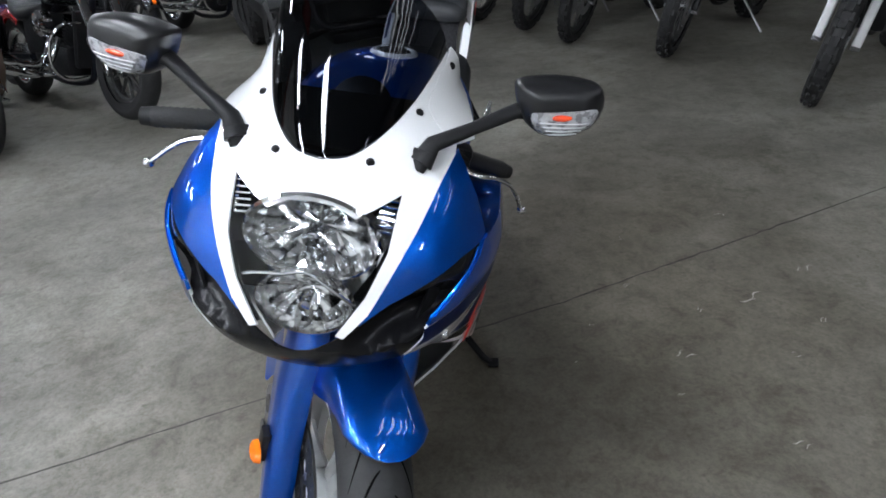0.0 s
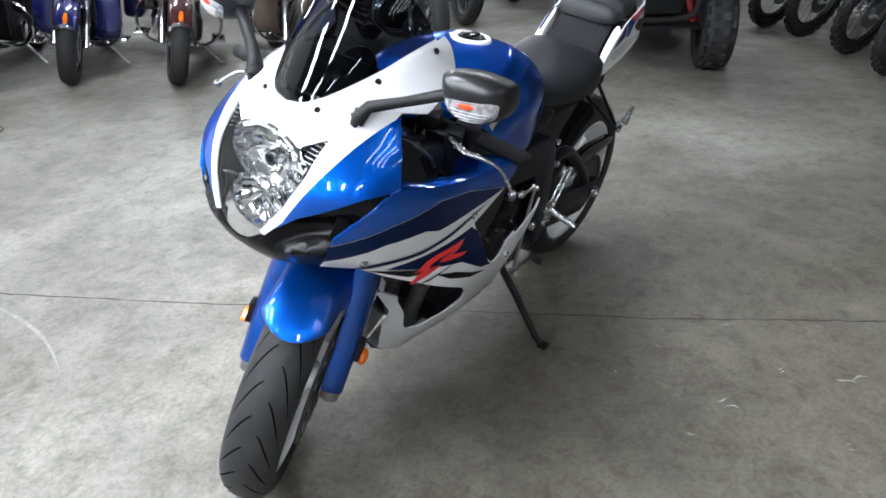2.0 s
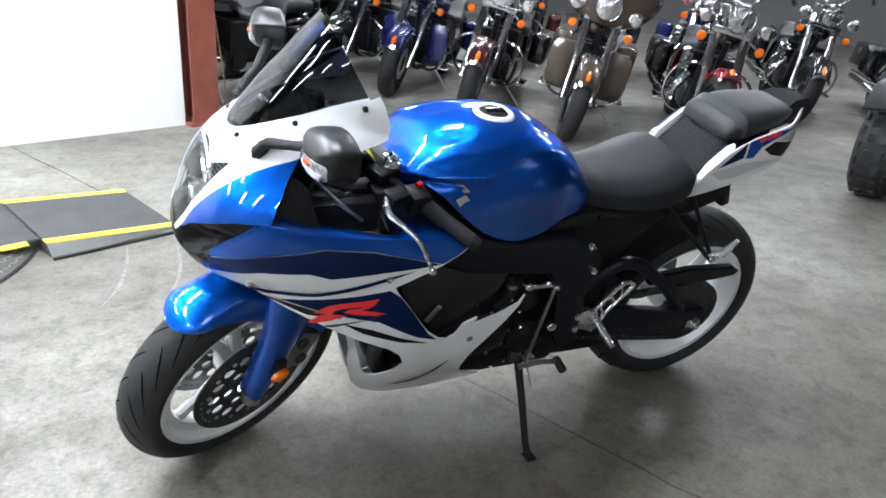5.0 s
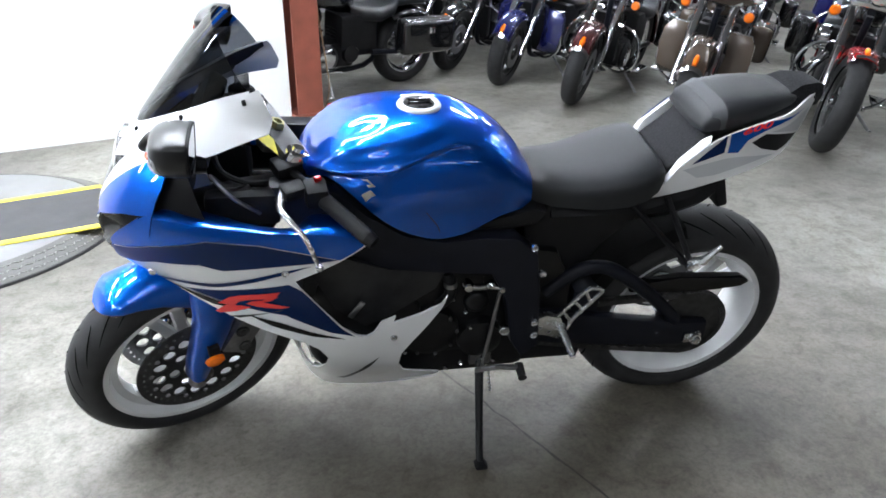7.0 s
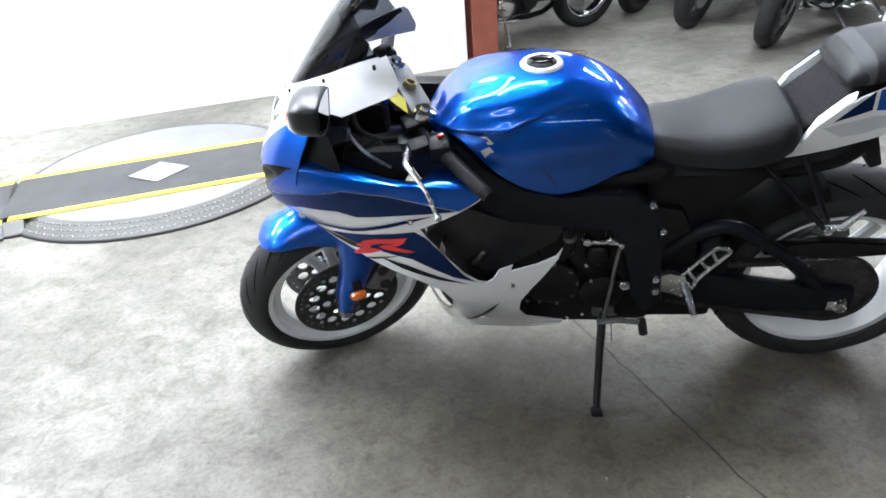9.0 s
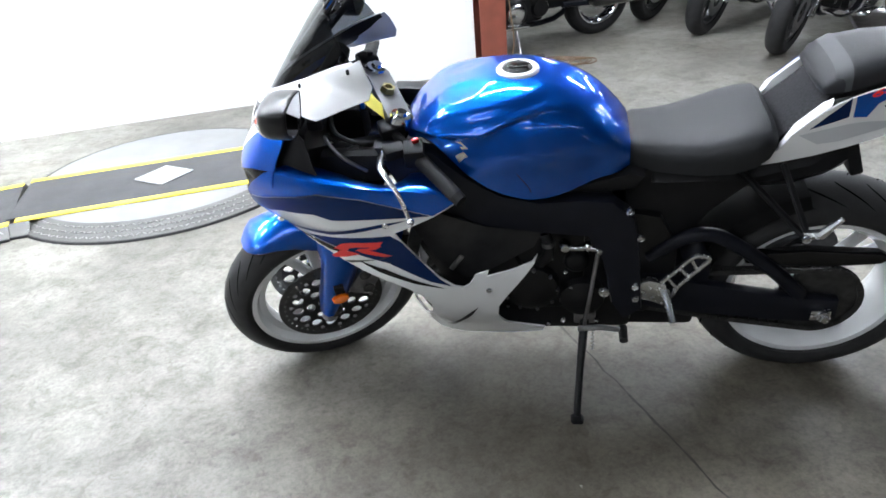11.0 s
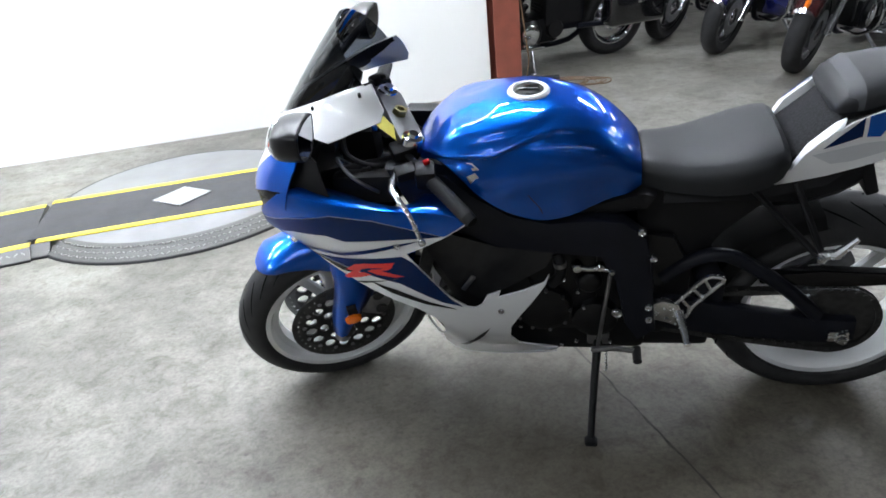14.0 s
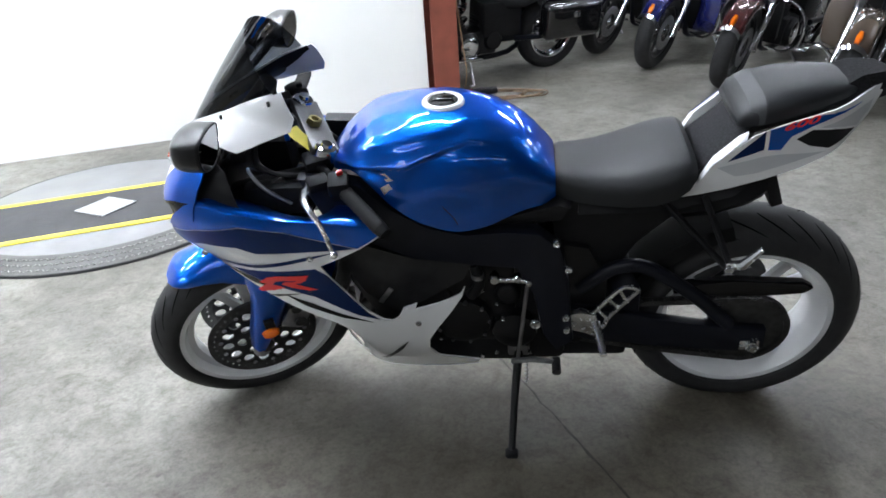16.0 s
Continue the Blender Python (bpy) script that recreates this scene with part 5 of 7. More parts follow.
part("shock_absorber", tube([(0.40, 0.03, 0.62), (0.33, 0.03, 0.40)], 0.028, 14), M_DARKSTEEL, bike)
part("undertray", loft([[(x + w * 0.0, y, z) for y, z in ((-w, zc - 0.02), (-w * 0.8, zc + 0.03), (w * 0.8, zc + 0.03), (w, zc - 0.02), (w * 0.7, zc - 0.05), (-w * 0.7, zc - 0.05))] for x, w, zc in ((0.22, 0.085, 0.70), (0.13, 0.095, 0.71), (0.05, 0.09, 0.735), (0.01, 0.07, 0.75))]), M_BLACK, bike)
for s in (1, -1):
    b = part("pillion_bracket", merge_bm(tube([(0.255, s * 0.115, 0.735), (0.112, s * 0.195, 0.60)], 0.010, 8, flat=0.7), tube([(0.165, s * 0.115, 0.75), (0.105, s * 0.195, 0.605)], 0.009, 8, flat=0.7)), M_BLACK, bike, "black tubular footrest hanger")
    part("footrest", tube([(0.11, s * 0.19, 0.602), (0.082, s * 0.212, 0.62), (0.048, s * 0.215, 0.665)], [0.011, 0.013, 0.006], 8), M_ALU, b, "folded silver footrest")
    part("pivot", bolt_bm((0.110, s * 0.208, 0.602), 0.011, 0.006 * s, 10), M_CHROME, b)

# -- swingarm, chain, guards, footrests, stand --
SWING = [(0.50, 0.42), (0.40, 0.415), (0.22, 0.375), (0.06, 0.345), (-0.045, 0.335), (-0.05, 0.272), (0.02, 0.258), (0.14, 0.268), (0.28, 0.285), (0.42, 0.305), (0.50, 0.34)]
for s in (1, -1):
    sw = part("swingarm", prism(SWING, s * 0.105, s * 0.135, 0.008), M_FRAME, bike, "black box-section swingarm")
    part("upper_brace", tube([(0.44, s * 0.112, 0.47), (0.36, s * 0.115, 0.535), (0.29, s * 0.118, 0.545), (0.22, s * 0.12, 0.505), (0.13, s * 0.12, 0.43), (0.05, s * 0.12, 0.345)], 0.019, 10, smooth=5), M_FRAME, sw)
    part("adjuster", merge_bm(box((-0.005, s * 0.140, 0.292), (0.05, 0.012, 0.032), 0.003), lathe([(0, 0.02), (0.010, 0.019), (0.013, 0.010), (0.017, 0.009), (0.017, 0), (0, 0)], 16, Matrix.Translation((-0.012, s * 0.144, 0.292)) @ (Matrix.Identity(4) if s > 0 else Matrix.Rotation(radians(180), 4, "Z")))), M_ALU, sw, "silver axle nut and adjuster")
part("hugger", loft([[(AXLE_R.x + r * math.cos(radians(a)), y, AXLE_R.z + r * math.sin(radians(a))) for y, r in ((-0.10, 0.300), (-0.085, 0.330), (0, 0.338), (0.085, 0.330), (0.10, 0.300), (0.08, 0.322), (0, 0.331), (-0.08, 0.322))] for a in range(14, 84, 7)]), M_MATT, bike, "black hugger over the rear tyre", angle=50)
part("swing_bridge", box((0.32, 0, 0.42), (0.08, 0.24, 0.1), 0.02), M_FRAME, bike)
part("chain_guard", prism([(0.20, 0.475), (0.06, 0.490), (-0.115, 0.478), (-0.14, 0.463), (-0.12, 0.447), (-0.04, 0.440), (0.07, 0.440), (0.20, 0.450)], 0.088, 0.118, 0.006), M_BLACKGLOSS, bike, "black chain guard")


def chain_links():
    bm = bmesh.new()
    c2 = Vector((0.585, 0, 0.36))
    r1, r2 = 0.106, 0.04
    pts = []
    for i in range(23):
        t = i / 22
        pts.append((AXLE_R.x + (c2.x - AXLE_R.x) * t, AXLE_R.z - r1 + (c2.z - r2 - AXLE_R.z + r1) * t - 0.008 * math.sin(math.pi * t)))
    for i in range(22):
        t = i / 21
        pts.append((c2.x + (AXLE_R.x - c2.x) * t, c2.z + r2 + (AXLE_R.z + r1 - c2.z - r2) * t))
    for i in range(14):
        a = radians(90 + 180 * (i + 0.5) / 14)
        pts.append((AXLE_R.x + r1 * math.cos(a), AXLE_R.z + r1 * math.sin(a)))
    k = len(pts)
    for i in range(k):
        a, b = Vector(pts[i]), Vector(pts[(i + 1) % k])
        d = b - a
        if d.length > 0.05:
            continue
        for y in (0.094, 0.109):
            add_box(bm, ((a.x + b.x) / 2, y, (a.y + b.y) / 2), (d.length * 1.12, 0.003, 0.016), 0, Matrix.Rotation(-math.atan2(d.y, d.x), 4, "Y"))
        add_tube(bm, [(a.x, 0.088, a.y), (a.x, 0.113, a.y)], 0.0055, 6)
    return bm


part("chain", chain_links(), M_DARKSTEEL, bike, "dark drive chain", smooth=False)
for s in (1, -1):
    HEEL = [(0.440, 0.385), (0.405, 0.425), (0.345, 0.500), (0.318, 0.508), (0.300, 0.498), (0.315, 0.475), (0.365, 0.41), (0.385, 0.37)]
    hp = bmesh.new()
    ends = spline([(x, s * 0.156, z) for x, z in HEEL], 4, closed=True)
    add_tube(hp, ends + [ends[0]], 0.006, 8)
    for a, b in (((0.37, 0.47), (0.345, 0.44)), ((0.395, 0.435), (0.37, 0.40)), ((0.345, 0.50), (0.325, 0.462))):
        add_tube(hp, [(a[0], s * 0.156, a[1]), (b[0], s * 0.156, b[1])], 0.005, 6)
    rs = part("heel_guard", hp, M_ALU, bike, "drilled aluminium heel guard")
    part("footrest_bracket", merge_bm(prism([(0.47, 0.42), (0.44, 0.432), (0.40, 0.42), (0.385, 0.37), (0.40, 0.345), (0.43, 0.36), (0.465, 0.37)], s * 0.145, s * 0.165, 0.004)), M_ALU, rs)
    part("footrest", tube([(0.400, s * 0.16, 0.392), (0.392, s * 0.20, 0.376), (0.386, s * 0.250, 0.362)], [0.013, 0.011, 0.009], 10), M_ALU, rs, "knurled aluminium footrest")
    if s > 0:
        part("gear_lever", tube([(0.62, 0.172, 0.262), (0.56, 0.178, 0.275), (0.50, 0.182, 0.268)], [0.008, 0.008, 0.007], 8), M_STEEL, rs)
        part("toe_rubber", tube([(0.50, 0.170, 0.268), (0.50, 0.215, 0.262)], 0.012, 10), M_GRIP, rs)
stand = part("side_stand", tube([(0.600, 0.125, 0.255), (0.612, 0.21, 0.18), (0.622, 0.300, 0.086), (0.624, 0.325, 0.072)], [0.013, 0.011, 0.010, 0.010], 10), M_BLACK, bike, "black steel side stand resting on the floor")
part("stand_foot", prism([(0.608, 0.0), (0.634, 0.0), (0.639, 0.010), (0.631, 0.016), (0.611, 0.016), (0.604, 0.008)], -0.015, 0.015, 0.003), M_BLACK, stand).matrix_basis = Matrix.Translation((0.002, 0.335, 0.064)) @ pose(0, 0, 0, 11.5, 0, 0)
part("stand_spring", tube([(0.58 + 0.004 * math.cos(i * 1.9), 0.145 + i * 0.0024, 0.245 - i * 0.0021 + 0.004 * math.sin(i * 1.9)) for i in range(22)], 0.002, 5), M_STEEL, stand)
part("stand_bracket", box((0.60, 0.118, 0.262), (0.06, 0.03, 0.04), 0.006), M_STEEL, stand)

# -- bars, clamp, levers, clocks, mirrors --
M_CLAMP = mat("dark_cast_alloy", (0.11, 0.11, 0.115), 0.4, metal=0.6, vary=0.15, scale=30)
TC = HEAD + RAKE * 0.985            # top clamp
steered(part("top_clamp", merge_bm(box(TC, (0.07, 0.22, 0.022), 0.008, Matrix.Rotation(radians(-23.5), 4, "Y")), box(TC + Vector((0.03, 0, 0.0)), (0.06, 0.13, 0.018), 0.007, Matrix.Rotation(radians(-23.5), 4, "Y"))), M_CLAMP, bike, "grey cast top clamp"))
for s in (1, -1):
    ft = steered(part("fork_cap", lathe([(0, 0.022), (0.012, 0.022), (0.014, 0.014), (0.024, 0.012), (0.027, 0.006), (0.027, -0.03), (0, -0.03)], 20, Matrix.Translation(TC + Vector((0.0, s * 0.105, 0.005))) @ Matrix.Rotation(radians(-23.5), 4, "Y") @ Matrix.Rotation(radians(90), 4, "X")), M_CHROME, bike, "bright fork cap"))
steered(part("head_nut", lathe([(0.010, 0.014), (0.017, 0.014), (0.019, 0.006), (0.019, 0), (0.010, 0.0)], 6, Matrix.Translation(TC + Vector((-0.002, 0, 0.012))) @ Matrix.Rotation(radians(-23.5), 4, "Y") @ Matrix.Rotation(radians(90), 4, "X"), closed=True), M_BRASS, bike, "brass-toned steering nut"))
steered(part("ignition_lock", lathe([(0, 0.03), (0.016, 0.03), (0.02, 0.02), (0.02, -0.03), (0, -0.03)], 20, Matrix.Translation(TC + Vector((0.055, 0, 0.02))) @ Matrix.Rotation(radians(90), 4, "X")), M_BLACK, bike))
tag = part("paper_tag", loft([[(1.112, 0.056, 0.938), (1.126, 0.098, 0.945)], [(1.097, 0.064, 0.924), (1.112, 0.106, 0.931)], [(1.076, 0.062, 0.898), (1.090, 0.104, 0.908)], [(1.056, 0.054, 0.870), (1.070, 0.096, 0.880)]], closed=False), M_YELLOW, bike, "yellow paper price tag")
for s in (1, -1):
    root = Vector((1.115, s * 0.125, 0.893))
    end = Vector((1.036, s * 0.340, 0.838))
    d = (end - root)
    bar = steered(part("handlebar", tube([root, root + d * 0.35, end], 0.011, 12), M_BLACK, bike, "black clip-on handlebar"))
    part("clamp_block", box(root + Vector((0.0, -s * 0.012, 0)), (0.06, 0.05, 0.035), 0.008), M_BLACK, bar)
    gp = [root + d * (0.44 + 0.54 * i / 22) for i in range(23)]
    part("grip", tube(gp, [0.0185 if i % 2 else 0.0168 for i in range(23)], 14), M_GRIP, bar, "ribbed black rubber grip")
    part("bar_end", tube([end - d * 0.02, end + d * 0.06], [0.017, 0.015], 14), M_BLACK, bar)
    part("switch_pod", box(root + d * 0.34, (0.05, 0.055, 0.05), 0.012, pose(0, 0, 0, 0, 0, -s * 16)), M_BLACK, bar)
    part("switch_button", box(root + d * 0.30 + Vector((-0.012, 0, 0.028)), (0.016, 0.012, 0.01), 0.003), M_REDLENS if s > 0 else M_BLACK, bar)
    lp = [root + d * 0.22 + Vector((0.055, 0, 0.0)), root + d * 0.38 + Vector((0.090, 0, 0.004)), root + d * 0.58 + Vector((0.102, 0, 0.012)), root + d * 0.80 + Vector((0.108, 0, 0.006)), root + d * 1.0 + Vector((0.116, 0, -0.03))]
    lv = part("brake_lever" if s < 0 else "clutch_lever", tube(spline(lp, 5), [0.011 - 0.0055 * min(1, i / 14) for i in range(21)], 10, flat=0.7), M_ALU, bar, "polished aluminium lever")
    part("lever_ball", lathe([(0.009 * math.sin(math.pi * i / 8), -0.009 * math.cos(math.pi * i / 8)) for i in range(9)], 14, Matrix.Translation(lp[-1])), M_ALU, lv)
    part("lever_perch", box(root + d * 0.24 + Vector((0.035, 0, 0.002)), (0.05, 0.04, 0.026), 0.007), M_BLACK, bar)
rv = steered(part("fluid_reservoir", lathe([(0, 0.03), (0.026, 0.03), (0.028, 0.024), (0.026, 0.02), (0.024, -0.02), (0, -0.022)], 24, Matrix.Translation((1.165, -0.19, 0.895)) @ Matrix.Rotation(radians(90), 4, "X")), M_BLACK, bike, "black brake fluid reservoir"))
part("hose", tube([(1.19, -0.18, 0.87), (1.24, -0.12, 0.86), (1.22, -0.04, 0.78)], 0.005, 6, smooth=4), M_BLACK, rv)
steered(part("clutch_cable", tube([(1.20, 0.16, 0.83), (1.25, 0.14, 0.88), (1.27, 0.08, 0.90), (1.22, 0.02, 0.80), (1.12, 0.01, 0.70)], 0.0045, 6, smooth=5), M_STEEL, bike, "grey clutch cable"))
clock = part("instrument_cluster", box((1.235, 0.0, 0.955), (0.05, 0.24, 0.10), 0.02, pose(0, 0, 0, 0, -35, 0)), M_BLACK, bike, "black instrument cluster behind the screen")
part("dial", lathe([(0, 0.004), (0.042, 0.004), (0.047, 0.006), (0.05, 0.0), (0, 0.0)], 28, Matrix.Translation((1.212, 0.02, 0.978)) @ pose(0, 0, 0, 0, -35, 0) @ Matrix.Rotation(radians(90), 4, "Z")), M_BLACKGLOSS, clock)
part("fairing_stay", merge_bm(box((1.24, 0, 0.90), (0.04, 0.28, 0.025), 0.008), box((1.20, 0, 0.84), (0.10, 0.08, 0.10), 0.02), box((1.16, 0.15, 0.80), (0.16, 0.05, 0.08), 0.02), box((1.16, -0.15, 0.80), (0.16, 0.05, 0.08), 0.02)), M_BLACK, bike)
for s in (1, -1):
    part("air_duct", loft([[(x, s * (y + 0.048 * k * math.cos(a)), z + 0.042 * k * math.sin(a)) for a in (2 * math.pi * i / 16 for i in range(16))] for x, y, z, k in ((1.36, 0.120, 0.765, 0.7), (1.31, 0.130, 0.775, 1.0), (1.24, 0.118, 0.785, 1.05), (1.16, 0.100, 0.795, 1.0), (1.08, 0.075, 0.80, 0.9))]), M_BLACK, bike, "black ribbed air duct", angle=50)
    part("wiring", tube([(1.22, s * 0.07, 0.90), (1.20, s * 0.125, 0.875), (1.15, s * 0.135, 0.850), (1.10, s * 0.115, 0.835), (1.05, s * 0.10, 0.80)], 0.007, 8, smooth=5), M_BLACK, bike)
    part("connector", box((1.155, s * 0.142, 0.835), (0.030, 0.018, 0.022), 0.003, pose(0, 0, 0, 10, 20, s * 15)), M_INNER, bike)
part("nose_bulkhead", box((1.30, 0.0, 0.79), (0.02, 0.30, 0.20), 0.006, Matrix.Rotation(radians(-15), 4, "Y")), M_BLACK, bike)
part("cable_clip", box((1.13, 0.085, 0.93), (0.012, 0.01, 0.03), 0.003), M_BLUE, bike)


M_MIRRORBLACK = mat("half_gloss_black_plastic", (0.009, 0.009, 0.010), 0.3, spec=0.4, vary=0.15, scale=25)
M_LENSBACK = mat("silvered_lens_back", (0.42, 0.42, 0.43), 0.28, metal=0.3, vary=0.3, scale=90)


MIRROR_FORM = smooth2([(-0.069, 0.021), (-0.058, 0.032), (-0.008, 0.041), (0.047, 0.038), (0.060, 0.026), (0.063, 0.007), (0.057, -0.013), (0.040, -0.030), (0.009, -0.042), (-0.019, -0.042), (-0.036, -0.037), (-0.056, -0.018)], 4)
LENS_FORM = smooth2([(-0.045, -0.010), (-0.036, -0.004), (0.010, 0.002), (0.050, 0.008), (0.053, -0.008), (0.044, -0.024), (0.022, -0.036), (-0.004, -0.0405), (-0.026, -0.039), (-0.039, -0.027)], 4)
MIRROR_DEPTH = ((1.0, 0.004), (0.96, 0.016), (0.86, 0.027), (0.66, 0.036), (0.40, 0.040), (0.0, 0.042))


def mirror_front(o, h):
    """How far forward the mirror's shell bulges at a place outboard and a height."""
    r = math.hypot(o, h)
    if r < 1e-6:
        return MIRROR_DEPTH[-1][1]
    best = max(MIRROR_FORM, key=lambda p: (p[0] * o + p[1] * h) / math.hypot(*p))
    q = min(r / math.hypot(*best), 1.0)
    for (s0, d0), (s1, d1) in zip(MIRROR_DEPTH, MIRROR_DEPTH[1:]):
        if q >= s1:
            return d1 + (d0 - d1) * (q - s1) / (s0 - s1)
    return MIRROR_DEPTH[-1][1]


for s in (1, -1):
    arm_base = Vector((1.312, s * 0.140, 0.968))
    head = Vector((1.238, s * (0.323 if s > 0 else 0.330), 1.028 if s > 0 else 1.036))
    mi = part("mirror", tube([arm_base + Vector((0.020, -s * 0.006, -0.022)), arm_base + Vector((0.004, s * 0.008, 0.004)), (1.283, s * 0.200, 0.991), head + Vector((0.010, -s * 0.066, -0.014)), head + Vector((0.004, -s * 0.040, -0.008))], [0.020, 0.0145, 0.0115, 0.0135, 0.020], 12, flat=0.75), M_BLACK, bike, "black mirror on a stalk with built-in indicator")
    part("mount_foot", tube([arm_base + Vector((0.026, -s * 0.010, -0.032)), arm_base + Vector((0.012, -s * 0.002, -0.006))], [0.012, 0.019], 12, flat=0.6), M_BLACK, mi)
    turn = pose(0, 0, 0, 0, -5, s * 3)

    def at_mirror(dx, o, h):
        return head + (turn @ Vector((dx * (1 - 2.5 * o if dx > 0 else 1.0), s * o, h)))

    rows = [[at_mirror(dx, o * k, h * k) for o, h in MIRROR_FORM] for dx, k in ((-0.030, 0.95), (-0.029, 0.98), (-0.025, 1.0), (-0.010, 1.0))]
    rows += [[at_mirror(d, o * k, h * k) for o, h in MIRROR_FORM] for k, d in MIRROR_DEPTH[:-1]]
    part("mirror_shell", loft(rows), M_MIRRORBLACK, mi, angle=50)
    part("glass_rim", tube([at_mirror(-0.0305, o * 0.94, h * 0.94) for o, h in MIRROR_FORM + MIRROR_FORM[:1]], 0.0022, 6), M_BLACK, mi)
    g = bmesh.new()
    g.faces.new([g.verts.new(at_mirror(-0.0315, o * 0.93, h * 0.93)) for o, h in MIRROR_FORM])
    part("mirror_glass", g, M_MIRROR, mi, "silvered mirror glass", smooth=False)
    cx = sum(p[0] for p in LENS_FORM) / len(LENS_FORM)
    ch = sum(p[1] for p in LENS_FORM) / len(LENS_FORM)

    def lens_rows(lift, grow):
        return [[at_mirror(mirror_front(cx + (o - cx) * k * grow, ch + (h - ch) * k * grow) + lift * (1.0 if k < 0.99 else 0.2), cx + (o - cx) * k * grow, ch + (h - ch) * k * grow) for o, h in LENS_FORM] for k in (1.0, 0.98, 0.8, 0.6, 0.4, 0.2, 0.02)]

    ind = part("indicator", loft(lens_rows(0.005, 1.0)), M_CLEAR, mi, "clear indicator lens")
    ind.visible_shadow = False
    part("indicator_reflector", loft(lens_rows(0.0012, 0.97)), M_LENSBACK, ind)
    for j in range(4):
        h = -0.016 - 0.006 * j
        half = 0.036 - 0.005 * j
        line = [(0.006 + half * (q / 5 - 1), h + 0.0012 * (q - 5) * 0.4) for q in range(11)]
        part("lens_rib", tube([at_mirror(mirror_front(o, z) + 0.003, o, z) for o, z in line], 0.0011, 5), M_WHEEL, ind)
    part("indicator_bulb", tube([at_mirror(mirror_front(o, -0.008) + 0.0025, o, -0.008 + 0.1 * o) for o in (-0.014, -0.008, 0.0, 0.008, 0.014)], [0.002, 0.0042, 0.0048, 0.0042, 0.002], 10), M_BULB, ind, "orange bulb")


# ---- floor joint, scuffs, turntable with ramp ----
def build_floor_marks():
    bm = bmesh.new()
    rnd = random.Random(4)
    nodes = [hall(u, n) for u, n in ((1.13, 0.0), (0.92, 1.8), (0.86, 2.6), (0.755, 3.5), (0.685, 4.2), (0.61, 4.7), (0.535, 5.2), (-0.3, 10.8), (-1.05, 15.9))]
    pts = [p.lerp(q, i / 14) for p, q in zip(nodes, nodes[1:]) for i in range(14)]
    side = U
    prev = None
    for p in pts:
        w = 0.0022 + 0.0028 * rnd.random()
        o = side * (rnd.random() - 0.5) * 0.008
        pair = (bm.verts.new(p + o - side * w + Vector((0, 0, 0.0012))), bm.verts.new(p + o + side * w + Vector((0, 0, 0.0012))))
        if prev:
            bm.faces.new((prev[0], prev[1], pair[1], pair[0]))
        prev = pair
    solid("floor_joint", bm, M_JOINT, "dark saw-cut joint across the concrete floor", "floor joint", kind="structure", smooth=False)
    bm = bmesh.new()
    spots = [(0.587, 0.855, 0.045), (0.297, 1.122, 0.06), (0.606, 0.547, 0.018), (0.36, 0.95, 0.03), (0.75, 0.80, 0.025), (0.15, 1.35, 0.05), (0.95, 1.05, 0.03), (0.45, 1.3, 0.035), (1.25, 1.15, 0.03), (0.2, 0.75, 0.03), (0.05, 1.7, 0.05), (0.9, 1.5, 0.03), (-0.3, 1.2, 0.03), (-0.15, 0.8, 0.025), (0.6, 1.15, 0.02), (0.42, 0.62, 0.018)]
    for x, y, r in spots:
        for k in range(2):
            ang = rnd.uniform(-0.9, 0.2) + 2.2
            d = Vector((math.cos(ang), math.sin(ang), 0))
            n = Vector((-d.y, d.x, 0))
            c = Vector((x + rnd.uniform(-r, r) * 0.5, y + rnd.uniform(-r, r) * 0.5, 0.0014 + 0.0003 * k))
            L = r * rnd.uniform(0.4, 1.0)
            top, bot = [], []
            for i in range(7):
                t = i / 6 - 0.5
                w = r * 0.075 * rnd.uniform(0.3, 1.0) * math.sin(math.pi * (i + 0.3) / 6.6)
                p = c + d * L * t + n * 0.12 * r * math.sin(t * 5 + k)
                top.append(bm.verts.new(p + n * w))
                bot.append(bm.verts.new(p - n * w))
            bm.faces.new(top + bot[::-1])
    solid("floor_scuffs", bm, M_SCUFF, "pale chalky scratches on the concrete floor", "scuffs", kind="stuff", smooth=False)
    bm = bmesh.new()
    # long curved skid marks beside the ramp
    for k, line in enumerate((((1.36, -1.62), (1.35, -1.41), (1.36, -1.21), (1.40, -1.03), (1.45, -0.90)), ((1.55, -1.52), (1.56, -1.30), (1.60, -1.08), (1.66, -0.94)))):
        P = spline([(x, y, 0.0013 + 0.0002 * k) for x, y in line], 10)
        prev = None
        for i, p in enumerate(P):
            d = (P[min(i + 1, len(P) - 1)] - P[max(i - 1, 0)]).normalized()
            w = (0.004 + 0.006 * rnd.random()) * math.sin(math.pi * (i + 0.5) / len(P))
            pair = (bm.verts.new(p + Vector((-d.y, d.x, 0)) * w), bm.verts.new(p - Vector((-d.y, d.x, 0)) * w))
            if prev:
                bm.faces.new((prev[0], prev[1], pair[1], pair[0]))
            prev = pair
    solid("skid_marks", bm, M_SKID, "faint pale curved skid marks on the concrete", "skid marks", kind="stuff", smooth=False)


M_JOINT = mat("joint_dirt", (0.06, 0.056, 0.05), 0.9, vary=0.4, scale=30)
M_SKID = mat("faded_skid", (0.225, 0.22, 0.208), 0.7, vary=0.3, scale=40)
M_SCUFF = mat("chalky_scuff", (0.42, 0.41, 0.385), 0.8, vary=0.3, scale=60)
build_floor_marks()


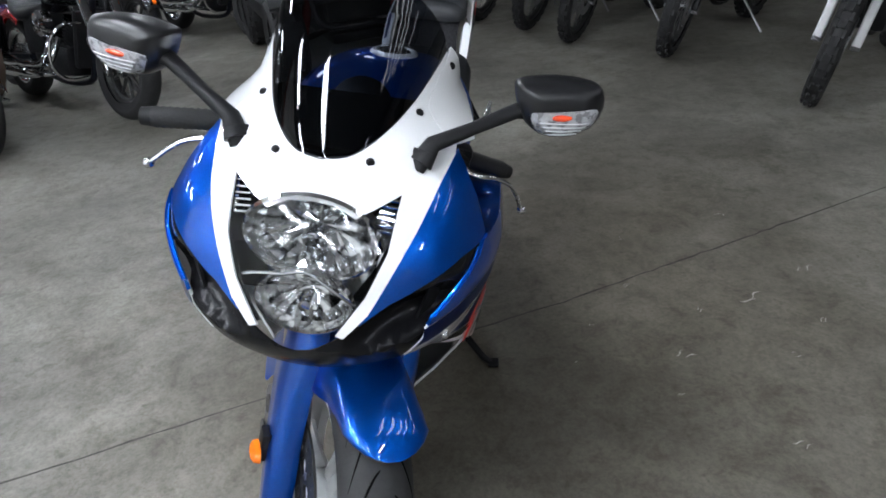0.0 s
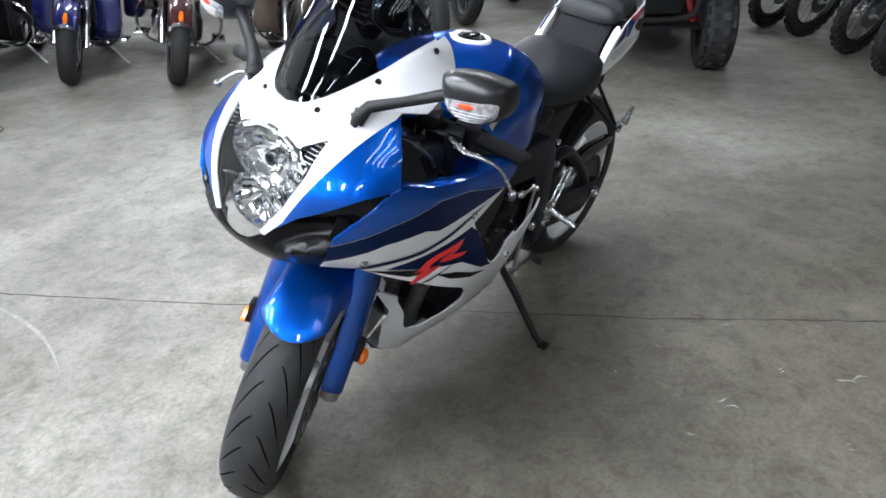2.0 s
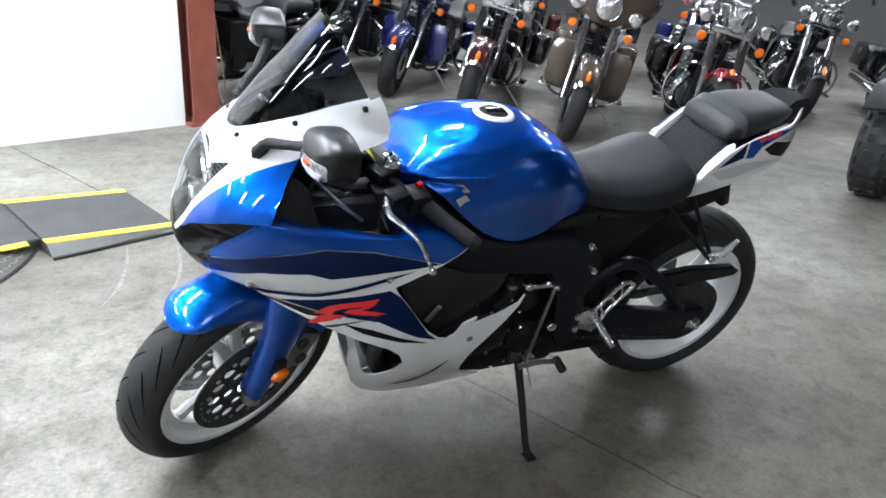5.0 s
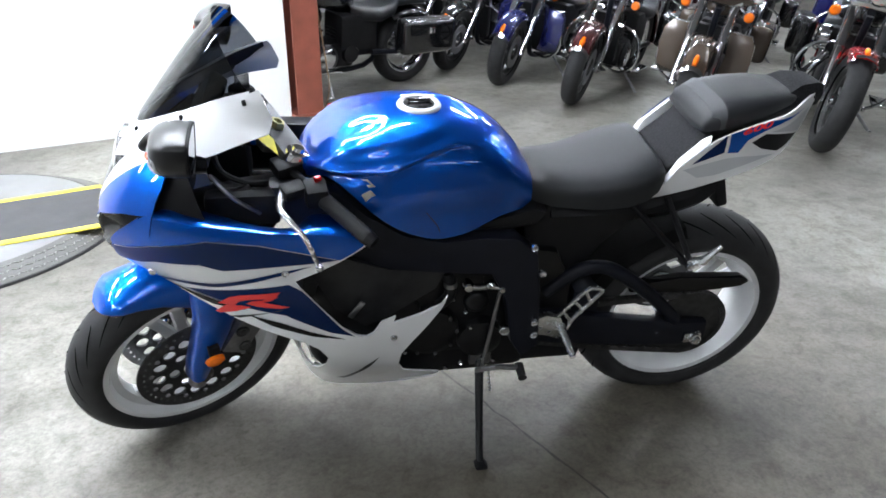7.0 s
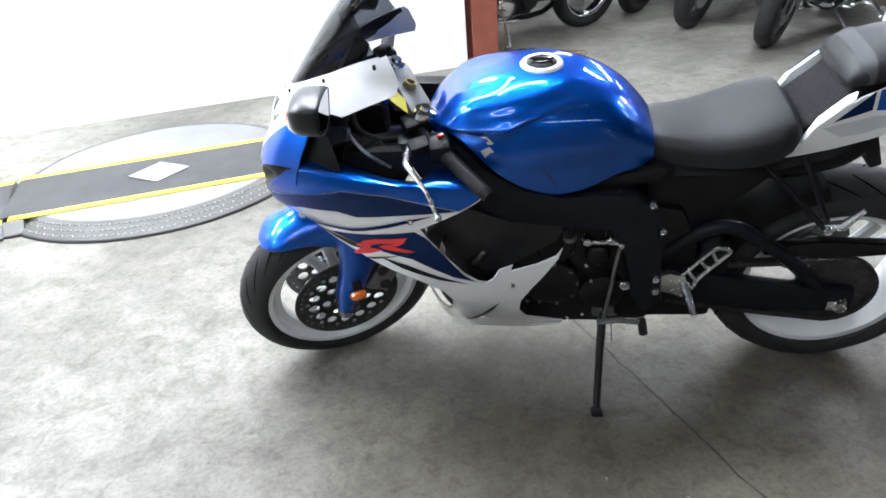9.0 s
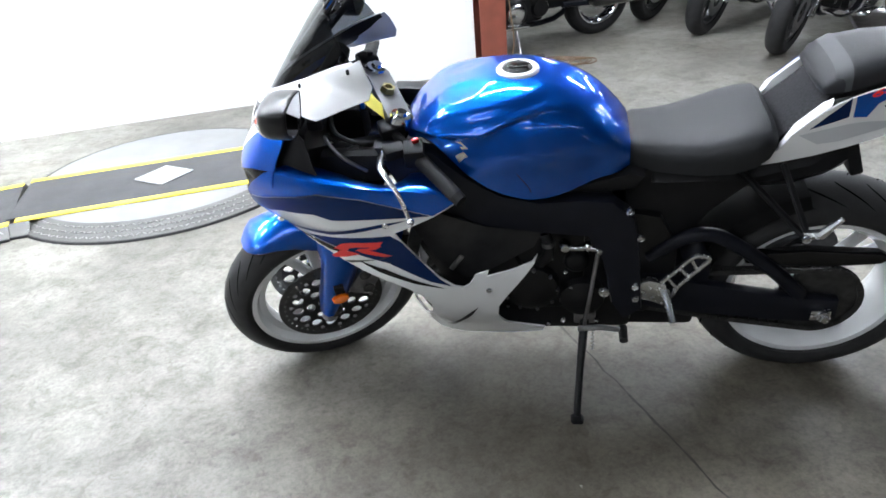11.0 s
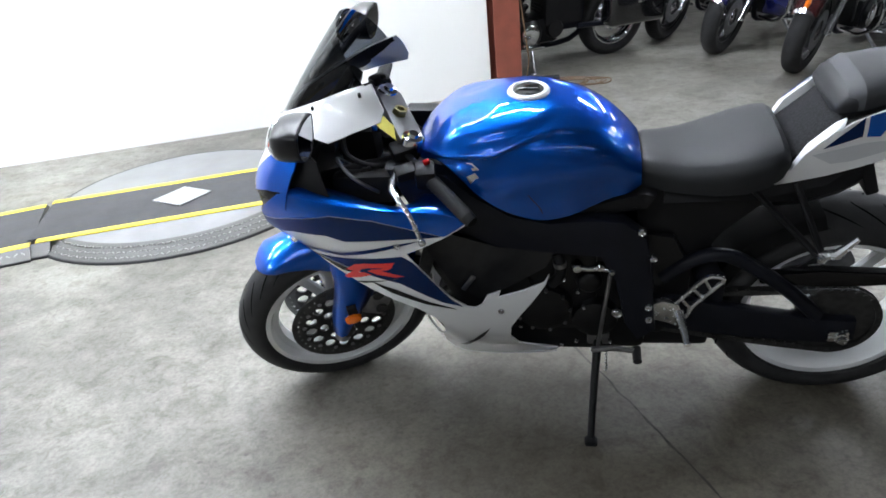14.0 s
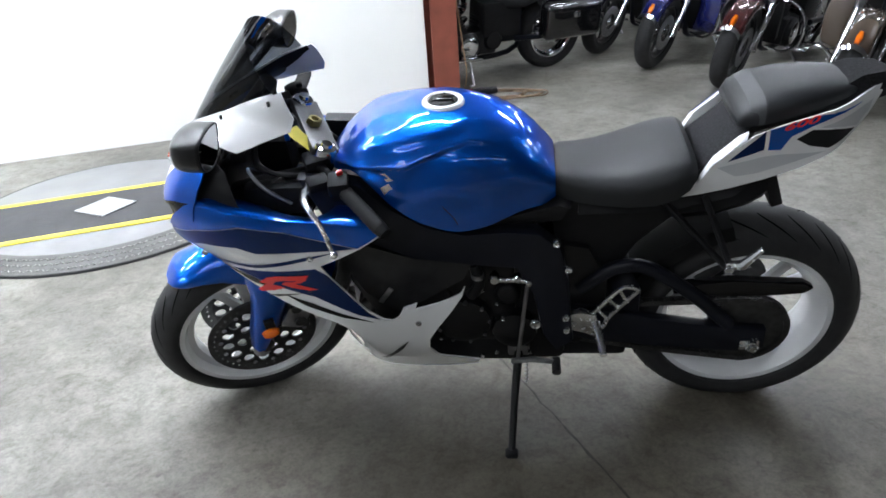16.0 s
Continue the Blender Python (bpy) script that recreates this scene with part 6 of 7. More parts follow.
def build_turntable():
    m = Matrix.Translation(hall(2.2, 1.30)) @ pose(0, 0, 0, 0, 0, YAW)
    t = thing("turntable", "grey round motorcycle turntable set low on the floor", "turntable", m)
    R, H = 0.80, 0.055
    up = Matrix.Rotation(radians(90), 4, "X")
    part("deck", lathe([(0, H), (R - 0.115, H), (R - 0.111, H - 0.003), (R - 0.111, 0.004), (0, 0.004)], 72, up), M_DECK, t, "pale worn steel deck")
    part("skirt", lathe([(R - 0.110, H + 0.001), (R - 0.103, H + 0.001), (R, 0.012), (R, 0.006), (R - 0.110, 0.006)], 72, up, closed=True), M_DIAMONDPLATE, t, "sloping tread plate skirt")
    part("rubber_edge", lathe([(R - 0.02, 0.011), (R + 0.008, 0.010), (R + 0.012, 0.0), (R - 0.02, 0.0)], 72, up, closed=True), M_RUBBER, t, "black rubber edge")
    lug = bmesh.new()
    for k in range(90):
        a = math.pi * (k + 0.5) / 90
        for j, rr in enumerate((R - 0.020, R - 0.050, R - 0.080)):
            z = 0.0125 + (R - rr) * (H - 0.011) / 0.103
            add_box(lug, (0, 0, 0), (0.020, 0.0045, 0.003), 0, Matrix.Translation((rr * math.cos(a), rr * math.sin(a), z + 0.001)) @ Matrix.Rotation(a + (0.8 if (k + j) % 2 else 2.3), 4, "Z"))
    tagged(part("tread_lug", lug, M_LUG, t, smooth=False), kind="stuff")
    part("straight_skirt", loft([[(x, 0.462, H + 0.001), (x, 0.52, 0.006), (x, 0.462, 0.004)] for x in (0.60, 0.725)]), M_DIAMONDPLATE, t, smooth=False)
    part("skirt_rubber", box((0.66, 0.527, 0.006), (0.13, 0.014, 0.012), 0.003), M_RUBBER, t)
    part("seam_strip", box((0.726, 0.15, H - 0.006), (0.012, 0.64, 0.012), 0.002), M_RUBBER, t, "dark seam to the next plate")
    part("tread_strip", box((0, 0.15, H + 0.003), (1.44, 0.52, 0.006), 0.002), M_RAMPBLACK, t, "black grit strip")
    for y in (-0.135, 0.435):
        part("yellow_line", box((0, y, H + 0.0035), (1.46 if y < 0 else 1.34, 0.05, 0.006), 0.002), M_YELLOWTAPE, t, "yellow edge tape")
    part("plate_diamond", prism([(-0.155, 0), (0, 0.15), (0.155, 0), (0, -0.15)], 0, 0.004), M_PALEPLATE, t, "white diamond-shaped tread plate", smooth=False).matrix_basis = Matrix.Translation((0, 0.14, H + 0.0105)) @ Matrix.Rotation(radians(90), 4, "X") @ Matrix.Translation((0, 0, 0))
    for s in (-1, 1):
        m2 = Matrix.Translation(hall(2.2 + s * 0.73, 1.45 + (0.02 if s > 0 else 0))) @ pose(0, 0, 0, 0, 0, YAW + (7 if s > 0 else 180))
        r = thing("loading_ramp", "black ramp plate with yellow edges leading onto the turntable", "ramp", m2, "ramps of the turntable")
        L = 0.56 if s < 0 else 1.3
        wedge = prism([(0.0, 0.0), (L, 0.0), (L, 0.004), (0.0, 0.05)] if s < 0 else [(0.0, 0.0), (L, 0.0), (L, 0.05), (0.0, 0.05)], -0.315, 0.315, 0.0)
        part("wedge", wedge, M_DIAMONDPLATE, r, "tread plate sides", smooth=False)
        tilt = math.degrees(math.atan2(0.046, L)) if s < 0 else 0.0
        mid = 0.027 if s < 0 else 0.05
        part("tread_strip", box((L / 2, 0, mid + 0.003), (L, 0.52, 0.005), 0.001, pose(0, 0, 0, 0, tilt, 0)), M_RAMPBLACK, r)
        for y in (-0.285, 0.285):
            part("yellow_line", box((L / 2, y, mid + 0.003), (L, 0.05, 0.006), 0.001, pose(0, 0, 0, 0, tilt, 0)), M_YELLOWTAPE, r)
        for q in (-1, 1):
            sk = loft([[(x, q * 0.313, z + 0.002), (x, q * (0.315 + 0.06 * z / 0.05), 0.006), (x, q * 0.313, 0.004)] for x, z in ((0.0, 0.05), (L, 0.05 if s > 0 else 0.006))])
            part("skirt", sk, M_DIAMONDPLATE, r, smooth=False)
        if s > 0:
            lugs = bmesh.new()
            for k in range(38):
                for j in range(2):
                    add_box(lugs, (0, 0, 0), (0.020, 0.0045, 0.003), 0, Matrix.Translation((0.03 + k * 0.033, 0.338 + 0.022 * j, 0.033 - 0.019 * j)) @ Matrix.Rotation(radians(-40), 4, "X") @ Matrix.Rotation(0.7 if (k + j) % 2 else 2.4, 4, "Z"))
            tagged(part("tread_lug", lugs, M_LUG, r, smooth=False), kind="stuff")
        part("rubber_edge", box((L / 2, 0.375 if s > 0 else -0.375, 0.006), (L, 0.014, 0.012), 0.003), M_RUBBER, r)


M_LUG = mat("worn_plate_lug", (0.27, 0.265, 0.25), 0.45, metal=0.3, vary=0.3, scale=60)
M_PALEPLATE = mat("pale_tread_plate", (0.42, 0.42, 0.42), 0.45, metal=0.2, vary=0.3, scale=60)
M_DECK = mat("worn_deck_steel", (0.23, 0.23, 0.235), 0.5, metal=0.1, vary=0.15, scale=5, bump=0.1)
build_turntable()


def build_cord():
    rnd = random.Random(8)
    pts = []
    for i in range(90):
        a = i * 0.42
        r = 0.16 + 0.05 * math.sin(i * 0.37) + rnd.uniform(-0.01, 0.01)
        pts.append((r * 1.6 * math.cos(a) + 0.05 * math.sin(i * 0.11), r * 0.8 * math.sin(a), 0.006 + 0.004 * (i % 3)))
    c = thing("extension_cord", "loosely coiled tan extension cord lying on the floor", "extension cord", Matrix.Translation((0.52, -3.78, 0)))
    part("cable", tube(pts, 0.005, 6, smooth=2), M_CORD, c)
    part("plug", box((0.12, 0.05, 0.016), (0.06, 0.03, 0.028), 0.006), M_BLACK, c)
    h = Matrix.Translation(hall(-0.27, 0.03))
    w = thing("hanging_cable", "yellow cable hanging down beside the red post", "cable", h)
    part("cable", tube([(0.03, 0.0, 2.4), (0.015, 0.01, 1.6), (0.03, 0.02, 0.9), (-0.01, 0.03, 0.45), (-0.03, 0.02, 0.2), (0.02, 0.0, 0.03), (0.1, -0.02, 0.008)], 0.006, 6, smooth=6), M_CORD, w)
    g = thing("grinder", "small black and red power tool lying on the floor", "power tool", Matrix.Translation((0.68, -3.80, 0)) @ pose(0, 0, 0, 0, 0, 20))
    part("body", tube([(-0.13, 0, 0.035), (-0.02, 0, 0.036), (0.08, 0, 0.034)], [0.026, 0.034, 0.03], 12), M_BLACK, g)
    part("gear_head", tube([(0.08, 0, 0.034), (0.13, 0, 0.034)], [0.03, 0.026], 12), M_REDLENS, g)
    part("guard", lathe([(0, 0.01), (0.055, 0.01), (0.06, 0.02), (0.06, 0.03), (0.0, 0.03)], 20, Matrix.Translation((0.12, 0, 0)) @ Matrix.Rotation(radians(90), 4, "X")), M_STEEL, g)


M_CORD = mat("tan_cable_sheath", (0.13, 0.08, 0.04), 0.55, vary=0.2)
build_cord()


# ---- parked cruisers ----
def paint(name, color):
    return mat(name, color, 0.25, metal=0.2, coat=1.0, vary=0.08, scale=6)


P_BLACK = paint("black_gloss_paint", (0.006, 0.006, 0.007))
P_BLUE = paint("deep_blue_paint", (0.008, 0.012, 0.09))
P_BRONZE = paint("bronze_pewter_paint", (0.085, 0.062, 0.048))
P_RED = paint("red_gloss_paint", (0.35, 0.008, 0.01))
P_MAROON = paint("dark_maroon_paint", (0.06, 0.012, 0.012))
P_WHITE = mat("white_plastic", (0.7, 0.7, 0.7), 0.4, vary=0.05)


def cruiser(place, heading, body, fender, lean=10, turn=22, bags=True, label="", lamps=True, screen_on=False, wing=False, span=(28, 176)):
    """A heavy cruiser; its own space has the front tyre's foot at the origin and X ahead."""
    b = thing("cruiser_motorcycle", label, "motorcycle", Matrix.Translation((place[0], place[1], 0.0)) @ pose(0, 0, 0, 0, 0, heading) @ pose(0, 0, 0, -lean, 0, 0), "parked cruisers")
    A, B = Vector((0, 0, 0.32)), Vector((-1.62, 0, 0.32))
    rk = Vector((-0.5, 0, 0.866))
    hd = A - rk * 0.0 + Vector((0.19, 0, -0.32))
    st = Matrix.Translation(hd) @ Matrix.Rotation(radians(turn), 4, rk) @ Matrix.Translation(-hd)

    def turned(o):
        o.matrix_basis = st
        return o
    fw = turned(part("front_wheel", lathe(rim_profile(0.215, 0.085), 40, Matrix.Translation(A), closed=True), M_DARKSTEEL, b))
    part("front_tyre", lathe(tyre_profile(0.325, 0.135, 0.22, 0.42), 48, Matrix.Translation(A)), M_RUBBER, fw)
    sp = bmesh.new()
    for k in range(9):
        a = 2 * math.pi * k / 9
        add_tube(sp, [A + Vector((0.04 * math.cos(a), 0, 0.04 * math.sin(a))), A + Vector((0.2 * math.cos(a), 0, 0.2 * math.sin(a)))], [0.016, 0.011], 6)
    part("spokes", sp, M_DARKSTEEL, fw)
    part("hub", lathe([(0, -0.07), (0.04, -0.06), (0.05, 0), (0.04, 0.06), (0, 0.07)], 20, Matrix.Translation(A)), M_CHROME, fw)
    part("brake_disc", lathe([(0.075, 0.063), (0.145, 0.063), (0.145, 0.068), (0.075, 0.068)], 36, Matrix.Translation(A), closed=True), M_STEEL, fw)
    for s in (-1, 1):
        y = s * 0.112
        leg = turned(part("fork_leg", tube([A + Vector((-0.03, y, -0.03)), A + Vector((-0.03, y, 0)) + rk * 0.36], 0.027, 14), M_CHROME, b, "polished chrome fork leg"))
        part("fork_cover", tube([A + Vector((-0.03, y, 0)) + rk * 0.34, A + Vector((-0.03, y, 0)) + rk * 0.74], 0.034, 14), M_CHROME, leg)
        part("axle_nut", bolt_bm((A.x, y + s * 0.03, A.z), 0.018, 0.01 * s, 10), M_CHROME, leg)
        if lamps:
            lampc = A + rk * 0.72 + Vector((0.03, s * 0.23, 0.02))
            pl = turned(part("passing_lamp", lathe([(0.0, 0.03), (0.03, 0.025), (0.05, 0.0), (0.054, -0.035), (0.046, -0.04)], 20, Matrix.Translation(lampc) @ Matrix.Rotation(radians(90), 4, "Z")), M_CHROME, b, "chrome passing lamp"))
            part("lens", lathe([(0, -0.046), (0.03, -0.043), (0.047, -0.037)], 20, Matrix.Translation(lampc) @ Matrix.Rotation(radians(90), 4, "Z")), M_LAMPFACE, pl)
        tc = A + rk * 0.62 + Vector((0.03, s * 0.22, -0.04))
        ts = turned(part("turn_signal", lathe([(0, 0.03), (0.02, 0.026), (0.033, 0.005), (0.034, -0.015)], 18, Matrix.Translation(tc) @ Matrix.Rotation(radians(90), 4, "Z")), M_CHROME, b))
        part("amber_lens", lathe([(0.034, -0.015), (0.025, -0.026), (0, -0.03)], 18, Matrix.Translation(tc) @ Matrix.Rotation(radians(90), 4, "Z")), M_ORANGE, ts, "amber lens")
        part("stalk", tube([tc, A + rk * 0.64 + Vector((-0.02, s * 0.12, 0))], 0.009, 8), M_CHROME, ts)
    rings = []
    for a in range(span[0], span[1], 12):
        ca, sa = math.cos(radians(a)), math.sin(radians(a))
        ring = [(A.x + (0.352 - 0.06 * abs(u) ** 2.5) * ca, 0.085 * math.sin(u * math.pi / 2), A.z + (0.352 - 0.06 * abs(u) ** 2.5) * sa) for u in (q / 6 for q in range(-6, 7))]
        rings.append(ring + [(p[0] - 0.006 * ca, p[1] * 0.96, p[2] - 0.006 * sa) for p in reversed(ring)])
    fd = turned(part("front_mudguard", loft(rings), fender, b, angle=55))
    fc = [A + Vector((0.357 * math.cos(radians(a)), 0, 0.357 * math.sin(radians(a)))) for a in (span[0] + 6, span[0] + 12, span[0] + 18)]
    part("mudguard_lamp", tube(fc, [0.014, 0.02, 0.012], 10), M_ORANGE, fd, "amber marker lamp")
    part("mudguard_trim", loft([[(A.x + 0.360 * math.cos(radians(a)), y, A.z + 0.360 * math.sin(radians(a)) - 0.05 * abs(y / 0.085) ** 2.5) for y in (-0.085, -0.05, 0, 0.05, 0.085)] for a in (span[0], span[0] + 5)], closed=False), M_CHROME, fd)
    lc = A + rk * 0.80 + Vector((0.13, 0, -0.02))
    hl = turned(part("headlight", lathe([(0, 0.13), (0.05, 0.12), (0.085, 0.08), (0.1, 0.02), (0.104, -0.02), (0.098, -0.03), (0.092, -0.022)], 32, Matrix.Translation(lc) @ Matrix.Rotation(radians(90), 4, "Z")), M_CHROME, b, "large round chrome headlight"))
    part("lens", lathe([(0, -0.040), (0.05, -0.036), (0.092, -0.024)], 32, Matrix.Translation(lc) @ Matrix.Rotation(radians(90), 4, "Z")), M_LAMPFACE, hl)
    yk = turned(part("fork_yoke", merge_bm(box(A + rk * 0.66, (0.06, 0.30, 0.05), 0.012), box(A + rk * 0.84 + Vector((-0.02, 0, 0)), (0.07, 0.28, 0.04), 0.012)), M_CHROME, b))
    hb = [A + rk * 0.86 + Vector((-0.02, s0 * w, z)) + Vector((x, 0, 0)) for s0, w, x, z in ((-1, 0.46, -0.34, 0.14), (-1, 0.40, -0.20, 0.17), (-1, 0.18, -0.02, 0.18), (-1, 0.08, 0.0, 0.04), (1, 0.08, 0.0, 0.04), (1, 0.18, -0.02, 0.18), (1, 0.40, -0.20, 0.17), (1, 0.46, -0.34, 0.14))]
    bar = turned(part("handlebar", tube(hb, 0.013, 10, smooth=4), M_CHROME, b, "chrome pull-back handlebar"))
    for e, f in ((hb[0], hb[1]), (hb[-1], hb[-2])):
        part("grip", tube([e, e.lerp(f, 0.75)], 0.02, 10), M_GRIP, bar)
        part("mirror", lathe([(0, -0.012), (0.05, -0.01), (0.058, 0), (0.05, 0.012), (0, 0.014)], 18, Matrix.Translation(f + Vector((0.06, 0.02 if f.y > 0 else -0.02, 0.16))) @ Matrix.Rotation(radians(80), 4, "Z")), M_CHROME, bar)
        part("mirror_stem", tube([f, f + Vector((0.06, 0.02 if f.y > 0 else -0.02, 0.15))], 0.006, 6), M_CHROME, bar)
        part("lever", tube([f + Vector((0.05, 0, 0)), e + Vector((0.07, 0, 0.0))], 0.008, 6), M_CHROME, bar)
    if wing:
        rows = []
        for x, w, z0, z1 in ((0.075, 0.13, -0.12, 0.12), (0.04, 0.24, -0.15, 0.20), (-0.03, 0.34, -0.13, 0.27), (-0.12, 0.40, -0.06, 0.30), (-0.16, 0.39, -0.03, 0.30)):
            rows.append([lc + Vector((x - 0.09, w * math.copysign(abs(math.cos(q)) ** 0.7, math.cos(q)), (z0 + z1) / 2 + (z1 - z0) / 2 * math.copysign(abs(math.sin(q)) ** 0.8, math.sin(q)))) for q in (2 * math.pi * k / 28 for k in range(28))])
        turned(part("fork_fairing", loft(rows), body, b, "painted fork-mounted fairing", angle=60))
        for s in (-1, 1):
            part("leg_shield", loft([[(-0.36 - dx, s * (0.10 + w0), z), (-0.33 - dx, s * (0.18 + w0), z), (-0.36 - dx, s * (0.28 + w0), z), (-0.42 - dx, s * (0.28 + w0), z), (-0.42 - dx, s * (0.10 + w0), z)] for z, w0, dx in ((0.30, 0.0, 0.06), (0.36, 0.03, 0.02), (0.5, 0.05, 0.0), (0.62, 0.04, 0.0), (0.68, 0.0, 0.02))]), body, b, "painted leg shield", angle=60)
    if screen_on:
        rows = [[(lc.x + 0.02 - 0.25 * z - 0.3 * (y / 0.28) ** 2 * 0.5, y * (1 - 0.25 * z / 0.5), lc.z + 0.08 + z) for y in (q * 0.07 for q in range(-4, 5))] for z in (0, 0.15, 0.3, 0.42, 0.5)]
        turned(part("touring_screen", loft(rows, closed=False), M_CLEAR, b, "clear touring screen"))
    # tank, seat, mudguard
    rings = []
    for x, zt, hw, zb in ((-0.52, 0.86, 0.07, 0.76), (-0.58, 0.90, 0.13, 0.74), (-0.70, 0.92, 0.165, 0.72), (-0.84, 0.90, 0.16, 0.71), (-0.96, 0.85, 0.12, 0.71), (-1.04, 0.79, 0.07, 0.72)):
        rings.append([(x, hw * math.copysign(abs(math.cos(a)) ** 0.75, math.cos(a)), (zt + zb) / 2 + (zt - zb) / 2 * math.copysign(abs(math.sin(a)) ** 0.75, math.sin(a))) for a in (2 * math.pi * k / 24 for k in range(24))])
    tk = part("fuel_tank", loft(rings), body, b, angle=60)
    part("tank_console", box((-0.78, 0, 0.915), (0.34, 0.09, 0.03), 0.012), M_CHROME, tk)
    rings = []
    for x, zt, hw in ((-1.0, 0.74, 0.10), (-1.10, 0.72, 0.17), (-1.26, 0.71, 0.19), (-1.40, 0.75, 0.17), (-1.46, 0.82, 0.13), (-1.62, 0.83, 0.14), (-1.76, 0.82, 0.12)):
        rings.append([(x, hw * math.copysign(abs(math.cos(a)) ** 0.6, math.cos(a)), zt - 0.06 + 0.06 * math.copysign(abs(math.sin(a)) ** 0.6, math.sin(a))) for a in (2 * math.pi * k / 20 for k in range(20))])
    part("saddle", loft(rings), M_SEAT, b, "black leather saddle", angle=60)
    rings = []
    for a in range(-8, 128, 12):
        ca, sa = -math.cos(radians(a)), math.sin(radians(a))
        ring = [(B.x + (0.38 - 0.09 * abs(u) ** 2.5) * ca, 0.115 * math.sin(u * math.pi / 2), B.z + (0.38 - 0.09 * abs(u) ** 2.5) * sa) for u in (q / 6 for q in range(-6, 7))]
        rings.append(ring + [(p[0] - 0.006 * ca, p[1] * 0.96, p[2] - 0.006 * sa) for p in reversed(ring)])
    rm = part("rear_mudguard", loft(rings), fender, b, angle=55)
    part("tail_lamp", box((B.x - 0.385, 0, B.z + 0.12), (0.06, 0.10, 0.07), 0.015), M_REDLENS, rm, "red tail lamp")
    rw = part("rear_wheel", lathe(rim_profile(0.215, 0.12), 40, Matrix.Translation(B), closed=True), M_CHROME, b)
    part("rear_tyre", lathe(tyre_profile(0.325, 0.16, 0.22, 0.4), 48, Matrix.Translation(B)), M_RUBBER, rw)
    part("hub", lathe([(0, -0.08), (0.09, -0.07), (0.1, 0), (0.09, 0.07), (0, 0.08)], 20, Matrix.Translation(B)), M_ALU, rw)
    # engine
    en = part("engine", merge_bm(box((-0.82, 0, 0.34), (0.42, 0.26, 0.22), 0.05), lathe([(0, 0.17), (0.09, 0.165), (0.115, 0.14), (0.115, 0.05)], 28, Matrix.Translation((-0.74, 0, 0.33))), lathe([(0, 0.16), (0.07, 0.155), (0.085, 0.13), (0.085, 0.05)], 28, Matrix.Translation((-0.98, 0, 0.35)))), M_ENGINE, b, "black V-twin engine with chrome covers")
    part("primary_cover", lathe([(0, 0.178), (0.05, 0.176), (0.085, 0.165), (0.095, 0.15), (0.095, 0.12)], 28, Matrix.Translation((-0.74, 0, 0.33))), M_CHROME, en)
    part("battery_box", box((-1.06, 0, 0.52), (0.36, 0.30, 0.30), 0.04), M_BLACK, b)
    part("radiator_cover", box((-0.46, 0, 0.50), (0.06, 0.24, 0.40), 0.02, pose(0, 0, 0, 0, 12, 0)), M_BLACK, b)
    for lean_x in (-22, 22):
        for k in range(9):
            part("cooling_fin", box((0, 0, 0), (0.16 - 0.004 * abs(k - 4), 0.17, 0.006), 0.002), M_ENGINE if k < 7 else M_CHROME, en).matrix_basis = Matrix.Translation((-0.80 - 0.006 * lean_x * 0.9, 0, 0.44)) @ Matrix.Rotation(radians(-lean_x), 4, "Y") @ Matrix.Translation((0, 0, 0.026 * k))
    part("air_cleaner", lathe([(0, 0.235), (0.07, 0.23), (0.09, 0.21), (0.09, 0.15)], 28, Matrix.Translation((-0.78, 0, 0.60)) @ Matrix.Rotation(radians(180), 4, "Z")), M_CHROME, en)
    fr = part("frame", merge_bm(tube([(-0.36, 0, 0.82), (-0.46, 0, 0.40), (-0.58, 0, 0.20), (-1.2, 0, 0.19), (-1.4, 0, 0.4)], 0.024, 10, smooth=4), tube([(-0.40, 0, 0.84), (-0.9, 0, 0.70), (-1.3, 0, 0.62)], 0.026, 10, smooth=3), box((-1.15, 0, 0.45), (0.30, 0.16, 0.30), 0.04)), M_FRAME, b, "black tubular frame")
    for s in (-1, 1):
        part("swingarm", tube([(-1.2, s * 0.13, 0.34), (B.x, s * 0.13, 0.32)], 0.024, 8), M_FRAME, fr)
        part("footboard", box((-0.62, s * 0.30, 0.28), (0.30, 0.11, 0.025), 0.01), M_CHROME, b)
        if bags:
            sb = part("saddlebag", box((B.x - 0.02, s * 0.30, 0.50), (0.56, 0.18, 0.30), 0.06, seg=3), body, b, "hard saddlebag")
            part("latch", box((B.x - 0.02, s * 0.393, 0.56), (0.06, 0.012, 0.05), 0.004), M_CHROME, sb)
    for s in (-1, 1):
        part("engine_guard", tube([(-0.42, s * 0.05, 0.62), (-0.40, s * 0.22, 0.60), (-0.40, s * 0.31, 0.50), (-0.42, s * 0.31, 0.34), (-0.46, s * 0.2, 0.24), (-0.5, s * 0.05, 0.24)], 0.012, 8, smooth=4), M_CHROME, b, "chrome engine guard")
    for k, z in ((0, 0.24), (1, 0.31)):
        part("exhaust", tube([(-0.72 - 0.12 * k, -0.12, 0.5), (-0.70 - 0.1 * k, -0.2, 0.36), (-0.9, -0.23, z), (-1.3, -0.24, z), (-2.0, -0.25, z + 0.02)], [0.024] * 12 + [0.045] * 5, 12, smooth=4), M_CHROME, b, "long chrome exhaust pipe")
    part("jiffy_stand", tube([(-0.75, 0.14, 0.22), (-0.70, 0.33, 0.06), (-0.66, 0.34, 0.062)], 0.012, 8), M_STEEL, b)
    return b


M_LAMPFACE = facets("lamp_glass_face")
M_LAMPFACE.node_tree.nodes["Principled BSDF"].inputs["Coat Weight"].default_value = 1.0

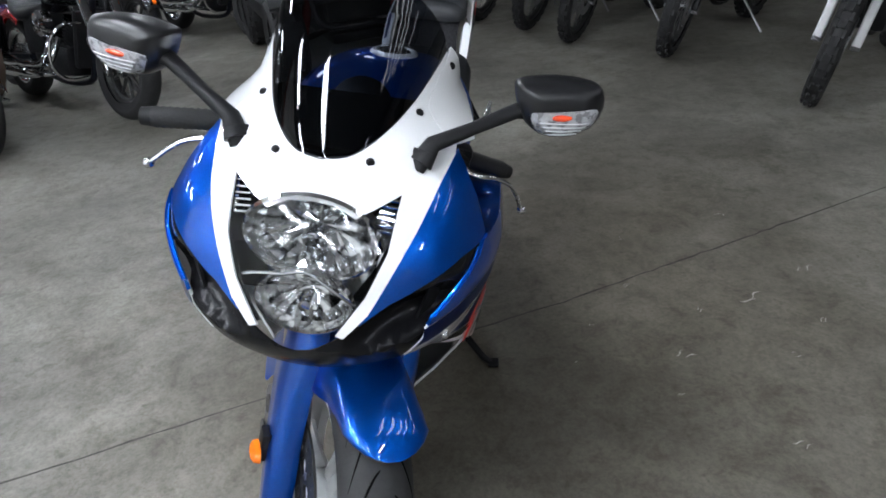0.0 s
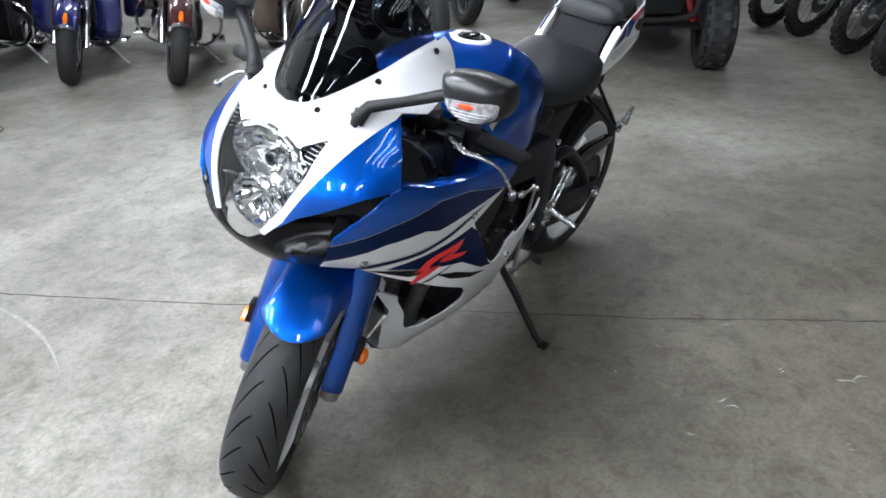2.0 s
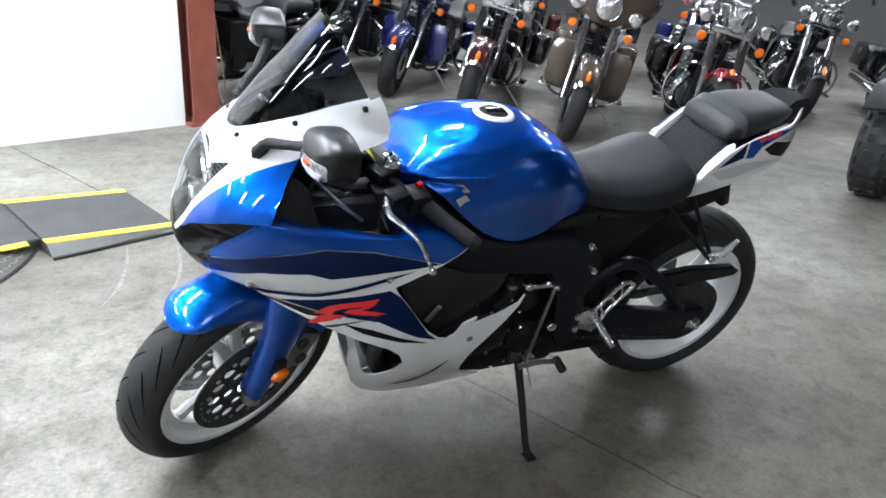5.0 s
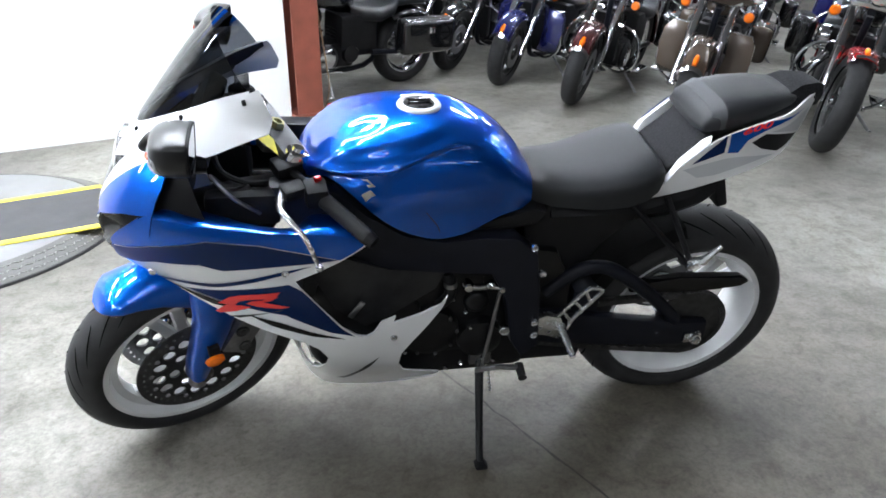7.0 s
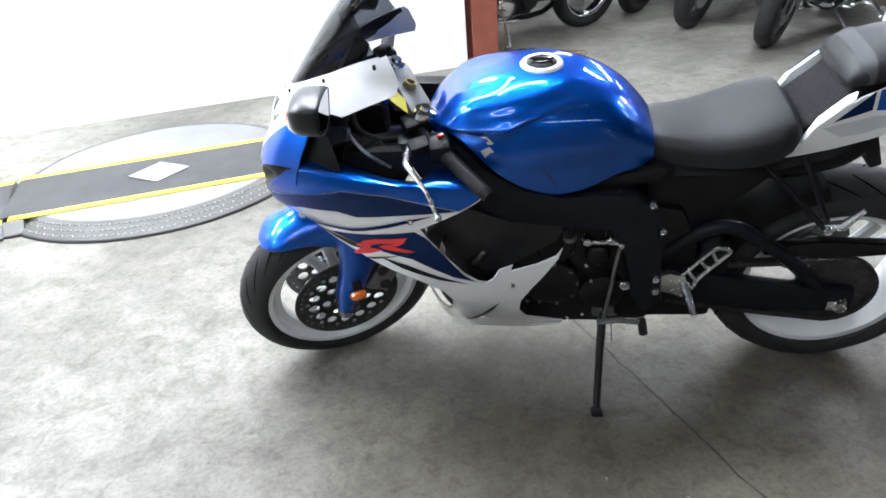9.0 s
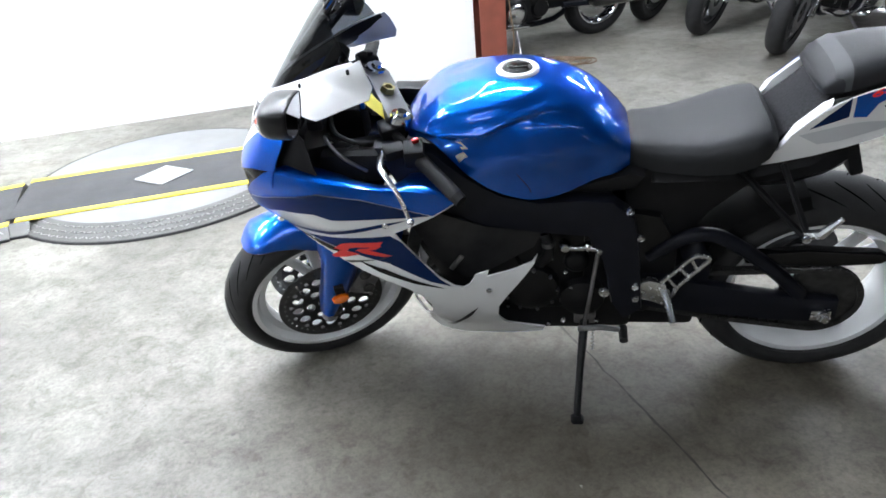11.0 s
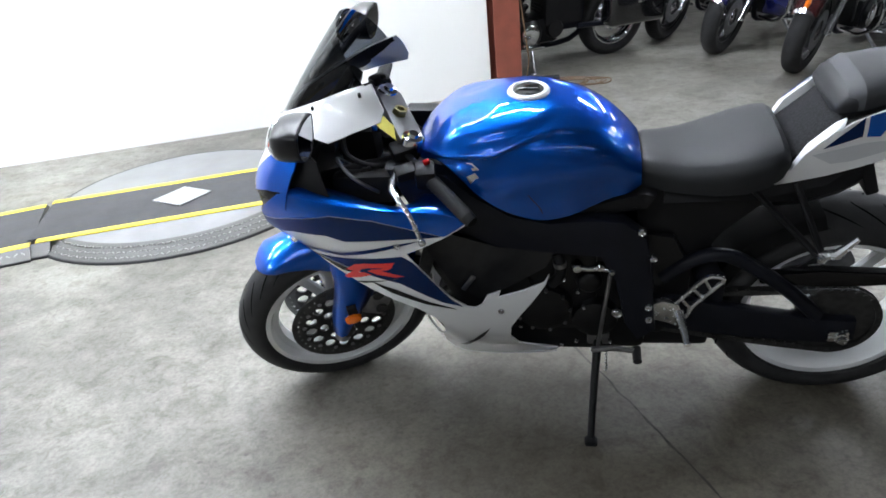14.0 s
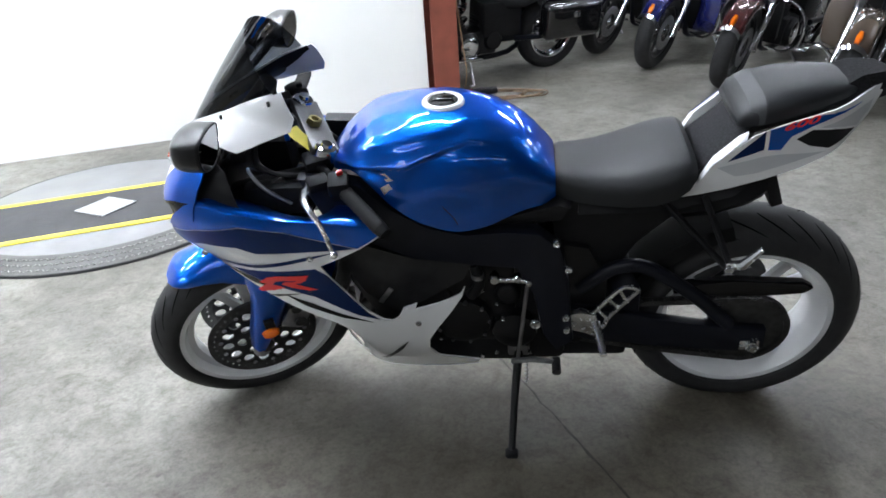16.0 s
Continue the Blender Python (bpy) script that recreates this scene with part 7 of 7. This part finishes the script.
cruiser((-2.30, -2.16), 54, P_BLACK, P_RED, label="black cruiser with red mudguards and chrome forks parked in a row", turn=4, span=(62, 150))
cruiser((-1.60, -2.80), 52, P_BRONZE, P_BRONZE, label="bronze touring cruiser with chrome engine guard parked in a row", turn=5, wing=True)
cruiser((-1.18, -3.70), 50, P_BLACK, P_MAROON, label="black and maroon touring cruiser with amber lamps parked in a row", turn=6)
cruiser((-0.80, -4.53), 48, P_BLUE, P_BLUE, label="deep blue touring cruiser with chrome forks parked in a row", turn=6, wing=True)
cruiser((-0.47, -5.34), 46, P_BLACK, P_BLACK, label="black cruiser motorcycle with passing lamps parked in a row", turn=5)
cruiser((-0.15, -6.15), 44, P_BLACK, P_BLACK, label="black touring cruiser at the far end of the row", turn=5)
cruiser((1.52, -4.10), 28, P_BLACK, P_BLACK, label="black bagger motorcycle with red tail lamp parked beyond the post", turn=5, lean=8)
# a second rank behind
for k, (x, y, c, w) in enumerate(((-4.3, -3.0, P_BLACK, "black cruiser standing in the second rank"), (-3.7, -3.9, P_BLUE, "dark blue cruiser standing in the second rank"), (-3.3, -4.9, P_BLACK, "black cruiser with bags standing in the second rank"), (-2.7, -5.8, P_MAROON, "maroon cruiser standing in the second rank"), (-4.95, -2.1, P_BLACK, "black cruiser standing in the second rank"), (-5.6, -1.25, P_BLACK, "black cruiser standing in the second rank"))):
    cruiser((x, y), 50, c, c, label=w, turn=4)


# ---- dirt bikes and the side-by-side ----
def knobby(c, R, w, rim, n=26):
    """Square tread blocks round a tyre."""
    bm = bmesh.new()
    for k in range(n):
        a = 2 * math.pi * k / n
        for q, off in ((-0.75, 0.5), (-0.28, 0.0), (0.28, 0.0), (0.75, 0.5)):
            aa = a + off * 2 * math.pi / n
            r = R - w * 0.4 * (1 - math.cos(q)) + 0.004
            m = Matrix.Translation((c[0] + r * math.cos(aa), c[1] + w / 2 * math.sin(q), c[2] + r * math.sin(aa))) @ Matrix.Rotation(-aa, 4, "Y") @ Matrix.Rotation(-q * 0.8, 4, "Z")
            add_box(bm, (0, 0, 0), (0.018, w * 0.17, 2 * math.pi * R / n * 0.5), 0, m)
    return bm


def dirt_bike(place, heading, plastic, label, lean=9, turn=12, group="parked off-road bikes"):
    b = thing("dirt_bike", label, "motorcycle", Matrix.Translation((place[0], place[1], 0.0)) @ pose(0, 0, 0, 0, 0, heading) @ pose(0, 0, 0, -lean, 0, 0), group)
    A, B = Vector((0, 0, 0.345)), Vector((-1.45, 0, 0.33))
    rk = Vector((-0.45, 0, 0.893))
    hd = Vector((0.12, 0, 0))
    st = Matrix.Translation(hd) @ Matrix.Rotation(radians(turn), 4, rk) @ Matrix.Translation(-hd)
    fw = part("front_wheel", lathe(rim_profile(0.265, 0.05), 36, Matrix.Translation(A), closed=True), M_DARKSTEEL, b)
    fw.matrix_basis = st
    part("front_tyre", lathe(tyre_profile(0.34, 0.095, 0.27, 0.4), 40, Matrix.Translation(A)), M_RUBBER, fw)
    tagged(part("tread_block", knobby(A, 0.34, 0.095, 0.27), M_RUBBER, fw, smooth=False), kind="stuff")
    sp = bmesh.new()
    for k in range(18):
        a = 2 * math.pi * k / 18
        add_tube(sp, [A + Vector((0.03 * math.cos(a + 0.5), 0.02 * (-1) ** k, 0.03 * math.sin(a + 0.5))), A + Vector((0.25 * math.cos(a), 0, 0.25 * math.sin(a)))], 0.003, 4)
    part("spokes", sp, M_STEEL, fw)
    part("brake_disc", lathe([(0.06, 0.05), (0.125, 0.05), (0.125, 0.054), (0.06, 0.054)], 28, Matrix.Translation(A), closed=True), M_STEEL, fw)
    part("hub", lathe([(0, -0.055), (0.03, -0.05), (0.035, 0), (0.03, 0.05), (0, 0.055)], 16, Matrix.Translation(A)), M_ALU, fw)
    for s in (-1, 1):
        y = s * 0.095
        o = part("fork_leg", tube([A + Vector((0.0, y, -0.03)), A + Vector((0, y, 0)) + rk * 0.42], 0.024, 12), M_STEEL, b)
        o.matrix_basis = st
        part("fork_guard", tube([A + Vector((0.035, y, 0)), A + Vector((0.035, y, 0)) + rk * 0.36], 0.022, 8, flat=0.6), plastic, o)
        part("fork_tube", tube([A + Vector((0, y, 0)) + rk * 0.40, A + Vector((0, y, 0)) + rk * 0.78], 0.029, 12), M_BLACK, o)
    rings = []
    for i in range(9):
        t = i / 8
        x = 0.36 - 0.95 * t
        z = 0.76 + 0.10 * math.sin(t * 2.2)
        w = 0.045 + 0.04 * math.sin(math.pi * min(1, t * 1.3))
        rings.append([(x, -w, z - 0.02), (x, -w * 0.6, z + 0.012), (x, 0, z + 0.02), (x, w * 0.6, z + 0.012), (x, w, z - 0.02), (x, 0, z + 0.012)])
    o = part("front_mudguard", loft(rings), plastic, b)
    o.matrix_basis = st
    bar = part("handlebar", tube([A + rk * 0.84 + Vector((-0.18, y, z)) for y, z in ((-0.40, 0.10), (-0.2, 0.13), (-0.08, 0.03), (0.08, 0.03), (0.2, 0.13), (0.40, 0.10))], 0.012, 8, smooth=3), M_BLACK, b)
    bar.matrix_basis = st
    part("number_plate", box(A + rk * 0.72 + Vector((0.07, 0, 0)), (0.03, 0.2, 0.2), 0.012, pose(0, 0, 0, 0, -25, 0)), plastic, b).matrix_basis = st
    part("engine", merge_bm(box((-0.72, 0, 0.40), (0.34, 0.2, 0.26), 0.05), box((-0.66, 0, 0.60), (0.14, 0.13, 0.20), 0.02)), M_ENGINE, b)
    part("frame", merge_bm(tube([(-0.36, 0, 0.86), (-0.48, 0, 0.42), (-0.62, 0, 0.26), (-0.92, 0, 0.27), (-1.0, 0, 0.62), (-0.40, 0, 0.84)], 0.022, 8, smooth=3)), M_BLACK, b)
    for s in (-1, 1):
        part("radiator_shroud", shell([(-0.34, 0.84), (-0.44, 0.60), (-0.62, 0.66), (-0.86, 0.80), (-0.70, 0.90), (-0.45, 0.92)], lambda x, z: 0.13 + 0.05 * (x + 0.6), 0.006, 0.1, sign=s), plastic, b)
        part("swingarm", tube([(-0.92, s * 0.08, 0.38), (B.x, s * 0.09, B.z)], 0.022, 8), M_ALU, b)
        part("side_panel", shell([(-0.90, 0.80), (-0.95, 0.58), (-1.25, 0.76), (-1.45, 0.88), (-1.2, 0.86)], lambda x, z: 0.11, 0.006, 0.1, sign=s), plastic, b)
    part("seat", box((-1.05, 0, 0.90), (0.75, 0.16, 0.07), 0.03), M_SEAT, b)
    part("rear_mudguard", box((-1.62, 0, 0.92), (0.50, 0.15, 0.025), 0.01, pose(0, 0, 0, 0, 8, 0)), plastic, b)
    rw = part("rear_wheel", lathe(rim_profile(0.235, 0.06), 36, Matrix.Translation(B), closed=True), M_DARKSTEEL, b)
    part("rear_tyre", lathe(tyre_profile(0.33, 0.12, 0.24, 0.4), 40, Matrix.Translation(B)), M_RUBBER, rw)
    tagged(part("tread_block", knobby(B, 0.33, 0.12, 0.24), M_RUBBER, rw, smooth=False), kind="stuff")
    part("kick_stand", tube([(-0.85, 0.10, 0.30), (-0.78, 0.34, 0.075)], 0.010, 6), M_STEEL, b)
    return b


d1 = dirt_bike((-2.9, 1.57), -38, M_BLACK, "black off-road motorcycle with knobby tyres parked in a row")
dirt_bike((-1.60, 2.05), -40, P_WHITE, "white and black off-road motorcycle with knobby tyres")
for x, y in ((-3.62, 0.97), (-4.27, 0.64), (-4.9, 0.20), (-5.3, -0.18)):
    copy_thing(d1, Matrix.Translation((x, y, 0.0)) @ pose(0, 0, 0, 0, 0, -38) @ pose(0, 0, 0, -9, 0, 0))


def side_by_side():
    m = Matrix.Translation((-3.12, -0.70, 0)) @ pose(0, 0, 0, 0, 0, 24)
    v = thing("utility_vehicle", "black side-by-side off-road vehicle with red shocks and knobby tyres", "off-road vehicle", m)
    for x in (0.0, -1.95):
        for s in (-1, 1):
            c = Vector((x, s * 0.52, 0.32))
            w = part("wheel", lathe(rim_profile(0.165, 0.18), 32, Matrix.Translation(c), closed=True), M_DARKSTEEL, v)
            part("tyre", lathe(tyre_profile(0.315, 0.24, 0.17, 0.25), 40, Matrix.Translation(c)), M_RUBBER, w)
            tagged(part("tread_block", knobby(c, 0.315, 0.24, 0.17, 20), M_RUBBER, w, smooth=False), kind="stuff")
            part("hub", lathe([(0, -0.08), (0.1, -0.05), (0.15, 0), (0.1, 0.06), (0, 0.08)], 20, Matrix.Translation(c)), M_BLACK, w)
            part("suspension_arm", tube([(x, s * 0.42, 0.30), (x - 0.05, s * 0.15, 0.36)], 0.022, 8), M_BLACK, v)
            part("shock_absorber", tube([(x - 0.02, s * 0.38, 0.34), (x - 0.05, s * 0.24, 0.80)], 0.035, 12), P_RED if x == 0 else M_BLACK, v, "coil-over shock")
    part("skid_plate", box((-0.9, 0, 0.30), (2.1, 0.42, 0.08), 0.03), M_BLACK, v)
    part("bumper", merge_bm(tube([(0.30, -0.34, 0.62), (0.40, -0.3, 0.45), (0.42, 0, 0.42), (0.40, 0.3, 0.45), (0.30, 0.34, 0.62)], 0.022, 8, smooth=4), tube([(0.34, -0.32, 0.60), (0.38, 0, 0.62), (0.34, 0.32, 0.60)], 0.02, 8, smooth=3)), M_BLACK, v)
    part("grille", box((0.22, 0, 0.60), (0.12, 0.5, 0.34), 0.05), M_BLACK, v)
    rings = []
    for x, w, z0, z1 in ((0.34, 0.30, 0.66, 0.82), (0.2, 0.44, 0.62, 0.92), (-0.1, 0.56, 0.66, 1.0), (-0.45, 0.62, 0.68, 1.06), (-0.6, 0.62, 0.60, 1.06)):
        rings.append([(x, -w, z0), (x, -w, (z0 + z1) / 2), (x, -w * 0.7, z1), (x, w * 0.7, z1), (x, w, (z0 + z1) / 2), (x, w, z0)])
    part("bonnet", loft(rings), P_BLACK, v, "black front bodywork", angle=30)
    for s in (-1, 1):
        part("red_trim", box((0.10, s * 0.50, 0.70), (0.26, 0.05, 0.05), 0.015, pose(0, 0, 0, 0, 20, -s * 20)), P_RED, v, "red trim panel")
    for s in (-1, 1):
        part("headlight", box((0.27, s * 0.30, 0.80), (0.10, 0.16, 0.08), 0.03, pose(0, 0, 0, 0, 0, s * 25)), P_WHITE, v, "white headlight")
        part("mudguard", loft([[(x, s * (0.40), z), (x, s * 0.64, z - 0.02), (x, s * 0.64, z - 0.035), (x, s * 0.40, z - 0.015)] for x, z in ((0.36, 0.62), (0.2, 0.74), (-0.1, 0.76), (-0.34, 0.62))]), M_BLACK, v)
        part("cage_bar", tube([(-0.5, s * 0.58, 1.0), (-0.8, s * 0.56, 1.75), (-1.5, s * 0.56, 1.80), (-2.1, s * 0.56, 1.0)], 0.025, 8, smooth=4), M_BLACK, v)
        part("side_sill", box((-1.05, s * 0.52, 0.46), (1.1, 0.16, 0.14), 0.04), M_BLACK, v)
        part("seat", merge_bm(box((-1.15, s * 0.27, 0.72), (0.48, 0.44, 0.14), 0.05), box((-1.40, s * 0.27, 1.02), (0.14, 0.44, 0.6), 0.05)), M_SEAT, v)
    part("cargo_box", box((-2.0, 0, 0.86), (0.8, 1.1, 0.34), 0.04), M_BLACK, v)
    part("dashboard", box((-0.62, 0, 0.98), (0.14, 1.1, 0.26), 0.05), M_BLACK, v)


side_by_side()
